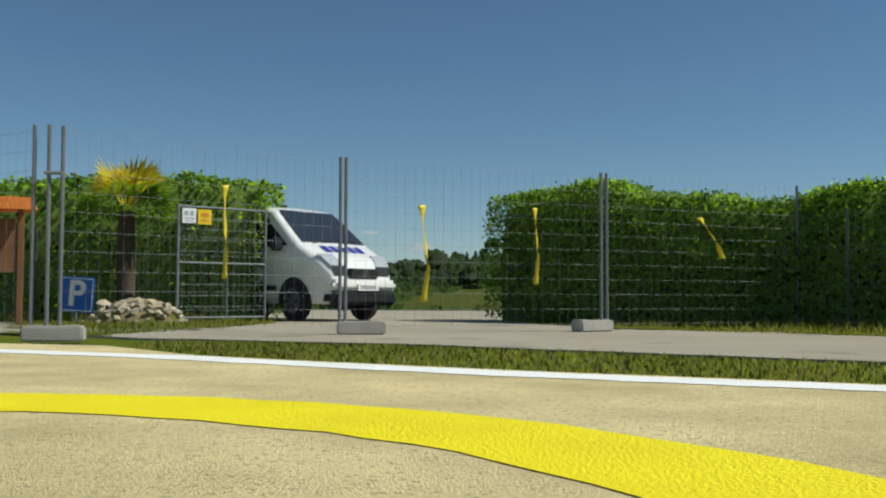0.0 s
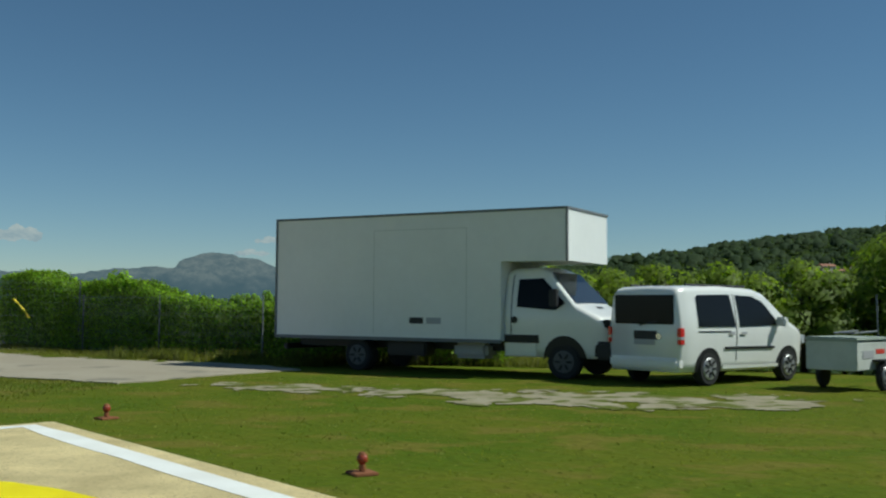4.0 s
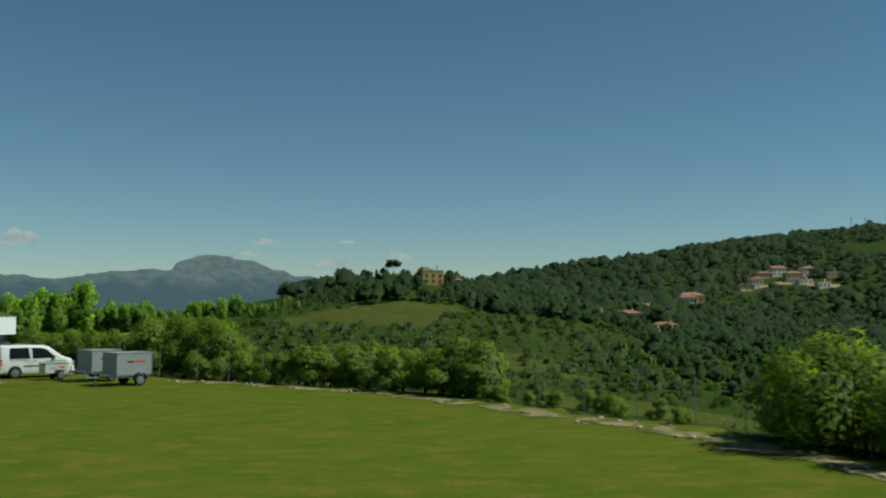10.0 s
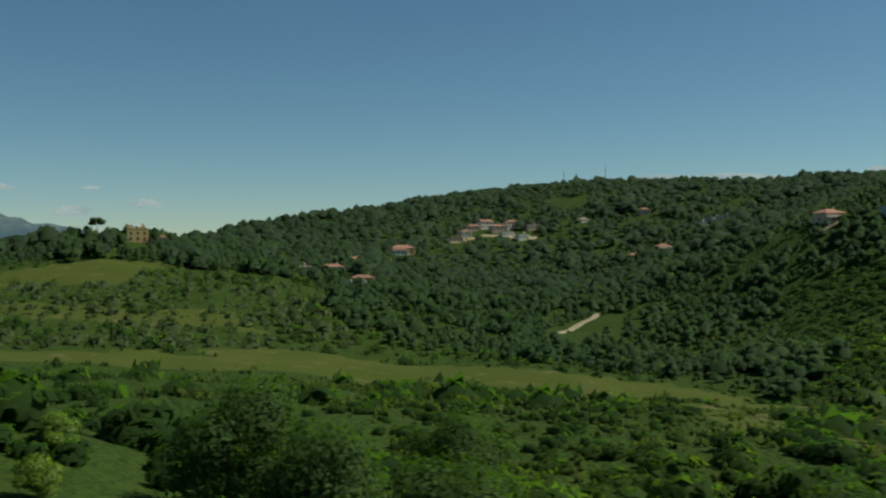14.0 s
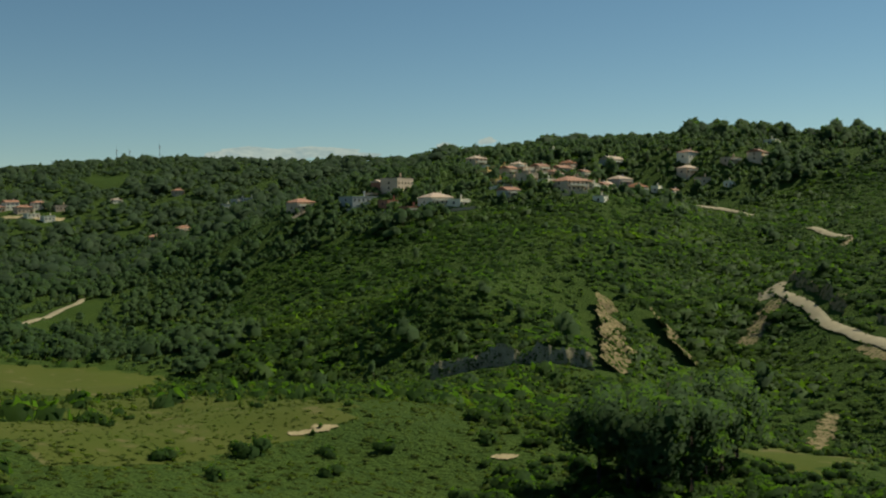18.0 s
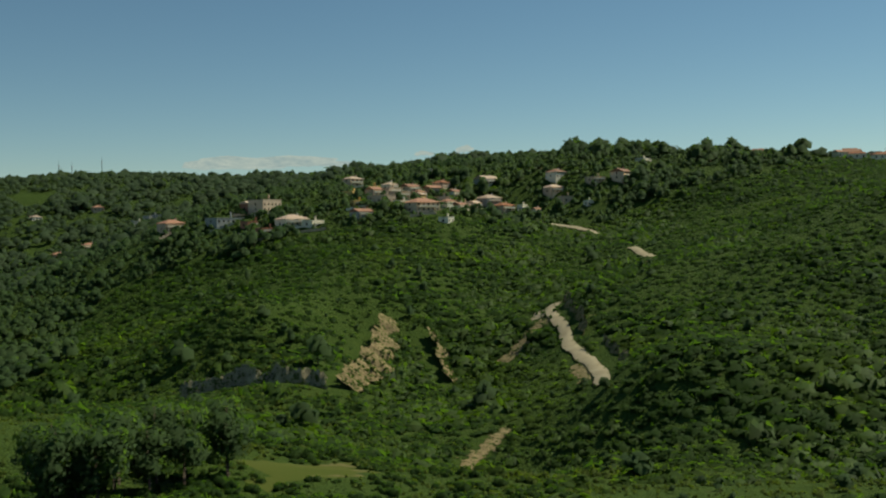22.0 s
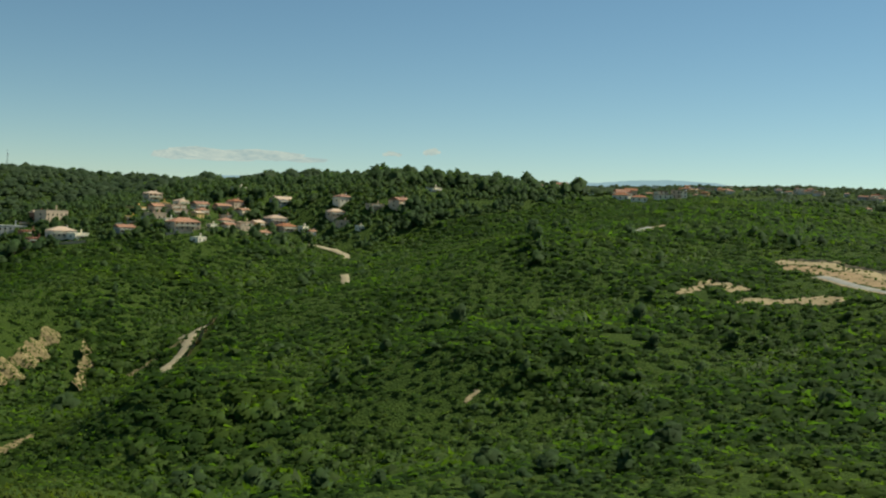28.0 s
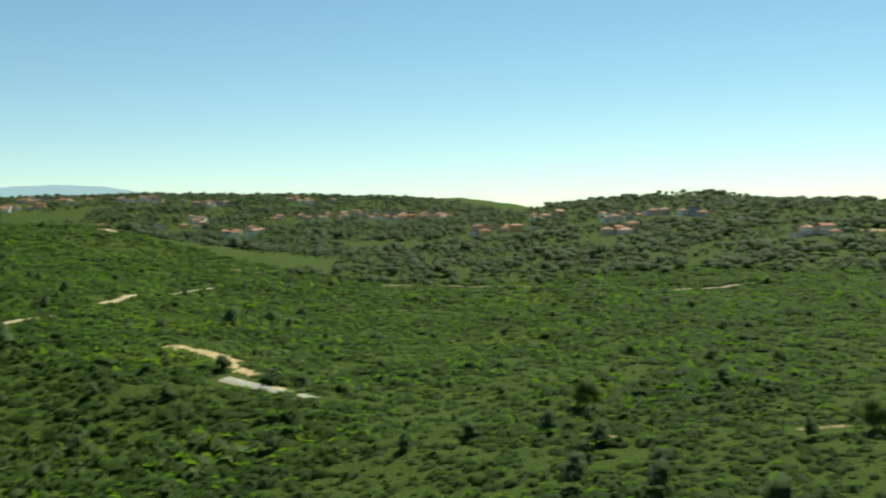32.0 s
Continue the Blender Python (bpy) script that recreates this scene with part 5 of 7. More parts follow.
def tape(pts, width, label, seed):
    """A strip of barrier tape that hangs and twists."""
    r = np.random.default_rng(seed)
    pts = np.array(pts, float)
    s = np.linspace(0, 1, 26)
    u = np.linspace(0, 1, len(pts))
    c = np.stack([np.interp(s, u, pts[:, k]) for k in range(3)], 1)
    a = 0.6 + 2.2 * s + 0.4 * np.sin(9 * s)
    side = np.stack([np.cos(a), np.sin(a) * 0.6, 0.12 * np.sin(7 * s)], 1) * (width / 2 * (0.75 + 0.25 * np.cos(11 * s)))[:, None]
    v = np.concatenate([c - side, c + side])
    k = np.arange(25)
    ob = soup("barrier_tape", v, np.stack([k, k + 1, k + 27, k + 26], 1), TAPE)
    ob.data.shade_smooth()
    mod = ob.modifiers.new("thick", "SOLIDIFY")
    mod.thickness = 0.002
    return tagged(ob, label, "barrier tape", group="barrier tapes")


def hung(t0, at_xy, z0, z1, sway, seed, width=0.09):
    x, y = at_xy
    tape([(x, y, z0), (x + sway * 0.4, y - 0.03, z0 * 0.7 + z1 * 0.3), (x + sway, y - 0.02, z0 * 0.35 + z1 * 0.65), (x + sway * 0.3, y, z1)], width, "yellow barrier tape knotted to the fence", seed)


hung(0, (-2.43, 10.36), 1.62, 0.64, 0.02, 1)
hung(0, (-0.42, 11.9), 1.56, 0.4, 0.08, 2, 0.12)
hung(0, (0.98, 12.47), 1.58, 0.62, 0.04, 3)
tape([(3.3, 13.54, 1.55), (3.46, 13.62, 1.36), (3.6, 13.7, 1.16), (3.66, 13.74, 1.0)], 0.13, "yellow barrier tape blown aside on the fence", 4)

# ---- palm, rocks, kiosk at the gate ----
palm = thing("palm_tree", "small fan palm with yellowed upper fronds beside the hedge", "palm", pose(-5.65, 16.9, 0) @ Matrix.Diagonal((1, 1, 1.09, 1)))
tv, tf, tm = joined([tapered([(0.0, 0, 0), (0.01, 0, 0.5), (0, 0.02, 1.1), (0, 0, 1.75)], [0.18, 0.16, 0.17, 0.13], 10)])
ob = soup("trunk", tv, tf, BARK)
ob.parent = palm
r = np.random.default_rng(12)
for k in range(45):
    a, up = r.uniform(0, 6.28), (0.15 + 0.85 * (k % 5) / 4)
    n = 13
    vs, fs = [], []
    axis = Vector((math.cos(a) * (1.15 - up * 0.75), math.sin(a) * (1.15 - up * 0.75), up * 0.75)).normalized()
    side = axis.cross(Vector((0, 0, 1))).normalized()
    nrm = side.cross(axis)
    root_p = Vector((0, 0, 1.72))
    hub = root_p + axis * 0.46
    vs += [root_p - side * 0.012, root_p + side * 0.012, hub + side * 0.012, hub - side * 0.012]
    fs.append((0, 1, 2, 3))
    for j in range(n):
        f = (j / (n - 1) - 0.5) * 2.7
        d = (axis * math.cos(f) + side * math.sin(f)) - nrm * 0.25 * abs(math.sin(f))
        tip = hub + d * 0.62 * (1 - 0.25 * abs(f) / 1.35) + Vector((0, 0, -0.06))
        wv = (axis * -math.sin(f) + side * math.cos(f)) * 0.03
        b0 = len(vs)
        vs += [hub, hub + d * 0.34 + wv, tip, hub + d * 0.34 - wv]
        fs.append((b0, b0 + 1, b0 + 2, b0 + 3))
    fr = soup("frond", [tuple(v) for v in vs], fs, FROND_Y if up > 0.7 else FROND)
    fr.parent = palm
    if up > 0.7:
        tagged(fr, "yellowed fan frond")
def heap_height(dx, dy):
    return 0.36 * max(0.0, 1 - (dx / 0.82) ** 2 - (dy / 0.5) ** 2) ** 0.7


hg = [(-0.82 + 1.64 * i / 24, -0.5 + j / 14) for j in range(15) for i in range(25)]
hq = (np.arange(14)[:, None] * 25 + np.arange(24)).ravel()
heap = soup("rubble_mound", [(x, y, heap_height(x, y) - 0.03 + 0.03 * noise.noise((x * 9, y * 9, 0))) for x, y in hg], np.stack([hq, hq + 1, hq + 26, hq + 25], 1), RIM_SOIL)
heap.matrix_world = pose(-5.2, 16.25, 0)
tagged(heap, "low mound of dry earth under the stones beside the gate", "mound")
for k in range(190):
    bm = bmesh.new()
    bmesh.ops.create_icosphere(bm, subdivisions=1, radius=1)
    sz = r.uniform(0.025, 0.075) if k else 0.15
    q = (r.uniform(0, 6), r.uniform(0, 6), r.uniform(0, 6))
    for v in bm.verts:
        v.co = v.co * (1 + 0.7 * noise.noise(v.co * 1.6 + Vector(q)) + 0.5 * noise.noise(v.co * 3.7 + Vector(q)))
        v.co = Vector((v.co.x * sz * 1.3, v.co.y * sz, v.co.z * sz * 0.75))
    dx, dy = r.normal(0, 0.36), r.normal(-0.08, 0.2)
    if k == 0:
        dx, dy = -0.6, 0.05
    ob = part("rock", bm, ROCK)
    ob.matrix_world = pose(-5.2 + dx, 16.25 + dy, heap_height(dx, dy) + sz * (0.25 if k else 0.6), r.uniform(-25, 25), r.uniform(-25, 25), r.uniform(0, 360))
    tagged(ob, "pale rough stone in a heap beside the gate", "rock", group="rock heap")
kiosk = thing("notice_board", "wooden notice board with a small orange tiled roof", "notice board", pose(-6.75, 14.6, 0, 0, 0, 25))
for x in (-0.5, 0.28):
    part("post", box(x - 0.05, x + 0.05, -0.05, 0.05, 0, 1.75, 0.01), WOOD, kiosk)
part("panel", box(-0.44, 0.22, -0.02, 0.02, 0.8, 1.6), WOOD, kiosk)
bm = bmesh.new()
for sgn in (-1, 1):
    vv = [bm.verts.new(c) for c in ((-0.75, sgn * 0.35, 1.72), (0.5, sgn * 0.35, 1.72), (0.42, 0, 1.93), (-0.67, 0, 1.93))]
    bm.faces.new(vv)
bmesh.ops.solidify(bm, geom=bm.faces[:], thickness=0.04)
part("roof", bm, ORANGE, kiosk, "orange pitched roof")


# ---- pad edge lamps ----
def edge_lamp(x, y):
    root = thing("pad_lamp", "small red lamp on a rusty foot plate in the grass", "lamp", pose(x, y, 0, 0, 0, 20 * x) @ Matrix.Diagonal((0.9, 0.9, 0.66, 1)), group="pad lamps")
    part("foot_plate", box(-0.13, 0.13, -0.12, 0.12, 0.0, 0.04, 0.01), RUST, root)
    part("stem", rod((0, 0, 0.05), (0, 0, 0.13), 0.035), RUST, root)
    bm = bmesh.new()
    bmesh.ops.create_uvsphere(bm, u_segments=12, v_segments=8, radius=0.055)
    for v in bm.verts:
        v.co = Vector((v.co.x, v.co.y, v.co.z * 1.4 + 0.2))
    part("lens", bm, DULL_RED, root, "dark red glass lens", smooth=True)
    part("cap", rod((0, 0, 0.255), (0, 0, 0.285), 0.045, 0.03), RUST, root)


edge_lamp(11.4, -2.56)
edge_lamp(14.88, -6.48)
edge_lamp(8.2, 0.4)
# ---- vehicles ----
class Shell:
    """A car body lofted from its side profile: top line, bottom line and half width."""

    def __init__(self, top, bottom, half, tumble=0.12, belt=1.0, nose=0.25, tail=0.1, corner=0.14):
        self.tx, self.tz = zip(*top)
        self.bottom, self.half, self.tumble, self.belt, self.nose, self.tail, self.corner = bottom, half, tumble, belt, nose, tail, corner
        self.x0, self.x1 = self.tx[0], self.tx[-1]

    def top(self, x):
        return float(np.interp(x, self.tx, self.tz))

    def wide(self, x, z):
        w = self.half
        f = max(0.0, (x - (self.x1 - 0.75)) / 0.75)
        b = max(0.0, (self.x0 + 0.35 - x) / 0.35)
        w *= 1 - self.nose * f ** 2.4 - self.tail * b ** 2
        if z > self.belt:
            w -= self.tumble * ((z - self.belt) / 0.8) ** 1.5
        else:
            w -= 0.05 * ((self.belt - z) / 0.7) ** 2
        return w

    def body(self, n=44):
        bm = bmesh.new()
        xs = np.unique(np.concatenate([np.linspace(self.x0, self.x1, n), np.array(self.tx)]))
        rows = []
        for x in xs:
            t, b = self.top(x), self.bottom
            c = min(self.corner, (t - b) * 0.35)
            sec = []
            for k in range(9):
                z = b + (t - c - b) * k / 8
                sec.append((self.wide(x, z), z))
            w = self.wide(x, t - c)
            for k in range(1, 6):
                a = math.pi / 2 * k / 5
                sec.append((w - c + c * math.cos(a), t - c + c * math.sin(a)))
            sec.append(((w - c) * 0.5, t + 0.012))
            full = sec + [(0, t + 0.018)] + [(-y, z) for y, z in reversed(sec)]
            rows.append([bm.verts.new((x, y, z)) for y, z in full])
        for a, b in zip(rows, rows[1:]):
            for k in range(len(a) - 1):
                bm.faces.new((a[k], b[k], b[k + 1], a[k + 1]))
            bm.faces.new((a[-1], b[-1], b[0], a[0]))
        bm.faces.new(rows[0])
        bm.faces.new(list(reversed(rows[-1])))
        bmesh.ops.recalc_face_normals(bm, faces=bm.faces)
        return bm

    def side_patch(self, pts, side, proud=0.008):
        """A panel on one flank from a polygon of (x, z)."""
        bm = bmesh.new()
        bm.faces.new([bm.verts.new((x, 0, z)) for x, z in pts])
        for k, n in ((0, Vector((1, 0, 0))), (2, Vector((0, 0, 1)))):
            lo, hi = min(p[k // 2] for p in pts), max(p[k // 2] for p in pts)
            for c in np.arange(lo + 0.09, hi - 0.02, 0.09):
                bmesh.ops.bisect_plane(bm, geom=bm.verts[:] + bm.edges[:] + bm.faces[:], plane_co=n * float(c), plane_no=n)
        for v in bm.verts:
            v.co.y = side * (self.wide(v.co.x, v.co.z) + proud)
        bmesh.ops.solidify(bm, geom=bm.faces[:], thickness=0.006)
        bmesh.ops.recalc_face_normals(bm, faces=bm.faces)
        return bm

    def top_patch(self, xa, xb, ya, yb, shrink=0.12, proud=0.01, n=7):
        """A panel on the sloping top (windscreen, bonnet) from x range and width shares."""
        bm = bmesh.new()
        grid = []
        for k in range(n):
            x = xa + (xb - xa) * k / (n - 1)
            w = self.wide(x, self.top(x) - 0.1) - shrink
            grid.append([bm.verts.new((x + 0.004, w * (ya + (yb - ya) * j / 8), self.top(x) + 0.014 + proud)) for j in range(9)])
        for a, b in zip(grid, grid[1:]):
            for j in range(8):
                bm.faces.new((a[j], b[j], b[j + 1], a[j + 1]))
        bmesh.ops.recalc_face_normals(bm, faces=bm.faces)
        return bm


def wheel(parent, x, y, r=0.32, w=0.21, side=-1, spokes=5, rim_mat=None):
    bm = bmesh.new()
    bmesh.ops.create_cone(bm, cap_ends=True, segments=28, radius1=r, radius2=r, depth=w)
    bmesh.ops.bevel(bm, geom=[e for e in bm.edges if len(e.link_faces) == 2 and e.calc_face_angle(0) > 0.8], offset=0.03, segments=2, affect="EDGES")
    m = Matrix.Translation((x, y, r)) @ Matrix.Rotation(radians(90), 4, "X")
    bmesh.ops.transform(bm, matrix=m, verts=bm.verts)
    root = part("wheel", bm, TYRE, parent, "black tyre")
    yo = y + side * (w / 2 + 0.004)
    bm = bmesh.new()
    bmesh.ops.create_cone(bm, cap_ends=True, segments=24, radius1=r * 0.66, radius2=r * 0.6, depth=0.02)
    bmesh.ops.transform(bm, matrix=Matrix.Translation((x, yo, r)) @ Matrix.Rotation(radians(90), 4, "X"), verts=bm.verts)
    rim = part("rim", bm, rim_mat or RIM, root, "grey steel rim")
    bm = bmesh.new()
    for k in range(spokes):
        a = 2 * math.pi * k / spokes
        add_rod(bm, (x + math.cos(a) * r * 0.2, yo + side * 0.012, r + math.sin(a) * r * 0.2), (x + math.cos(a) * r * 0.52, yo + side * 0.012, r + math.sin(a) * r * 0.52), r * 0.07, sides=6)
    part("wheel_cover", bm, BLACK, root)
    return root


def arch(parent, sh, x, r, side):
    bm = bmesh.new()
    pts = [(x + math.cos(a) * r, 0.3 + math.sin(a) * r) for a in np.linspace(math.pi, 0, 15)] + [(x + r, sh.bottom), (x - r, sh.bottom)]
    part("wheel_arch", sh.side_patch(pts, side, 0.006), BLACK, parent)


def lamp_box(parent, name, x0, x1, y0, y1, z0, z1, mat, label="", bevel=0.02):
    return part(name, box(x0, x1, y0, y1, z0, z1, bevel), mat, parent, label)


# white compact people carrier seen from behind
caddy = thing("people_carrier", "white compact people carrier with dark tinted windows parked on grass", "car", pose(19.3, 3.5, 0, 0, 0, 37) @ Matrix.Diagonal((0.93, 1, 1, 1)))
sh = Shell([(0, 1.72), (0.06, 1.78), (0.18, 1.81), (1.3, 1.84), (2.4, 1.8), (2.75, 1.72), (3.5, 1.2), (4.05, 1.02), (4.25, 0.85), (4.32, 0.55)], 0.26, 0.895, 0.13, 1.0, 0.3, 0.06)
part("body", sh.body(), WHITE_CAR, caddy, "white paintwork", smooth=True)
for sd in (-1, 1):
    part("side_window", sh.side_patch([(0.5, 1.08), (0.5, 1.6), (0.56, 1.66), (1.56, 1.68), (1.66, 1.08)], sd), DARK_GLASS, caddy, "dark tinted side window")
    part("side_window", sh.side_patch([(1.8, 1.08), (1.76, 1.67), (2.3, 1.65), (2.62, 1.55), (3.14, 1.1)], sd), DARK_GLASS, caddy, "dark front side window")
    part("moulding", sh.side_patch([(1.3, 0.66), (1.3, 0.71), (2.95, 0.7), (2.95, 0.65)], sd, 0.014), BLACK, caddy, "black side moulding")
    part("sill", sh.side_patch([(1.25, 0.3), (1.25, 0.37), (3.1, 0.36), (3.1, 0.3)], sd, 0.02), WHITE_CAR, caddy)
    part("door_gap", sh.side_patch([(1.685, 0.45), (1.685, 1.7), (1.695, 1.7), (1.695, 0.45)], sd, 0.004), BLACK, caddy)
    part("rail_groove", sh.side_patch([(0.5, 0.98), (0.5, 1.0), (1.5, 1.0), (1.5, 0.98)], sd, 0.004), BLACK, caddy)
    part("door_handle", sh.side_patch([(1.82, 0.93), (1.82, 0.98), (2.0, 0.98), (2.0, 0.93)], sd, 0.02), SIGN_GREY, caddy, "grey door handle")
    part("door_handle", sh.side_patch([(1.45, 0.93), (1.45, 0.98), (1.6, 0.98), (1.6, 0.93)], sd, 0.02), SIGN_GREY, caddy, "grey door handle")
    for x in (0.82, 3.45):
        arch(caddy, sh, x, 0.4, sd)
        wheel(caddy, x, sd * 0.80, 0.315, 0.2, sd, 7)
    for z0, z1, mat, label in ((0.76, 0.85, RED_LENS, "red tail light"), (0.85, 0.9, LIGHT_GLASS, "clear indicator band"), (0.9, 1.06, RED_LENS, "red tail light")):
        lamp_box(caddy, "tail_light", -0.03, 0.1, sd * 0.84 - 0.045, sd * 0.84 + 0.045, z0, z1, mat, label, 0.012)
    mirror = part("wing_mirror", box(2.98, 3.12, sd * 0.9 - (0.0 if sd > 0 else 0.22), sd * 0.9 + (0.22 if sd > 0 else 0.0), 1.08, 1.26, 0.03), WHITE_CAR, caddy)
    lamp_box(caddy, "headlight", 4.08, 4.25, sd * 0.66 - 0.12, sd * 0.66 + 0.1, 0.72, 0.9, LIGHT_GLASS)
part("rear_window", box(-0.022, 0.02, -0.71, 0.71, 1.12, 1.66, 0.012), DARK_GLASS, caddy, "dark tinted rear window")
part("rear_bumper", box(-0.06, 0.14, -0.84, 0.84, 0.3, 0.52, 0.05), WHITE_CAR, caddy)
part("plate_recess", box(-0.018, 0.0, -0.32, 0.24, 0.84, 1.0, 0.01), BLACK, caddy, "dark handle recess")
part("number_plate", box(-0.026, -0.01, -0.28, 0.22, 0.74, 0.84), SIGN_GREY, caddy, "number plate")
part("badge", rod((-0.02, -0.36, 0.9), (-0.005, -0.36, 0.9), 0.06, sides=16), CHROME, caddy, "round chrome badge")
part("rear_wiper", rod((-0.03, 0.1, 1.1), (-0.03, -0.35, 1.18), 0.012), BLACK, caddy)
part("windscreen", sh.top_patch(2.8, 3.46, -1, 1, 0.14), DARK_GLASS, caddy)
for y in (-0.66, 0.66):
    part("roof_rail", rod((0.4, y, 1.85), (2.3, y, 1.84), 0.018), BLACK, caddy)

# white van behind the gate
vito = thing("van", "white panel van with blue bonnet lettering parked behind the gate", "van", pose(-5.32, 20.9, 0.02, 0, 0, -39) @ Matrix.Diagonal((1, 1, 1.1, 1)))
sh = Shell([(0, 1.7), (0.1, 1.84), (0.4, 1.9), (2.9, 1.92), (3.12, 1.86), (3.95, 1.26), (4.45, 1.02), (4.62, 0.86), (4.72, 0.5)], 0.28, 0.95, 0.15, 1.05, 0.26, 0.05)
part("body", sh.body(), WHITE_CAR, vito, "white paintwork", smooth=True)
part("windscreen", sh.top_patch(3.14, 3.92, -1, 1, 0.15), WINDSCREEN, vito, "dark windscreen")
for k in range(5):
    part("bonnet_lettering", sh.top_patch(4.04, 4.26, -0.6 + 0.25 * k, -0.42 + 0.25 * k, 0.1), BLUE_PRINT, vito, "blue lettering bar")
for y in (-0.55, 0.1):
    part("wiper", rod((3.95, y, 1.3), (3.86, y + 0.5, 1.36), 0.012), BLACK, vito)
part("grille", box(4.6, 4.72, -0.38, 0.38, 0.7, 0.86, 0.03), BLACK, vito, "black radiator grille")
for k in range(3):
    part("grille_bar", box(4.7, 4.735, -0.34, 0.34, 0.73 + k * 0.045, 0.742 + k * 0.045), CHROME, vito)
part("badge", rod((4.71, 0, 0.785), (4.745, 0, 0.785), 0.075, sides=20), CHROME, vito, "round chrome badge")
part("bumper", box(4.42, 4.79, -0.8, 0.8, 0.5, 0.68, 0.06), WHITE_CAR, vito, "white painted bumper")
part("air_dam", box(4.42, 4.8, -0.8, 0.8, 0.26, 0.497, 0.06), BLACK, vito, "dark grey lower bumper")
part("number_plate", box(4.795, 4.812, -0.26, 0.26, 0.5, 0.61), SIGN_WHITE, vito, "white number plate")
part("plate_marking", box(4.811, 4.816, -0.2, 0.2, 0.525, 0.585), SIGN_GREY, vito)
for sd in (-1, 1):
    part("headlight", sh.top_patch(4.34, 4.64, min(sd * 0.55, sd * 0.98), max(sd * 0.55, sd * 0.98), 0.02), LIGHT_GLASS, vito, "clear headlight")
    part("headlight_rim", sh.top_patch(4.6, 4.66, min(sd * 0.5, sd * 0.98), max(sd * 0.5, sd * 0.98), 0.02), BLACK, vito)
    part("side_window", sh.side_patch([(2.35, 1.2), (2.35, 1.72), (3.0, 1.72), (3.7, 1.24)], sd), DARK_GLASS, vito)
    part("side_window", sh.side_patch([(0.8, 1.2), (0.8, 1.7), (2.2, 1.72), (2.2, 1.2)], sd), DARK_GLASS, vito)
    part("wing_mirror", box(3.42, 3.58, sd * 1.05 - 0.12, sd * 1.05 + 0.12, 1.15, 1.38, 0.04), BLACK, vito)
    part("side_strip", sh.side_patch([(0.5, 0.5), (0.5, 0.58), (3.4, 0.58), (3.4, 0.5)], sd, 0.014), BLACK, vito)
    for x in (0.85, 3.85):
        arch(vito, sh, x, 0.42, sd)
        wheel(vito, x, sd * 0.86, 0.33, 0.22, sd, 6, RIM_DARK)

# box lorry with a body over the cab
truck = thing("box_lorry", "white box lorry with a body over its cab, parked on grass", "lorry", pose(18.0, 4.48, 0, 0, 0, -30))
BL, BW = 7.26, 2.2
bm = bmesh.new()
prof = [(-BL, 0.72), (-1.45, 0.72), (-1.45, 2.34), (0, 2.34), (0, 3.38), (-BL, 3.38)]
a = [bm.verts.new((x, 0, z)) for x, z in prof]
b = [bm.verts.new((x, BW, z)) for x, z in prof]
bm.faces.new(a)
bm.faces.new(list(reversed(b)))
for k in range(6):
    bm.faces.new((a[k], b[k], b[(k + 1) % 6], a[(k + 1) % 6]))
bmesh.ops.recalc_face_normals(bm, faces=bm.faces)
part("box_body", bm, BOX_WHITE, truck, "plain white box panels")
for x0, x1, y0, y1, z0, z1 in ((-BL - 0.02, 0.02, -0.02, 0.03, 3.36, 3.41), (-BL - 0.02, 0.02, BW - 0.03, BW + 0.02, 3.36, 3.41), (-0.03, 0.02, 0, BW, 3.36, 3.41), (-BL - 0.02, -BL + 0.03, 0, BW, 3.36, 3.41), (-BL, -1.45, -0.02, 0.03, 0.68, 0.75), (-0.02, 0.02, -0.02, 0.03, 2.32, 3.38), (-BL - 0.02, -BL + 0.03, -0.02, 0.03, 0.7, 3.38)):
    part("edge_trim", box(x0, x1, y0, y1, z0, z1), GALV, truck, "grey metal edge trim")
for x0, x1, z0, z1 in ((-4.55, -4.54, 0.8, 3.05), (-2.25, -2.24, 0.8, 3.05), (-4.55, -2.24, 3.05, 3.06)):
    part("door_seam", box(x0, x1, -0.006, 0.004, z0, z1), WHITE_SHEET, truck)
part("side_label", box(-3.62, -3.28, -0.008, 0.0, 1.05, 1.18), BLACK, truck, "dark label bar")
part("side_label", box(-3.2, -2.85, -0.008, 0.0, 1.05, 1.18), SIGN_GREY, truck, "pale label bar")
part("chassis", box(-BL + 0.3, -0.6, 0.55, 1.65, 0.5, 0.7), BLACK, truck, "black chassis rails")
part("underrun_bar", box(-BL + 0.15, -BL + 0.28, 0.1, 2.1, 0.42, 0.55, 0.02), BLACK, truck)
part("fuel_tank", box(-2.7, -1.9, 0.25, 0.8, 0.34, 0.68, 0.08), SIGN_GREY, truck, "grey tank")
part("tool_box", box(-4.3, -3.3, 0.15, 0.6, 0.36, 0.66, 0.04), BLACK, truck)
cab = part("cab", Shell([(-1.43, 2.12), (-1.3, 2.2), (-0.75, 2.22), (-0.5, 2.12), (0.12, 1.46), (0.62, 1.22), (0.78, 1.0), (0.84, 0.55)], 0.42, 0.98, 0.16, 1.2, 0.2, 0.0, 0.12).body(34), WHITE_CAR, truck, "white cab", smooth=True)
cs = Shell([(-1.43, 2.12), (-1.3, 2.2), (-0.75, 2.22), (-0.5, 2.12), (0.12, 1.46), (0.62, 1.22), (0.78, 1.0), (0.84, 0.55)], 0.42, 0.98, 0.16, 1.2, 0.2, 0.0, 0.12)
cab.matrix_basis = Matrix.Translation((0, BW / 2, 0))


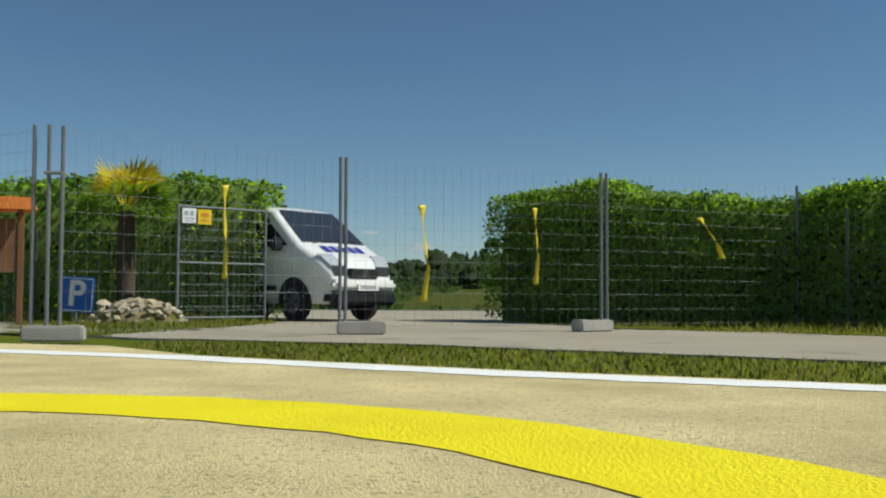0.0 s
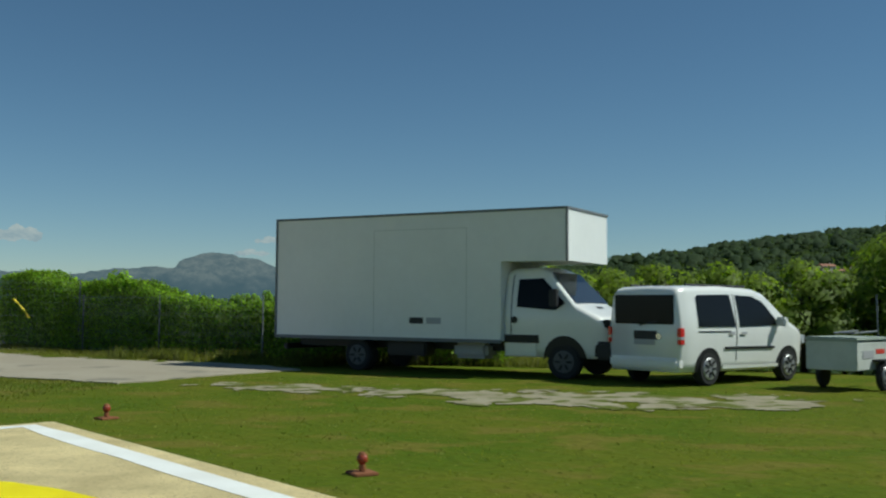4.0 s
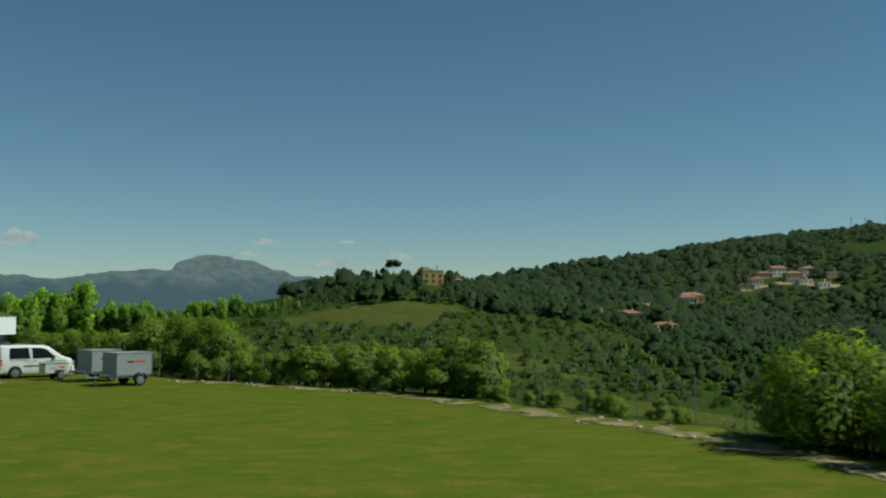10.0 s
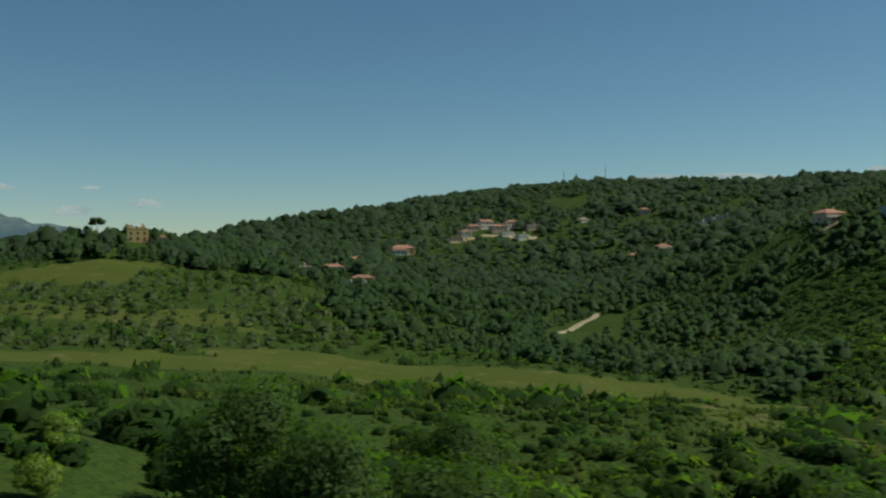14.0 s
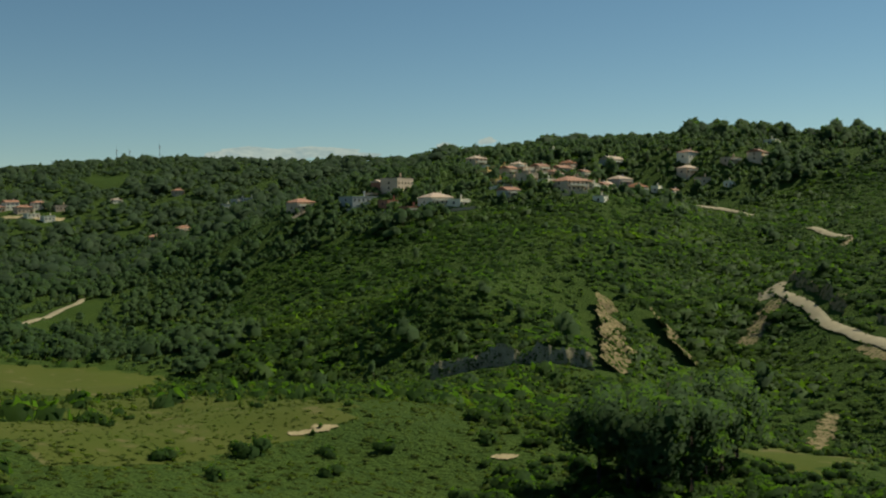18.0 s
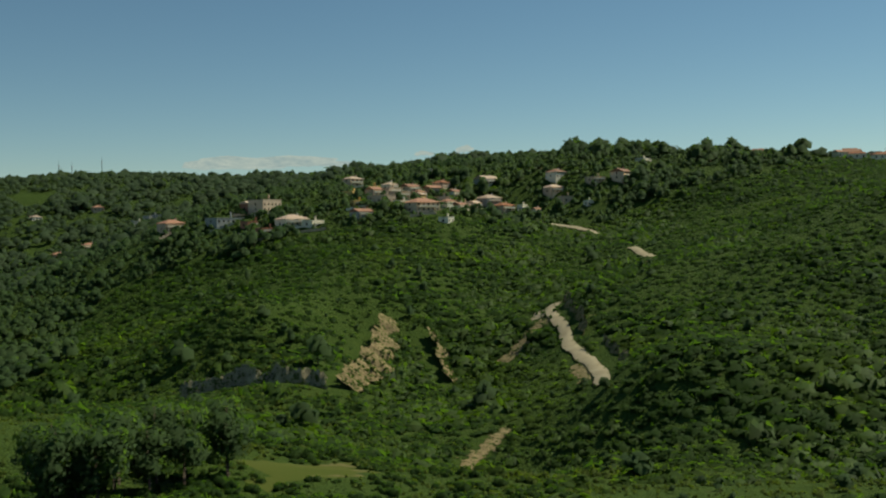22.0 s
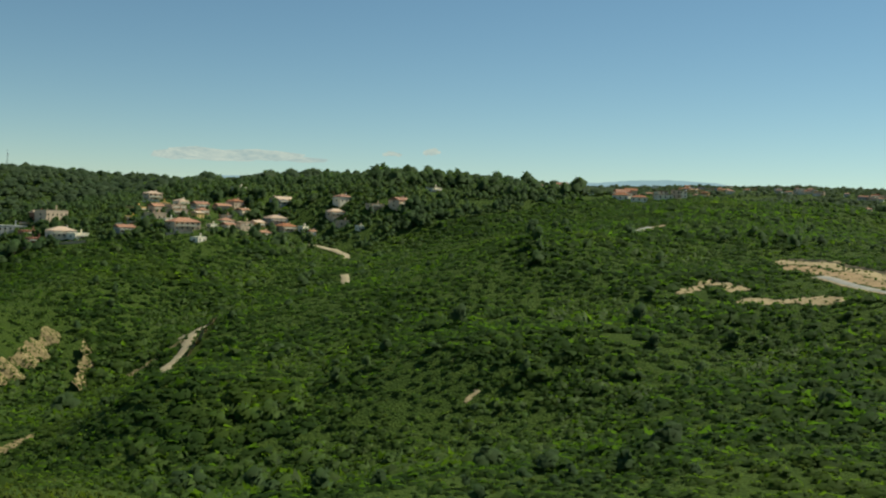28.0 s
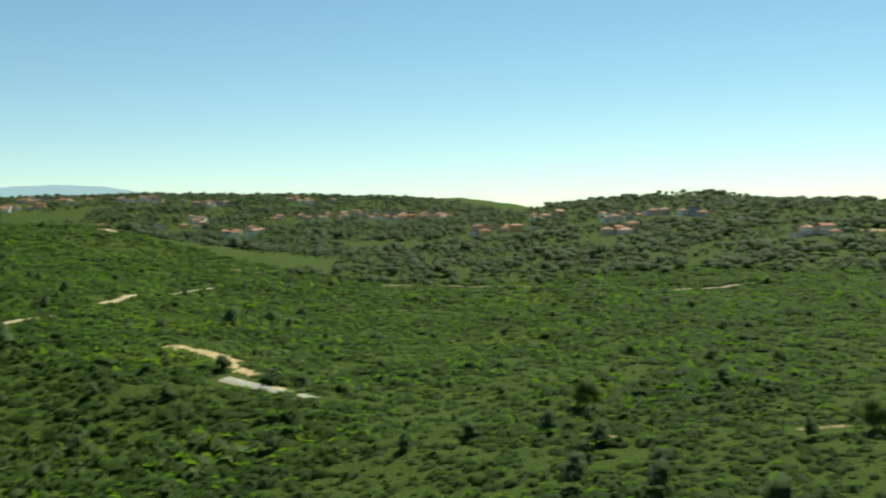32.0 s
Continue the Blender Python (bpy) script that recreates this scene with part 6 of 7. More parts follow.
def cab_part(name, bm, mat, label=""):
    ob = part(name, bm, mat, cab, label)
    return ob


cab_part("windscreen", cs.top_patch(-0.48, 0.1, -1, 1, 0.1), WINDSCREEN, "dark windscreen")
for sd in (-1, 1):
    cab_part("side_window", cs.side_patch([(-1.15, 1.42), (-1.15, 1.98), (-0.62, 2.0), (-0.1, 1.5), (-0.3, 1.36)], sd), DARK_GLASS, "dark cab window")
    cab_part("door_gap", cs.side_patch([(-1.28, 0.75), (-1.28, 2.08), (-1.265, 2.08), (-1.265, 0.75)], sd, 0.004), BLACK)
    cab_part("fuel_cap", rod((-1.2, sd * 0.985, 1.16), (-1.2, sd * 1.0, 1.16), 0.07, sides=14), BLACK, "black filler cap")
    cab_part("wing_mirror", box(-0.35, -0.2, sd * 1.12 - 0.1, sd * 1.12 + 0.1, 1.42, 1.78, 0.03), BLACK)
    cab_part("headlight", box(0.55, 0.76, sd * 0.72 - 0.14, sd * 0.72 + 0.1, 1.0, 1.18, 0.03), BLACK, "dark headlight unit")
    cab_part("side_step", cs.side_patch([(-1.4, 0.44), (-1.4, 0.68), (-0.72, 0.68), (-0.72, 0.44)], sd, 0.02), WHITE_CAR)
    cab_part("side_trim", cs.side_patch([(-1.42, 0.7), (-1.42, 0.86), (-0.66, 0.86), (-0.66, 0.7)], sd, 0.012), BLACK, "dark side trim")
    cab_part("wheel_arch", cs.side_patch([(-0.12 + math.cos(q) * 0.46, 0.36 + math.sin(q) * 0.5) for q in np.linspace(math.pi, 0, 13)] + [(0.34, 0.42), (-0.58, 0.42)], sd, 0.006), BLACK)
    wheel(truck, -0.12, BW / 2 + sd * 0.88, 0.345, 0.22, sd, 6, RIM_DARK)
    wheel(truck, -5.0, BW / 2 + sd * 0.86, 0.345, 0.36, sd, 6, RIM_DARK)
cab_part("grille", box(0.7, 0.85, -0.72, 0.72, 0.84, 1.0, 0.03), WHITE_CAR, "white slatted grille")
for k in range(3):
    cab_part("grille_slot", box(0.84, 0.858, -0.62, 0.62, 0.86 + 0.045 * k, 0.875 + 0.045 * k), BLACK)
cab_part("bumper", box(0.5, 0.92, -0.96, 0.96, 0.4, 0.76, 0.06), BLACK, "dark grey bumper")
cab_part("bonnet_scoop", cs.top_patch(0.22, 0.3, -0.2, 0.15, 0.1), BLACK)


# grey box trailers
def box_trailer(m, a, b, label):
    """Cargo trailer: x along the long side, y across, its drawbar towards -x."""
    root = thing("box_trailer", label, "trailer", m, group="box trailers")
    part("box_body", box(0, a, 0, b, 0.52, 1.62, 0.015), GREY_PANEL, root, "grey panel body")
    part("lid", box(-0.02, a + 0.02, -0.02, b + 0.02, 1.6, 1.66, 0.015), GREY_PANEL, root)
    for x, y in ((0, 0), (a, 0), (0, b), (a, b)):
        part("corner_trim", box(x - 0.02, x + 0.02, y - 0.02, y + 0.02, 0.5, 1.6), GALV, root)
    part("lettering", box(a * 0.3, a * 0.46, -0.006, 0.001, 1.16, 1.24), BLACK, root, "black lettering bar")
    part("lettering", box(a * 0.48, a * 0.8, -0.006, 0.001, 1.16, 1.26), RED_PRINT, root, "red lettering bar")
    part("frame", box(-0.05, a, 0.05, b - 0.05, 0.42, 0.52), GALV, root)
    part("drawbar", rod((0.1, b / 2, 0.45), (-1.15, b / 2, 0.45), 0.045), GALV, root)
    part("coupling", box(-1.35, -1.1, b / 2 - 0.06, b / 2 + 0.06, 0.4, 0.54, 0.02), GALV, root)
    part("jockey_leg", rod((-0.75, b / 2, 0.16), (-0.75, b / 2, 0.85), 0.028), GALV, root)
    part("jockey_wheel", rod((-0.75, b / 2 - 0.04, 0.1), (-0.75, b / 2 + 0.04, 0.1), 0.1, sides=16), TYRE, root)
    part("light_board", box(-0.06, -0.02, 0.15, b - 0.15, 0.44, 0.54), SIGN_WHITE, root)
    part("reflector", box(-0.075, -0.055, 0.2, 0.42, 0.46, 0.53), RED_LENS, root)
    for y, sd in ((-0.12, -1), (b + 0.12, 1)):
        bm = bmesh.new()
        for k in range(8):
            q0, q1 = math.pi * k / 8, math.pi * (k + 1) / 8
            add_box(bm, 0, 0.001, 0, 0.001, 0, 0.001)
            c0 = Vector((a * 0.62 + math.cos(q0) * 0.36, y, 0.3 + math.sin(q0) * 0.36))
            c1 = Vector((a * 0.62 + math.cos(q1) * 0.36, y, 0.3 + math.sin(q1) * 0.36))
            f = bm.faces.new([bm.verts.new(c0 + Vector((0, -0.1, 0))), bm.verts.new(c1 + Vector((0, -0.1, 0))), bm.verts.new(c1 + Vector((0, 0.1, 0))), bm.verts.new(c0 + Vector((0, 0.1, 0)))])
        part("mudguard", bm, BLACK, root)
        wheel(root, a * 0.62, y, 0.29, 0.16, sd, 5)
    return root


box_trailer(pose(27.69, -2.0, 0, 0, 0, 45.6), 1.92, 1.4, "grey box trailer with red lettering and a drawbar")
box_trailer(pose(25.46, 0.85, 0, 0, 0, 48), 1.7, 1.5, "grey box trailer parked beside the other")
lo = thing("flat_trailer", "small white open trailer with a grey cover", "trailer", pose(22.6, 1.95, 0, 0, 0, 42) @ Matrix.Diagonal((0.84, 0.88, 1.04, 1)))
part("tub", box(0, 1.5, 0, 1.05, 0.35, 0.84, 0.02), WHITE_SHEET, lo, "white sheet metal tub")
part("cover", box(-0.03, 1.53, -0.03, 1.08, 0.83, 0.9, 0.03), PALE_COVER, lo, "grey-green cover sheet")
part("marking", box(0.25, 0.75, -0.008, 0.001, 0.55, 0.68), SIGN_GREY, lo, "grey marking bar")
part("marking", box(0.85, 1.25, -0.008, 0.001, 0.62, 0.7), RED_PRINT, lo, "red marking bar")
part("ladder_rack", add_rod(add_rod(rod((0.1, 0.1, 0.97), (1.5, 0.25, 0.99), 0.015), (0.1, 0.5, 0.97), (1.5, 0.65, 0.99), 0.015), (0.4, 0.1, 0.97), (0.4, 0.55, 0.97), 0.012), GALV, lo)
part("drawbar", rod((1.4, 0.52, 0.4), (2.3, 0.52, 0.42), 0.035), GALV, lo)
for y, sd in ((-0.1, -1), (1.15, 1)):
    wheel(lo, 0.95, y, 0.25, 0.13, sd, 5)
    part("mudguard", box(0.64, 1.26, y - 0.09, y + 0.09, 0.5, 0.53, 0.01), BLACK, lo)


# ---- houses ----
def house(x, y, w, d, h, rz, wall, roof="gable", group="village houses", label="", windows=True, storeys=1, simple=False, sink=1.5, roof_mat=None, cut=0.0, balcony=False):
    z = float(ground_z(x, y)) - cut
    root = thing("house", label, "house", pose(x, y, z, 0, 0, rz), group=group)
    part("masonry", box(-w / 2, w / 2, -d / 2, d / 2, -sink - 3, h), wall, root)
    rm = roof_mat or TILE
    bm = bmesh.new()
    o = 0.45
    if roof == "flat":
        add_box(bm, -w / 2 - 0.15, w / 2 + 0.15, -d / 2 - 0.15, d / 2 + 0.15, h - 0.05, h + 0.35)
        rm = wall if not roof_mat else rm
    else:
        hip = 0.55 if roof == "hip" else 0.0
        rise = 0.2 * d + 0.3
        low = [(-w / 2 - o, -d / 2 - o), (w / 2 + o, -d / 2 - o), (w / 2 + o, d / 2 + o), (-w / 2 - o, d / 2 + o)]
        v = [bm.verts.new((a, b, h - 0.1)) for a, b in low] + [bm.verts.new((a, b, h + 0.08)) for a, b in low]
        r0, r1 = bm.verts.new((-w / 2 - o + hip * d, 0, h + rise)), bm.verts.new((w / 2 + o - hip * d, 0, h + rise))
        for f in ((v[4], v[5], r1, r0), (v[6], v[7], r0, r1), (v[5], v[6], r1), (v[7], v[4], r0), (v[0], v[1], v[5], v[4]), (v[1], v[2], v[6], v[5]), (v[2], v[3], v[7], v[6]), (v[3], v[0], v[4], v[7]), (v[3], v[2], v[1], v[0])):
            bm.faces.new(f)
        bmesh.ops.recalc_face_normals(bm, faces=bm.faces)
    top = part("roof", bm, rm, root, "orange clay tile roof" if rm is TILE else "")
    if not simple:
        part("chimney", box(w * 0.2, w * 0.2 + 0.7, -0.35, 0.35, h, h + 0.2 * d + 1.2), wall, top)
    if balcony:
        slab_ = part("balcony", box(-w * 0.46, w * 0.3, -d / 2 - 1.7, -d / 2 + 0.02, h * 0.52, h * 0.52 + 0.2), PLASTER_W, root)
        part("parapet", box(-w * 0.46, w * 0.3, -d / 2 - 1.7, -d / 2 - 1.55, h * 0.52 + 0.2, h * 0.52 + 0.95), PLASTER_W, slab_)
        for a in (-w * 0.44, w * 0.26):
            part("pillar", box(a - 0.12, a + 0.12, -d / 2 - 1.68, -d / 2 - 1.44, -sink - 3, h * 0.52), PLASTER_W, slab_)
    if windows:
        n = max(2, int(w / 3.2))
        for s in range(storeys):
            zz = 0.9 + s * 2.9
            if zz + 1.3 > h:
                break
            for k in range(n):
                a = -w / 2 + w * (k + 0.5) / n
                for side in ((-1,) if simple else (-1, 1)):
                    wd = part("window", box(a - 0.55, a + 0.55, side * d / 2 - 0.06, side * d / 2 + 0.06, zz, zz + 1.35), DARK_GLASS, root)
                    if not simple:
                        part("sill", box(a - 0.65, a + 0.65, side * d / 2 - 0.12, side * d / 2 + 0.12, zz - 0.12, zz), PLASTER_W, wd)
            if not simple:
                for side in (-1, 1):
                    part("window", box(side * w / 2 - 0.06, side * w / 2 + 0.06, -0.55, 0.55, zz, zz + 1.35), DARK_GLASS, root)
        if not simple:
            part("door", box(w * 0.32 - 0.5, w * 0.32 + 0.5, -d / 2 - 0.07, -d / 2 + 0.05, 0, 2.1), WOOD, root)
    return root


VILLAGE_WEST = [  # west end: east, north, width, depth, height, turn, wall, roof, storeys
    (469, 648, 7.7, 6.1, 6, -34, "W", "flat", 1), (487, 659, 11.4, 8.6, 5, -16, "G", "flat", 1), (493, 654, 12.5, 9.3, 5, -34, "G", "flat", 1), (392, 368, 12, 9, 6, -27, "P", "hip", 2),
    (416, 342, 17.7, 11, 3.5, -27, "G", "flat", 1), (443, 342, 15.3, 11, 9, -12, "P", "flat", 2), (437, 352, 7.7, 6.2, 6, -18, "R", "gable", 2), (423, 319, 9.9, 7.4, 3, -32, "R", "flat", 1),
    (436, 293, 14.1, 10.6, 5.5, -31, "W", "hip", 1), (443, 281, 9.5, 7.2, 3, -12, "W", "flat", 1), (421, 296, 8.9, 6.7, 3.5, -34, "R", "flat", 1),
]
VILLAGE_MIDDLE = [  # the middle: east, north, width, depth, height, turn, wall, roof, storeys
    (521, 364, 10.3, 7.7, 7, -30, "P", "hip", 2), (468, 268, 9.6, 7.2, 4.5, -23, "G", "gable", 1), (495, 295, 6.8, 5.5, 4, -32, "P", "flat", 1), (480, 292, 6.0, 4.8, 3.5, -35, "O", "flat", 1),
    (520, 316, 10.8, 8.1, 5, -19, "P", "flat", 2), (497, 269, 7.3, 5.8, 4, -30, "W", "flat", 1), (542, 325, 9.7, 7.2, 4, -21, "P", "gable", 1), (501, 254, 16.3, 11, 7, -26, "P", "hip", 2),
    (572, 330, 10.0, 7.5, 5.5, -15, "P", "hip", 2), (592, 368, 9.0, 6.7, 3, -19, "W", "flat", 1), (522, 257, 5, 4, 4, -17, "W", "flat", 1),
]
VILLAGE_EAST = [  # east end: east, north, width, depth, height, turn, wall, roof, storeys
    (502, 231, 6.9, 5.6, 2.5, -13, "W", "flat", 1), (608, 325, 13.5, 10.1, 5, -27, "G", "gable", 1), (591, 302, 12.9, 9.7, 5, -32, "G", "hip", 1), (593, 289, 12.0, 9.0, 5, -30, "P", "hip", 1),
    (603, 281, 5.3, 4.2, 5, -20, "W", "flat", 1), (602, 266, 4.1, 4, 6, -33, "W", "gable", 1), (638, 285, 11, 8, 5.5, -21, "W", "hip", 2), (626, 275, 10.0, 7.5, 5, -33, "P", "hip", 1),
    (624, 261, 7.5, 6.0, 5, -35, "P", "flat", 1), (650, 259, 10.0, 7.5, 3.5, -33, "P", "flat", 1), (666, 250, 13, 9, 7, -17, "P", "gable", 2),
]
VILLAGE_EDGE = [  # outlying: east, north, width, depth, height, turn, wall, roof, storeys
    (714, 274, 9.2, 6.9, 4, -17, "W", "flat", 1), (628, 244, 4, 4, 3.5, -31, "W", "flat", 1), (526, 291, 6.3, 5.0, 5, -13, "O", "gable", 2), (552, 303, 7, 5, 5, -35, "P", "flat", 2),
    (388, 603, 8, 7, 5, -31, "P", "hip", 1), (416, 600, 12, 7, 4, -27, "P", "flat", 1), (411, 762, 9, 7, 4, -20, "W", "hip", 1), (535, 305, 7, 6, 4.5, -16, "P", "hip", 1),
    (510, 278, 7, 6, 4, -29, "P", "flat", 1),
]
VILLAGE = VILLAGE_WEST + VILLAGE_MIDDLE + VILLAGE_EAST + VILLAGE_EDGE
WALLS = {"W": PLASTER_W, "P": PLASTER, "O": PLASTER_O, "R": PLASTER_R, "G": PLASTER_G}
TELL = {"W": "white", "P": "beige", "O": "ochre", "R": "red", "G": "grey"}
rv = np.random.default_rng(31)
PLOTS = [(480, 300), (500, 262), (560, 262), (600, 300), (560, 340), (500, 330)]
while len(VILLAGE) < 56:
    x, y = rv.uniform(470, 610), rv.uniform(258, 345)
    if in_poly(np.array([x]), np.array([y]), PLOTS)[0] and all(math.hypot(x - o[0], y - o[1]) > 13 for o in VILLAGE):
        VILLAGE.append((x, y, rv.uniform(7, 11), rv.uniform(6, 8), rv.uniform(3.8, 6), rv.uniform(-35, -12), "WPPO"[rv.integers(0, 4)], ("hip", "gable", "flat")[rv.integers(0, 3)], 1))
for x, y, w, d, h, rz, wall, roof, st in VILLAGE:
    w, d, h = w * 1.15, d * 1.1, max(3.4, h * 0.8)
    HOUSE_SPOTS.append((x, y, max(w, d)))
    house(x, y, w, d, h, rz + 30 + (x * 7) % 12, WALLS[wall], roof, label=f"{TELL[wall]} plastered village house with a {'flat roof' if roof == 'flat' else 'tiled roof'}", storeys=st, roof_mat=None if roof == "flat" else (TILE, PALE_TILE, RUST, TILE)[int(x + y) % 4], cut=1.4, balcony=int(x * 3 + y) % 3 > 0)
NORTH = [(312, 779, 12, 8, 5, 10, "P", "hip", 1), (325, 784, 11, 9, 8, 10, "W", "gable", 2), (331, 764, 13, 9, 6, 10, "P", "hip", 2), (333, 745, 10, 8, 4, 10, "W", "flat", 1), (343, 732, 9, 8, 5, 10, "W", "flat", 1), (286, 745, 12, 8, 4, 5, "P", "flat", 1), (361, 758, 12, 9, 5, 10, "P", "flat", 1), (345, 770, 10, 8, 7, 10, "W", "hip", 2), (229, 692, 17, 10, 6, 5, "O", "hip", 2), (165, 492, 13, 8, 3.5, 0, "O", "hip", 1), (156, 565, 12, 7, 4, 0, "P", "flat", 1), (176, 594, 10, 7, 5, 0, "W", "hip", 1), (168, 578, 9, 7, 4, 0, "W", "flat", 1), (414, 606, 10, 8, 5, 0, "W", "hip", 1), (467, 752, 9, 8, 5, 0, "P", "hip", 1), (300, 762, 9, 8, 5, 5, "W", "hip", 1), (129, 498, 11, 8, 3.5, 10, "P", "flat", 1), (151, 527, 14, 8, 4, 5, "W", "hip", 1), (225, 684, 12, 8, 5, 5, "W", "hip", 1), (157, 464, 9, 7, 3.2, 10, "W", "flat", 1)]
for x, y, w, d, h, rz, wall, roof, st in NORTH:
    w, h = w * 1.1, max(2.8, h * 0.78)
    HOUSE_SPOTS.append((x, y, max(w, d)))
    house(x, y, w, d, h, rz, WALLS[wall], roof, "hillside houses", f"{TELL[wall]} hillside house among pines with a {'flat roof' if roof == 'flat' else 'tiled roof'}", storeys=st)
# the big house on the hill
HOUSE_SPOTS.append((38, 480, 16))
villa = house(38.5, 480, 11, 9, 7.0, 8, PLASTER_O, "flat", "hillside houses", "tall ochre villa on the wooded hilltop", storeys=3)
part("turret", box(-5.4, -2.6, -4.4, -1.6, 6.8, 9.0), PLASTER_O, villa)
house(50, 476, 8, 7, 5, 5, PLASTER, "hip", "hillside houses", "low beige wing beside the hilltop villa")
# far villages along the eastern ridge
r = np.random.default_rng(77)
FAR_CLUSTERS = [  # east, north, spread east, spread north, houses
    (1617, 735, 70, 55, 24), (1490, 690, 60, 60, 16), (1673, 600, 50, 55, 14), (1665, 460, 55, 40, 14), (1780, 360, 60, 55, 10), (844, 262, 35, 35, 7),
    (835, 160, 30, 45, 11), (1338, 430, 60, 35, 10), (1440, 330, 50, 40, 8), (1350, 186, 25, 25, 8), (1594, 225, 45, 35, 14), (1628, 140, 45, 45, 24),
    (1646, 60, 40, 40, 14), (1310, -142, 32, 28, 12), (1390, -174, 30, 25, 4), (1315, -270, 30, 32, 12), (1195, -297, 20, 18, 6), (1289, -339, 25, 20, 4), (1112, -460, 22, 18, 5),
]
for cx, cy, sx, sy, count in FAR_CLUSTERS:
    placed = tries = 0
    while placed < 0.92 * count and tries < 400:
        tries += 1
        x, y = cx + r.normal(0, sx * 0.55), cy + r.normal(0, sy * 0.55)
        if any(math.hypot(x - a, y - b) < 9 for a, b, _ in HOUSE_SPOTS):
            continue
        k = "WWWPOPGW"[r.integers(0, 8)]
        w, d = r.uniform(6.5, 13), r.uniform(6, 9)
        HOUSE_SPOTS.append((x, y, 9))
        house(x, y, w, d, r.uniform(3.2, 6.4), r.uniform(-75, -15), WALLS[k], r.choice(["hip", "gable", "flat"], p=[0.3, 0.25, 0.45]), "far ridge houses", f"far {TELL[k]} house on the ridge among trees", storeys=2, simple=True, roof_mat=RUST if r.uniform() < 0.5 else TILE)
        placed += 1
house(1308, 338, 44, 12, 4.5, -50, PLASTER_W, "flat", "far ridge houses", "long pale flat-roofed building among the far trees", storeys=1, simple=True)


# ---- radio masts on the ridge ----
def mast(x, y, h, label):
    z = float(ground_z(x, y))
    root = thing("radio_mast", label, "mast", pose(x, y, z), group="radio masts")
    w = 0.8
    for a, b in ((-w, -w), (w, -w), (0, w)):
        part("leg", rod((a, b, -2), (a * 0.3, b * 0.3, h), 0.14, 0.1, 5), GALV_DARK, root)
    bm = bmesh.new()
    for k in range(int(h / 2)):
        s0, s1 = 1 - 0.7 * k * 2 / h, 1 - 0.7 * (k * 2 + 2) / h
        pts0 = [(-w * s0, -w * s0, k * 2), (w * s0, -w * s0, k * 2), (0, w * s0, k * 2)]
        pts1 = [(-w * s1, -w * s1, k * 2 + 2), (w * s1, -w * s1, k * 2 + 2), (0, w * s1, k * 2 + 2)]
        for j in range(3):
            add_rod(bm, pts0[j], pts1[(j + 1) % 3], 0.06, sides=3)
    part("bracing", bm, GALV_DARK, root)
    part("antenna", rod((0, 0, h), (0, 0, h + 4), 0.12, 0.06, 5), GALV_DARK, root)
    part("dish", rod((0.4, -0.6, h * 0.86), (0.5, -0.9, h * 0.86), 1.1, sides=14), SIGN_GREY, root)


mast(561, 1161, 22, "tall lattice radio mast on the wooded ridge")
mast(545, 1165, 24, "tall lattice radio mast on the wooded ridge")
mast(598, 1150, 28, "tall slender lattice radio mast on the ridge")


# ---- retaining walls between the village plots ----
rr = np.random.default_rng(515)
for k in range(22):
    hx, hy = VILLAGE[k][0], VILLAGE[k][1]
    a = radians(rr.uniform(-40, 10))
    n, L = 5, rr.uniform(8, 20)
    bm = bmesh.new()
    for j in range(n):
        u0, u1 = (j / n - 0.5) * L, ((j + 1) / n - 0.5) * L
        x0, y0, x1, y1 = hx - 6 + math.cos(a) * u0, hy - 10 + math.sin(a) * u0, hx - 6 + math.cos(a) * u1, hy - 10 + math.sin(a) * u1
        z = float(ground_z((x0 + x1) / 2, (y0 + y1) / 2))
        q = bmesh.ops.create_cube(bm, size=1.0)["verts"]
        bmesh.ops.transform(bm, matrix=Matrix.Translation(((x0 + x1) / 2, (y0 + y1) / 2, z + 0.2)) @ Matrix.Rotation(a, 4, "Z") @ Matrix.Diagonal((L / n * 1.01, 0.4, 2.4, 1)), verts=q)
    wl = part("garden_wall", bm, (PLASTER, BLOCK, PLASTER_W)[k % 3])
    tagged(wl, "low stepped masonry garden wall below a village house", "wall", group="garden walls")
# ---- woods and scrub ----
def plants(name, shapes, p, low, high, mats, label, category, tall=(0.85, 1.2), sink=0.1):
    patches = np.clip(1.0 + 0.9 * mottled(p[:, 0], p[:, 1], 0.02, 31), 0.6, 1.5)
    sizes = rng.uniform(low, high, len(p)) * rng.choice([0.65, 0.85, 1.0, 1.0, 1.3], len(p)) * patches
    return tagged(scatter(name, shapes, p, sizes, mats, rng, tall, sink), label, category, kind="stuff")


WOOD_EDGE = [(130, 310), (200, 245), (250, 190), (285, 205), (315, 300), (345, 325), (357, 312), (382, 296), (420, 276), (454, 258), (507, 236), (560, 236), (597, 250), (612, 214), (638, 218), (661, 201), (690, 180), (760, 172)]


def wooded(x, y):
    """True north of the line where the pine woods begin."""
    return y > np.interp(x, *np.array(WOOD_EDGE, float).T) + 8 * mottled(x, y, 0.03, 12)


def from_valley(x, y):
    """Metres north-east of the line of the valley floor."""
    return (x - 95) * 0.8266 + (y + 120) * 0.5626


def hollow(x, y, w=26):
    """How far the land lies below its surroundings."""
    ring = [(w, 0), (-w, 0), (0, w), (0, -w), (0.7 * w, 0.7 * w), (-0.7 * w, 0.7 * w), (0.7 * w, -0.7 * w), (-0.7 * w, -0.7 * w)]
    return sum(ground_z(x + a, y + b) for a, b in ring) / 8 - ground_z(x, y)


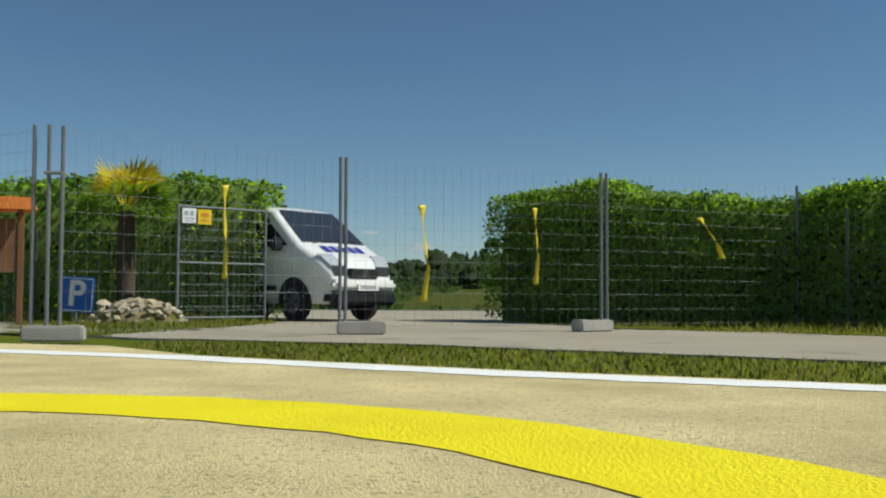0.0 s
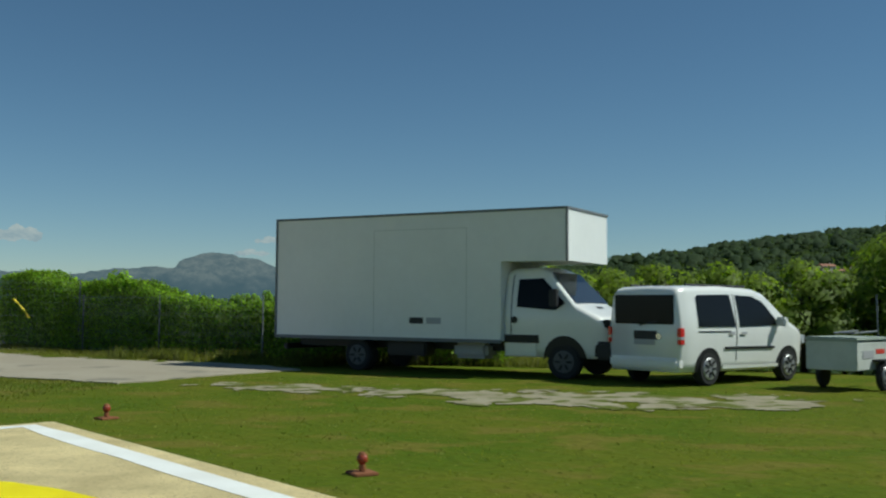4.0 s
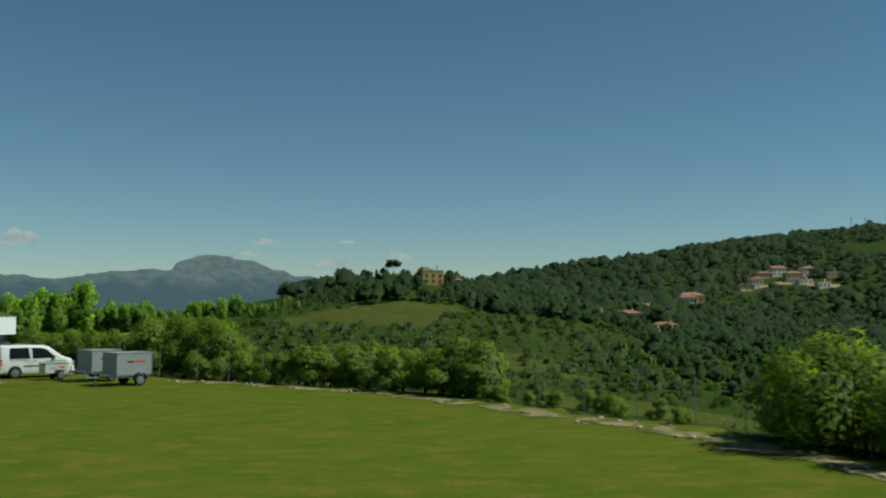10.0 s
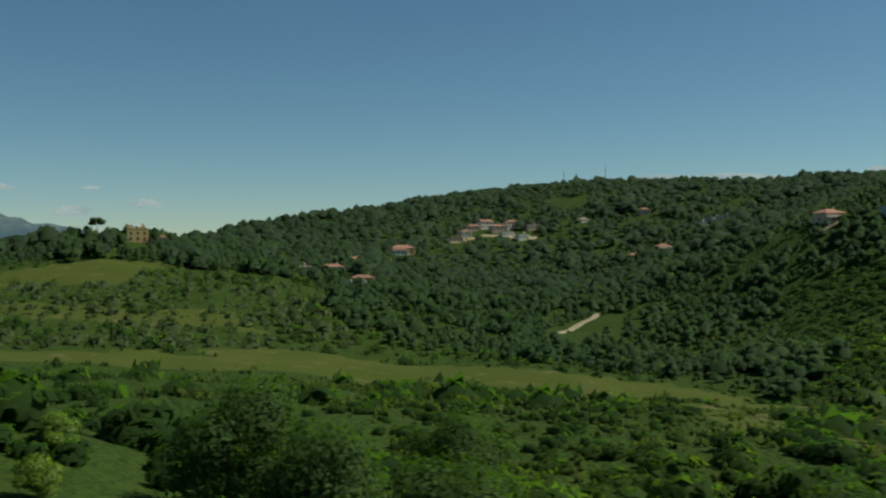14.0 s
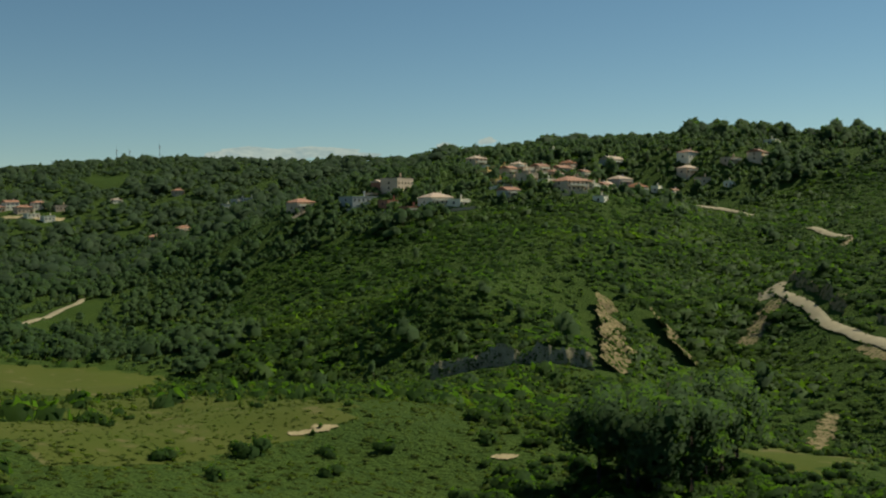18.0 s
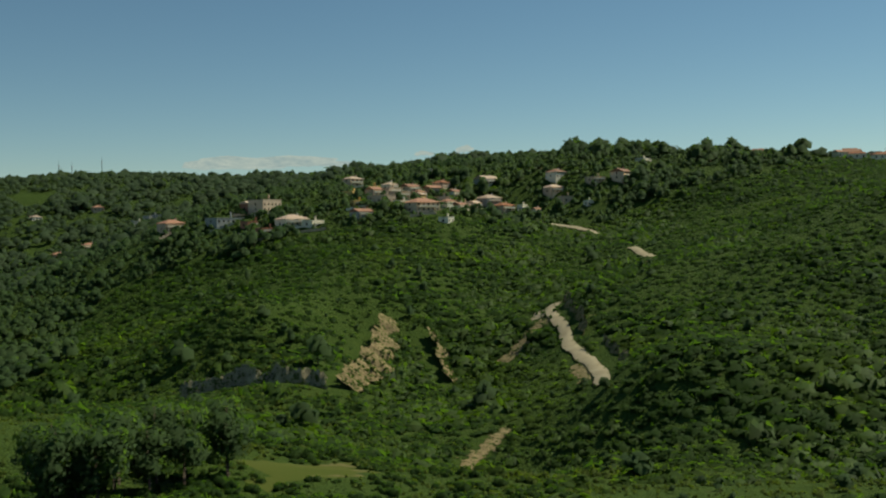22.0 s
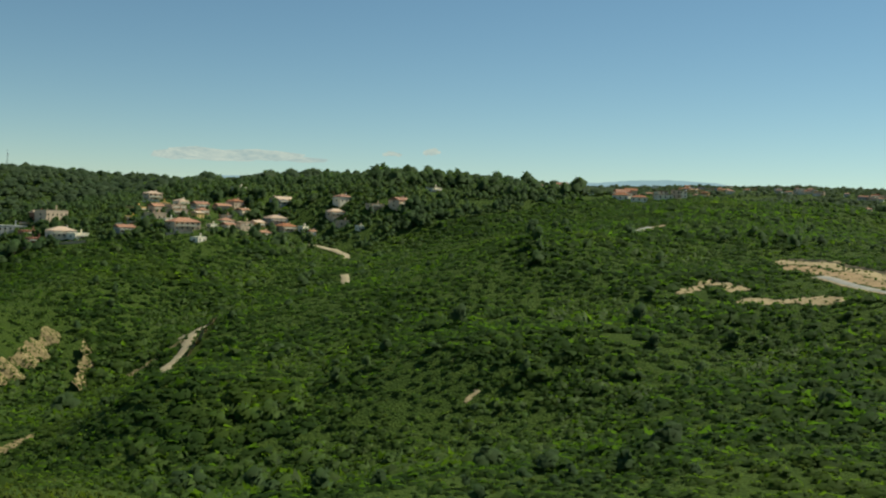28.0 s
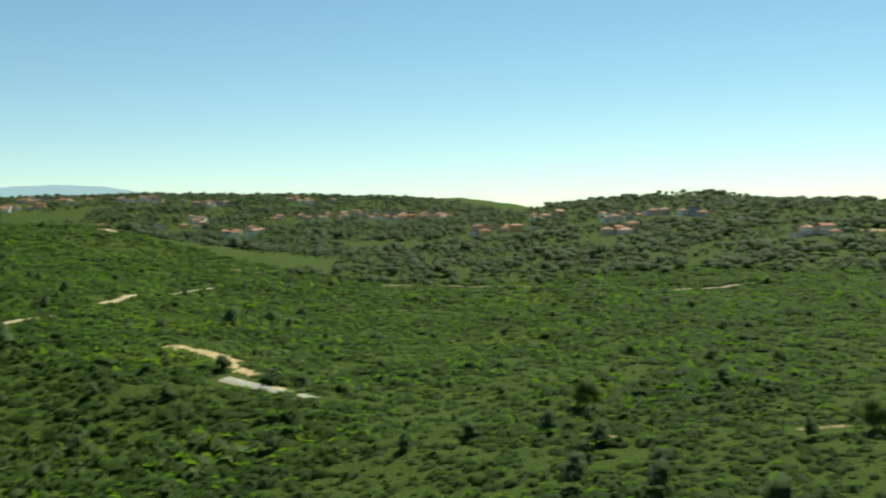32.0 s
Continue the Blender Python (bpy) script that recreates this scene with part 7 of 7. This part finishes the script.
def turned_away(x, y):
    """True on back slopes, which fall away from the valley."""
    ux, uy = 200.0 - x, -250.0 - y
    n = np.hypot(ux, uy)
    return ground_z(x + ux / n * 14, y + uy / n * 14) - ground_z(x - ux / n * 14, y - uy / n * 14) > 5.0


VILLAGE_GROUND = [(440, 300), (500, 270), (560, 230), (740, 250), (740, 330), (600, 420), (480, 470), (430, 420)]
MEADOW = [(140, -58), (186, -58), (222, -14), (255, 42), (222, 62), (150, 66), (135, 20)]


def near_slope(x, y):
    return np.hypot(x - 170, (y + 60) * 0.9) < 120


# bushes on the slopes that the flight passes low over
p = sow(3400, 58, 290, -190, 60, lambda x, y: near_slope(x, y) & (mottled(x, y, 0.03) > -0.3) & (~in_poly(x, y, MEADOW) | (rng.uniform(size=len(x)) < 0.08)), 4)
plants("scrub", SHRUBS_NEAR, p, 1.1, 2.8, [SHRUB, BARK], "dense green bushes on the slope below the lawn", "scrub", (0.6, 1.0))
# looser scrub on the valley floor under the flight
p = sow(6000, 60, 460, -640, -40, lambda x, y: ~near_slope(x, y) & (from_valley(x, y) > -30) & (from_valley(x, y) < 92) & (mottled(x, y, 0.04, 8) > -0.5), 6)
plants("scrub", SHRUBS_FAR, p, 1.6, 3.0, [SHRUB, BARK], "loose green scrub on the valley floor", "scrub", (0.42, 0.7))
# dark evergreen thicket in the gullies
p = sow(16000, 225, 640, -330, 260, lambda x, y: (hollow(x, y) + 1.2 * mottled(x, y, 0.03, 3) > 1.1) & (from_valley(x, y) > 100) & ~wooded(x, y) & ~turned_away(x, y))
plants("thicket", SHRUBS_FAR, p, 1.6, 3.6, [OAK, BARK], "dark evergreen thicket in the gullies", "scrub", (0.6, 1.0))
# scrub on the slopes the flight crosses
p = sow(46000, 190, 640, -600, 200, lambda x, y: ~near_slope(x, y) & (from_valley(x, y) > 92) & (from_valley(x, y) < 225) & ~wooded(x, y) & ~turned_away(x, y) & (mottled(x, y, 0.05, 8) > -0.62), 4)
plants("scrub", SHRUBS, p, 1.3, 2.9, [SHRUB, BARK], "dense green evergreen scrub on the slopes", "scrub", (0.42, 0.7))
p = sow(60000, 235, 760, -620, 330, lambda x, y: (from_valley(x, y) > 215) & ~wooded(x, y) & ~turned_away(x, y) & (mottled(x, y, 0.04, 8) > -0.62), 4)
plants("scrub", SHRUBS_FAR, p, 1.7, 3.3, [SHRUB, BARK], "dense green evergreen scrub on the upper slopes", "scrub", (0.42, 0.7))
p = sow(17000, 740, 1000, -640, 200, lambda x, y: ~wooded(x, y) & ~turned_away(x, y) & (x < 930 + 40 * mottled(x, y, 0.01, 3)))
plants("scrub", SHRUBS_FAR, p, 1.8, 4.0, [SHRUB, BARK], "green scrub on far slopes", "scrub", (0.4, 0.75))
p = sow(2400, -150, 330, 20, 440, lambda x, y: (mottled(x, y, 0.018, 5) > -0.15) & (np.hypot(x, y) > 95), 5)
plants("scrub", SHRUBS_FAR, p, 1.4, 3.4, [SHRUB, BARK], "olive groves and bushes in the valley", "scrub")
p = sow(260, -60, 60, 26, 95, lambda x, y: np.hypot(x, y) < 100, 5)
plants("scrub", SHRUBS_NEAR, p, 1.0, 2.2, [SHRUB, BARK], "green bushes in the valley behind the gate", "scrub")
# pine woods
p = sow(240, -30, -4, 426, 540)
plants("pine_woodland", PINES, p, 2.6, 4.2, [PINE, BARK], "low dark wood on the shoulder of the hilltop", "pine wood", sink=0.03)
p = sow(900, -4, 120, 432, 560, lambda x, y: ~((x > 33) & (x < 46) & (y > 446) & (y < 482)))
plants("pine_woodland", PINES, p, 5, 8, [PINE, BARK], "dark dense wood on the hilltop round the villa", "pine wood", sink=0.03)
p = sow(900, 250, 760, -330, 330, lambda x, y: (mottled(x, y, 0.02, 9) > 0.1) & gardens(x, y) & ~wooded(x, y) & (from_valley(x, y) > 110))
plants("pine_woodland", PINES, p, 3.2, 6, [PINE, BARK], "scattered dark green pines on the slope", "pine wood", (0.55, 0.85), sink=0.03)
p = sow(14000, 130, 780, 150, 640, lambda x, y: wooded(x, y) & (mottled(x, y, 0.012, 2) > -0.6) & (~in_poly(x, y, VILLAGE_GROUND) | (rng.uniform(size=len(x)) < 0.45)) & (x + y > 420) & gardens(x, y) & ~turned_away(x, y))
plants("pine_woodland", PINES, p, 4.2, 7.6, [PINE, BARK], "dark green pine wood on the ridge", "pine wood", (0.62, 0.95), sink=0.03)
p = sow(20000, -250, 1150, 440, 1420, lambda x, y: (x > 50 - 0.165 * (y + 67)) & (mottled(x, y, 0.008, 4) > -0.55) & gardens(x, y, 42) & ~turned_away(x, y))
plants("pine_woodland", PINES_FAR, p, 6, 10, [PINE_HAZED, BARK], "dark pine woods on far ridges, hazed grey-green", "pine wood", (0.6, 0.9), sink=0.03)
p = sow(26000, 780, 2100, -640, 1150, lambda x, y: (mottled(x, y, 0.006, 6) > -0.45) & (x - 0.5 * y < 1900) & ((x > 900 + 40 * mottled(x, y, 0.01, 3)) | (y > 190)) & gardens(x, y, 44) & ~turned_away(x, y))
plants("pine_woodland", PINES_FAR, p, 5.5, 8.5, [PINE_HAZED, BARK], "pine woods between the far houses, hazed grey-green", "pine wood", (0.5, 0.75), sink=0.03)
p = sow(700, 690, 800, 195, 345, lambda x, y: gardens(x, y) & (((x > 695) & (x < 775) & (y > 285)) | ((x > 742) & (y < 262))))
plants("pine_woodland", PINES, p, 10.5, 14, [PINE, BARK], "tall dark pines along the village skyline", "pine wood", (0.7, 1.0), sink=0.03)
p = sow(260, 250, 760, -480, 240, lambda x, y: ~near_slope(x, y) & (from_valley(x, y) > 120) & ~wooded(x, y))
plants("pine_woodland", PINES, p, 4, 7.5, [PINE, BARK], "single dark pines standing out of the scrub", "pine wood", (0.6, 0.9), sink=0.03)
p = np.array([(309, 103), (331, 77), (367, 29), (362, 25), (334, 104), (299, 121), (393, 112), (530, 144), (526, 139), (534, 150), (378, 167), (374, 224), (423, 145), (292, 128), (284, 118), (300, 112), (510, -168), (563, -204), (568, -208), (558, -199), (574, -214), (590, -178), (594, -181), (745, -172), (561, -20), (566, -12), (556, -26), (572, -4), (640, -100), (647, -96), (655, -104)], float)
plants("pine_woodland", PINES, np.column_stack([p, ground_z(p[:, 0], p[:, 1])]), 6, 9, [PINE, BARK], "dark round-crowned pines on the scrub hill", "pine wood", sink=0.03)
p = np.array([(10, 479), (13, 476), (15.5, 480), (20, 475), (22.5, 478), (25, 483), (29, 486), (46, 486), (57, 474), (60, 478), (63, 475), (66, 479), (52, 484), (30, 478), (33, 486), (47, 480), (49, 474), (27, 474), (42, 490)], float)
plants("pine_woodland", PINES, np.column_stack([p, ground_z(p[:, 0], p[:, 1])]), 10, 13, [PINE, BARK], "tall dark trees standing round the hilltop villa", "pine wood", sink=0.03)
# rows of olive trees on the terraces
ox, oy = np.meshgrid(np.arange(-30, 135, 7.5), np.arange(262, 410, 8.5))
p = np.stack([ox.ravel() + rng.normal(0, 0.9, ox.size), oy.ravel() + 0.12 * ox.ravel() + rng.normal(0, 0.9, ox.size)], 1)
p = p[(rng.uniform(0, 1, len(p)) > 0.15) & ~in_poly(p[:, 0], p[:, 1], FIELDS[2])]
p = np.column_stack([p, ground_z(p[:, 0], p[:, 1])])
plants("olive_grove", SHRUBS, p, 2.2, 3.6, [OLIVE, BARK], "grey-green olive trees in rows on the terraces", "olive grove")
# tall weeds and grass tussocks between the bushes
p = sow(760, 410, 740, 235, 420, lambda x, y: in_poly(x, y, VILLAGE_GROUND))
plants("pine_woodland", PINES, p, 3.8, 6.5, [PINE, BARK], "dark trees standing between the village houses", "pine wood", (0.65, 1.0), sink=0.03)
p = sow(1500, 410, 740, 235, 470)
plants("scrub", SHRUBS, p, 1.6, 3.6, [OAK, BARK], "garden trees and bushes among the village houses", "scrub")
p = sow(5200, 130, 240, -58, 75, None, 3)
plants("tussocks", TUFTS, p, 0.35, 0.95, [WEED_GREEN, BARK], "rough grass tussocks in the meadow", "grass", (0.22, 0.45))
p = sow(11000, 200, 640, -560, 200, lambda x, y: ~wooded(x, y) & (from_valley(x, y) > 92) & (from_valley(x, y) < 300))
plants("undergrowth", TUFTS, p, 0.6, 1.4, [WEED_GREEN, BARK], "low light green undergrowth between the bushes", "undergrowth", (0.4, 0.75))
p = sow(9000, 90, 330, -190, 180, lambda x, y: ~in_poly(x, y, MEADOW) & (from_valley(x, y) > 30), 3)
plants("tussocks", TUFTS, p, 0.5, 1.2, [WEED_GREEN, BARK], "light green grass tussocks between the bushes", "grass")
p = sow(5000, -140, 330, 15, 440, lambda x, y: np.hypot(x, y) > 80, 3)
plants("tussocks", TUFTS, p, 0.6, 1.4, [WEED_GREEN, BARK], "light green grass tussocks in the valley fields", "grass")


p = np.concatenate(TUFT_SPOTS)
plants("tussocks", TUFTS, p, 0.4, 1.25, [SHRUB, BARK], "small green tussocks on the bare earth", "grass", (0.6, 1.0))
p = sow(260, 190, 240, -92, -50, None, 3)
plants("scrub", SHRUBS_NEAR, p, 1.4, 3.0, [SHRUB, BARK], "tall bushes growing round the foot of the pines", "scrub", (0.8, 1.2))


# ---- single trees ----
def tree_meshes(seed, height, crown, n, size, lumps, bare, mat, flat=0.8):
    """Trunk with limbs and a ragged crown; returned as two meshes."""
    r = np.random.default_rng(seed)
    limbs = [tapered([(0, 0, -0.3), (0.03, 0.02, bare * 0.6), (0.05, -0.04, height * 0.7)], [0.055 * height ** 0.8, 0.04 * height ** 0.8, 0.012], 8)]
    leaves = []
    for k in range(lumps):
        a, u = r.uniform(0, 6.28), (k + r.uniform(0, 1)) / lumps
        z = bare + (height - bare) * (0.15 + 0.72 * u)
        out = crown * (0.75 - 0.55 * abs(u - 0.35)) * r.uniform(0.5, 1.0)
        c = np.array([math.cos(a) * out, math.sin(a) * out, z])
        rad = np.array([1, 1, flat]) * crown * r.uniform(0.32, 0.5)
        limbs.append(tapered([(0.03, 0, z - out * 0.55 if z - out * 0.55 > bare * 0.4 else bare * 0.5), tuple(c * [0.5, 0.5, 1] - [0, 0, out * 0.2]), tuple(c)], [0.016 * height ** 0.8, 0.01 * height ** 0.8, 0.004], 5))
        v, f = leaves_on(r, c, rad, n // lumps, size)
        leaves.append((v, f, 0))
        v, f = leaves_on(r, c, rad * 0.65, n // lumps // 3, size * 1.3)
        leaves.append((v, f, 0))
    out = []
    for nm, pieces, m in (("trunk", limbs, BARK), ("crown", leaves, mat)):
        v, f, _, nn = shaped(pieces)
        ob = soup(nm, v, f, m, normals=nn.astype(np.float32))
        out.append(ob)
    return out


def tree_kind(name, label, category, group, *args, **kw):
    root = thing(name, label, category, group=group)
    for ob in tree_meshes(*args, **kw):
        ob.parent = root
    return root


r = np.random.default_rng(55)


def plant(kinds, spots, low, high):
    for k, (x, y) in enumerate(spots):
        s = r.uniform(low, high)
        m = pose(x, y, float(ground_z(x, y)) - 0.05, 0, 0, r.uniform(0, 360)) @ Matrix.Diagonal((s, s, s * r.uniform(0.92, 1.1), 1))
        src = kinds[k % len(kinds)]
        if not src.get("used"):
            src["used"] = 1
            src.matrix_world = m
        else:
            c = copy_thing(src, Matrix())
            c.matrix_basis = m


SMALL = [tree_kind("young_tree", "young leafy tree on a thin trunk at the lawn edge", "tree", "lawn edge trees", 100 + k, 2.6, 1.9, 2100, 0.09, 12, 0.25, LEAF) for k in range(3)]
EDGE_X = np.array(LAWN_EDGE[6:15])[::-1]
plant(SMALL, [(float(np.interp(y, EDGE_X[:, 1], EDGE_X[:, 0])) + 1.2 + 0.5 * math.sin(y * 1.7), y) for y in np.cumsum(r.uniform(-3.0, -1.3, 15)) - 20.5], 0.75, 1.2)
BROAD = [tree_kind("bushy_tree", "bushy green tree behind the parked vehicles", "tree", "hedgerow trees", 120 + k, 3.6, 1.9, 2600, 0.1, 10, 0.5, LEAF) for k in range(3)]
plant(BROAD, [(20.5, 12.6), (22.8, 11.2), (17.5, 13.2), (18.4, 10.6), (19.8, 10.0), (21.2, 9.7), (22.6, 9.1), (24.0, 8.3), (25.0, 9.8), (24.0, 12.5)], 0.62, 0.8)
plant(BROAD, [(26.8, 8.6), (28.6, 7.6), (30.6, 5.9), (27.8, 10.5), (29.4, 9.4), (31.2, 8.2), (26.2, 10.6)], 0.9, 1.12)
plant(BROAD, [(32.2, 5.4), (33.8, 3.8), (36.0, 2.6), (31.5, 8.0), (35.5, 5.0), (29.8, 4.4)], 0.42, 0.6)
BUSH = [tree_kind("bush", "rounded green bush at the lawn edge", "bush", "lawn edge bushes", 140 + k, 2.2, 1.5, 1900, 0.095, 8, 0.15, LEAF, flat=0.7) for k in range(3)]
plant(BUSH, [(38.0, 0.2), (39.6, -0.8), (41.2, -2.2), (43.0, -3.8), (44.3, -5.4), (40.6, 1.0), (37.0, 1.6), (45.8, -4.4), (34.6, 2.0), (32.4, 3.0), (58.0, -27), (59.5, -33), (61.5, -39), (56.5, -23), (54.6, -20.5), (56.4, -21.4), (62, -45), (63, -52), (64.5, -58), (66, -48), (65, -36), (62, -30)], 0.6, 1.05)
plant(BUSH, [(float(np.interp(y, EDGE_X[:, 1], EDGE_X[:, 0])) + 2.4 + 0.7 * math.sin(y * 2.3), y) for y in np.arange(-22, -53, -2.6)], 0.7, 1.1)
plant(BUSH, [(x + r.uniform(0.6, 2.4), y + r.uniform(0.4, 1.6)) for x, y in stepped([(24, 7), (30, 2.3), (36, -1)], 7)], 0.42, 0.72)
plant(BUSH, [(x + r.uniform(0.4, 2.6), y + r.uniform(0.2, 1.8)) for x, y in stepped([(36, -1), (42, -5.5), (44, -8)], 8)], 0.75, 1.15)
plant(BUSH, [(x + r.uniform(0.6, 2.0), y + r.uniform(0.2, 1.2)) for x, y in stepped([(44.5, -8.6), (47, -12), (51, -18)], 7)], 0.22, 0.4)
plant(BUSH, [(x + r.uniform(0.8, 3.2), y + r.uniform(-0.6, 0.8)) for x, y in stepped([(52.6, -20.4), (54.5, -25), (56.5, -32), (58.5, -40), (60, -48)], 8)], 0.55, 1.1)
BIG = [tree_kind("holm_oak", "large dark spreading bushy oak on the slope", "tree", "slope trees", 160 + k, 6.5, 4.0, 6500, 0.13, 14, 0.8, OAK, flat=0.75) for k in range(2)]
plant(BIG, [(73.3, -46.4), (82, -53), (88, -57), (94, -61), (88, -30), (77, -50), (541, -470), (566, -406)], 0.9, 1.2)
PINE_THINGS = []
for k, (v, f, m, nn) in enumerate(PINES_NEAR):
    root = thing("pine_tree", "tall dark green pine with a bare trunk on the slope", "pine", group="slope pines")
    for nm, sel, mat in (("trunk", 1, BARK), ("crown", 0, PINE)):
        ob = soup(nm, v, f[m == sel], mat, normals=nn.astype(np.float32))
        ob.parent = root
    PINE_THINGS.append(root)
plant(PINE_THINGS, [(203, -70), (208, -76), (213, -68), (225, -67), (217, -58), (235, -62), (211, -63), (202, -76), (221, -65), (228, -60), (207, -68), (218, -70), (206, -62)], 10, 14)
# umbrella pine beside the villa
um = tree_kind("umbrella_pine", "umbrella pine with a flat dark crown on the hilltop", "pine", "hilltop trees", 180, 13.0, 4.4, 1400, 0.5, 9, 9.0, PINE, flat=0.4)
um.matrix_world = pose(17.7, 477.6, float(ground_z(17.7, 477.6))) @ Matrix.Diagonal((1.1, 1.1, 1.08, 1))
for k, (x, y) in enumerate(((5, 474), (9, 476))):
    cy = thing("cypress", "slender dark cypress on the hilltop", "cypress", pose(x, y, float(ground_z(x, y))), group="hilltop trees")
    v, f = leaves_on(r, np.array([0, 0, 5.0]), np.array([1.0, 1.0, 5.2]), 500, 0.5)
    soup("crown", v, f, PINE).parent = cy
    v, f, _ = tapered([(0, 0, -0.5), (0, 0, 4), (0, 0, 9.5)], [0.3, 0.2, 0.05])
    soup("trunk", v, f, BARK).parent = cy

POPLAR = [tree_kind("poplar", "tall bright green poplar in a far row", "tree", "poplar row", 200 + k, 4.0, 1.5, 900, 0.2, 9, 0.4, HEDGE, flat=1.1) for k in range(2)]
ROWS = [((-168, 380), (-119, 401), 24, 21, 26), ((-112, 404), (-93, 411), 11, 12, 15.5), ((-90, 411), (-80, 414), 4, 8, 10), ((-76, 416), (-52, 421), 12, 8, 11.5), ((-50, 420), (-24, 426), 12, 3.5, 6)]
k = 0
for a, b, count, low, high in ROWS:
    for u in np.linspace(0, 1, count):
        x, y = a[0] + (b[0] - a[0]) * u + r.uniform(-1.5, 1.5), a[1] + (b[1] - a[1]) * u + r.uniform(-6, 6)
        s = r.uniform(low, high) / 4.0
        m = pose(x, y, float(ground_z(x, y)) - 0.2, 0, 0, r.uniform(0, 360)) @ Matrix.Diagonal((s * 0.8, s * 0.8, s, 1))
        if k < 2:
            POPLAR[k].matrix_world = m
        else:
            copy_thing(POPLAR[k % 2], Matrix()).matrix_basis = m
        k += 1

# ---- old wire fence along the lawn edge ----
edge_line = [(25.2, 7.0), (30.4, 3.1), (36.3, -0.2), (42.4, -4.8), (47.6, -11.4), (52.2, -18.0), (55.2, -24.6), (57.3, -31.8), (59.3, -39.8), (60.8, -47.8)]
for (ax, ay), (bx, by) in zip(edge_line, edge_line[1:]):
    n = max(2, round(math.hypot(bx - ax, by - ay) / 2.6))
    for k in range(n):
        x, y = ax + (bx - ax) * k / n, ay + (by - ay) * k / n
        x2, y2 = ax + (bx - ax) * (k + 1) / n, ay + (by - ay) * (k + 1) / n
        fp = thing("fence_bay", "thin grey fence post with slack wires at the lawn edge", "fence", pose(x, y, 0), group="lawn edge fence")
        part("post", rod((0, 0, -0.3), (r.uniform(-0.05, 0.05), r.uniform(-0.05, 0.05), 1.75), 0.018, sides=6), GALV_DARK, fp)
        for z in (0.4, 0.9, 1.4):
            v, f, _ = tapered([(0, 0, z), ((x2 - x) / 2, (y2 - y) / 2, z - 0.05), (x2 - x, y2 - y, z)], [0.004, 0.004, 0.004], 3)
            soup("wire", v, f, GALV_DARK).parent = fp
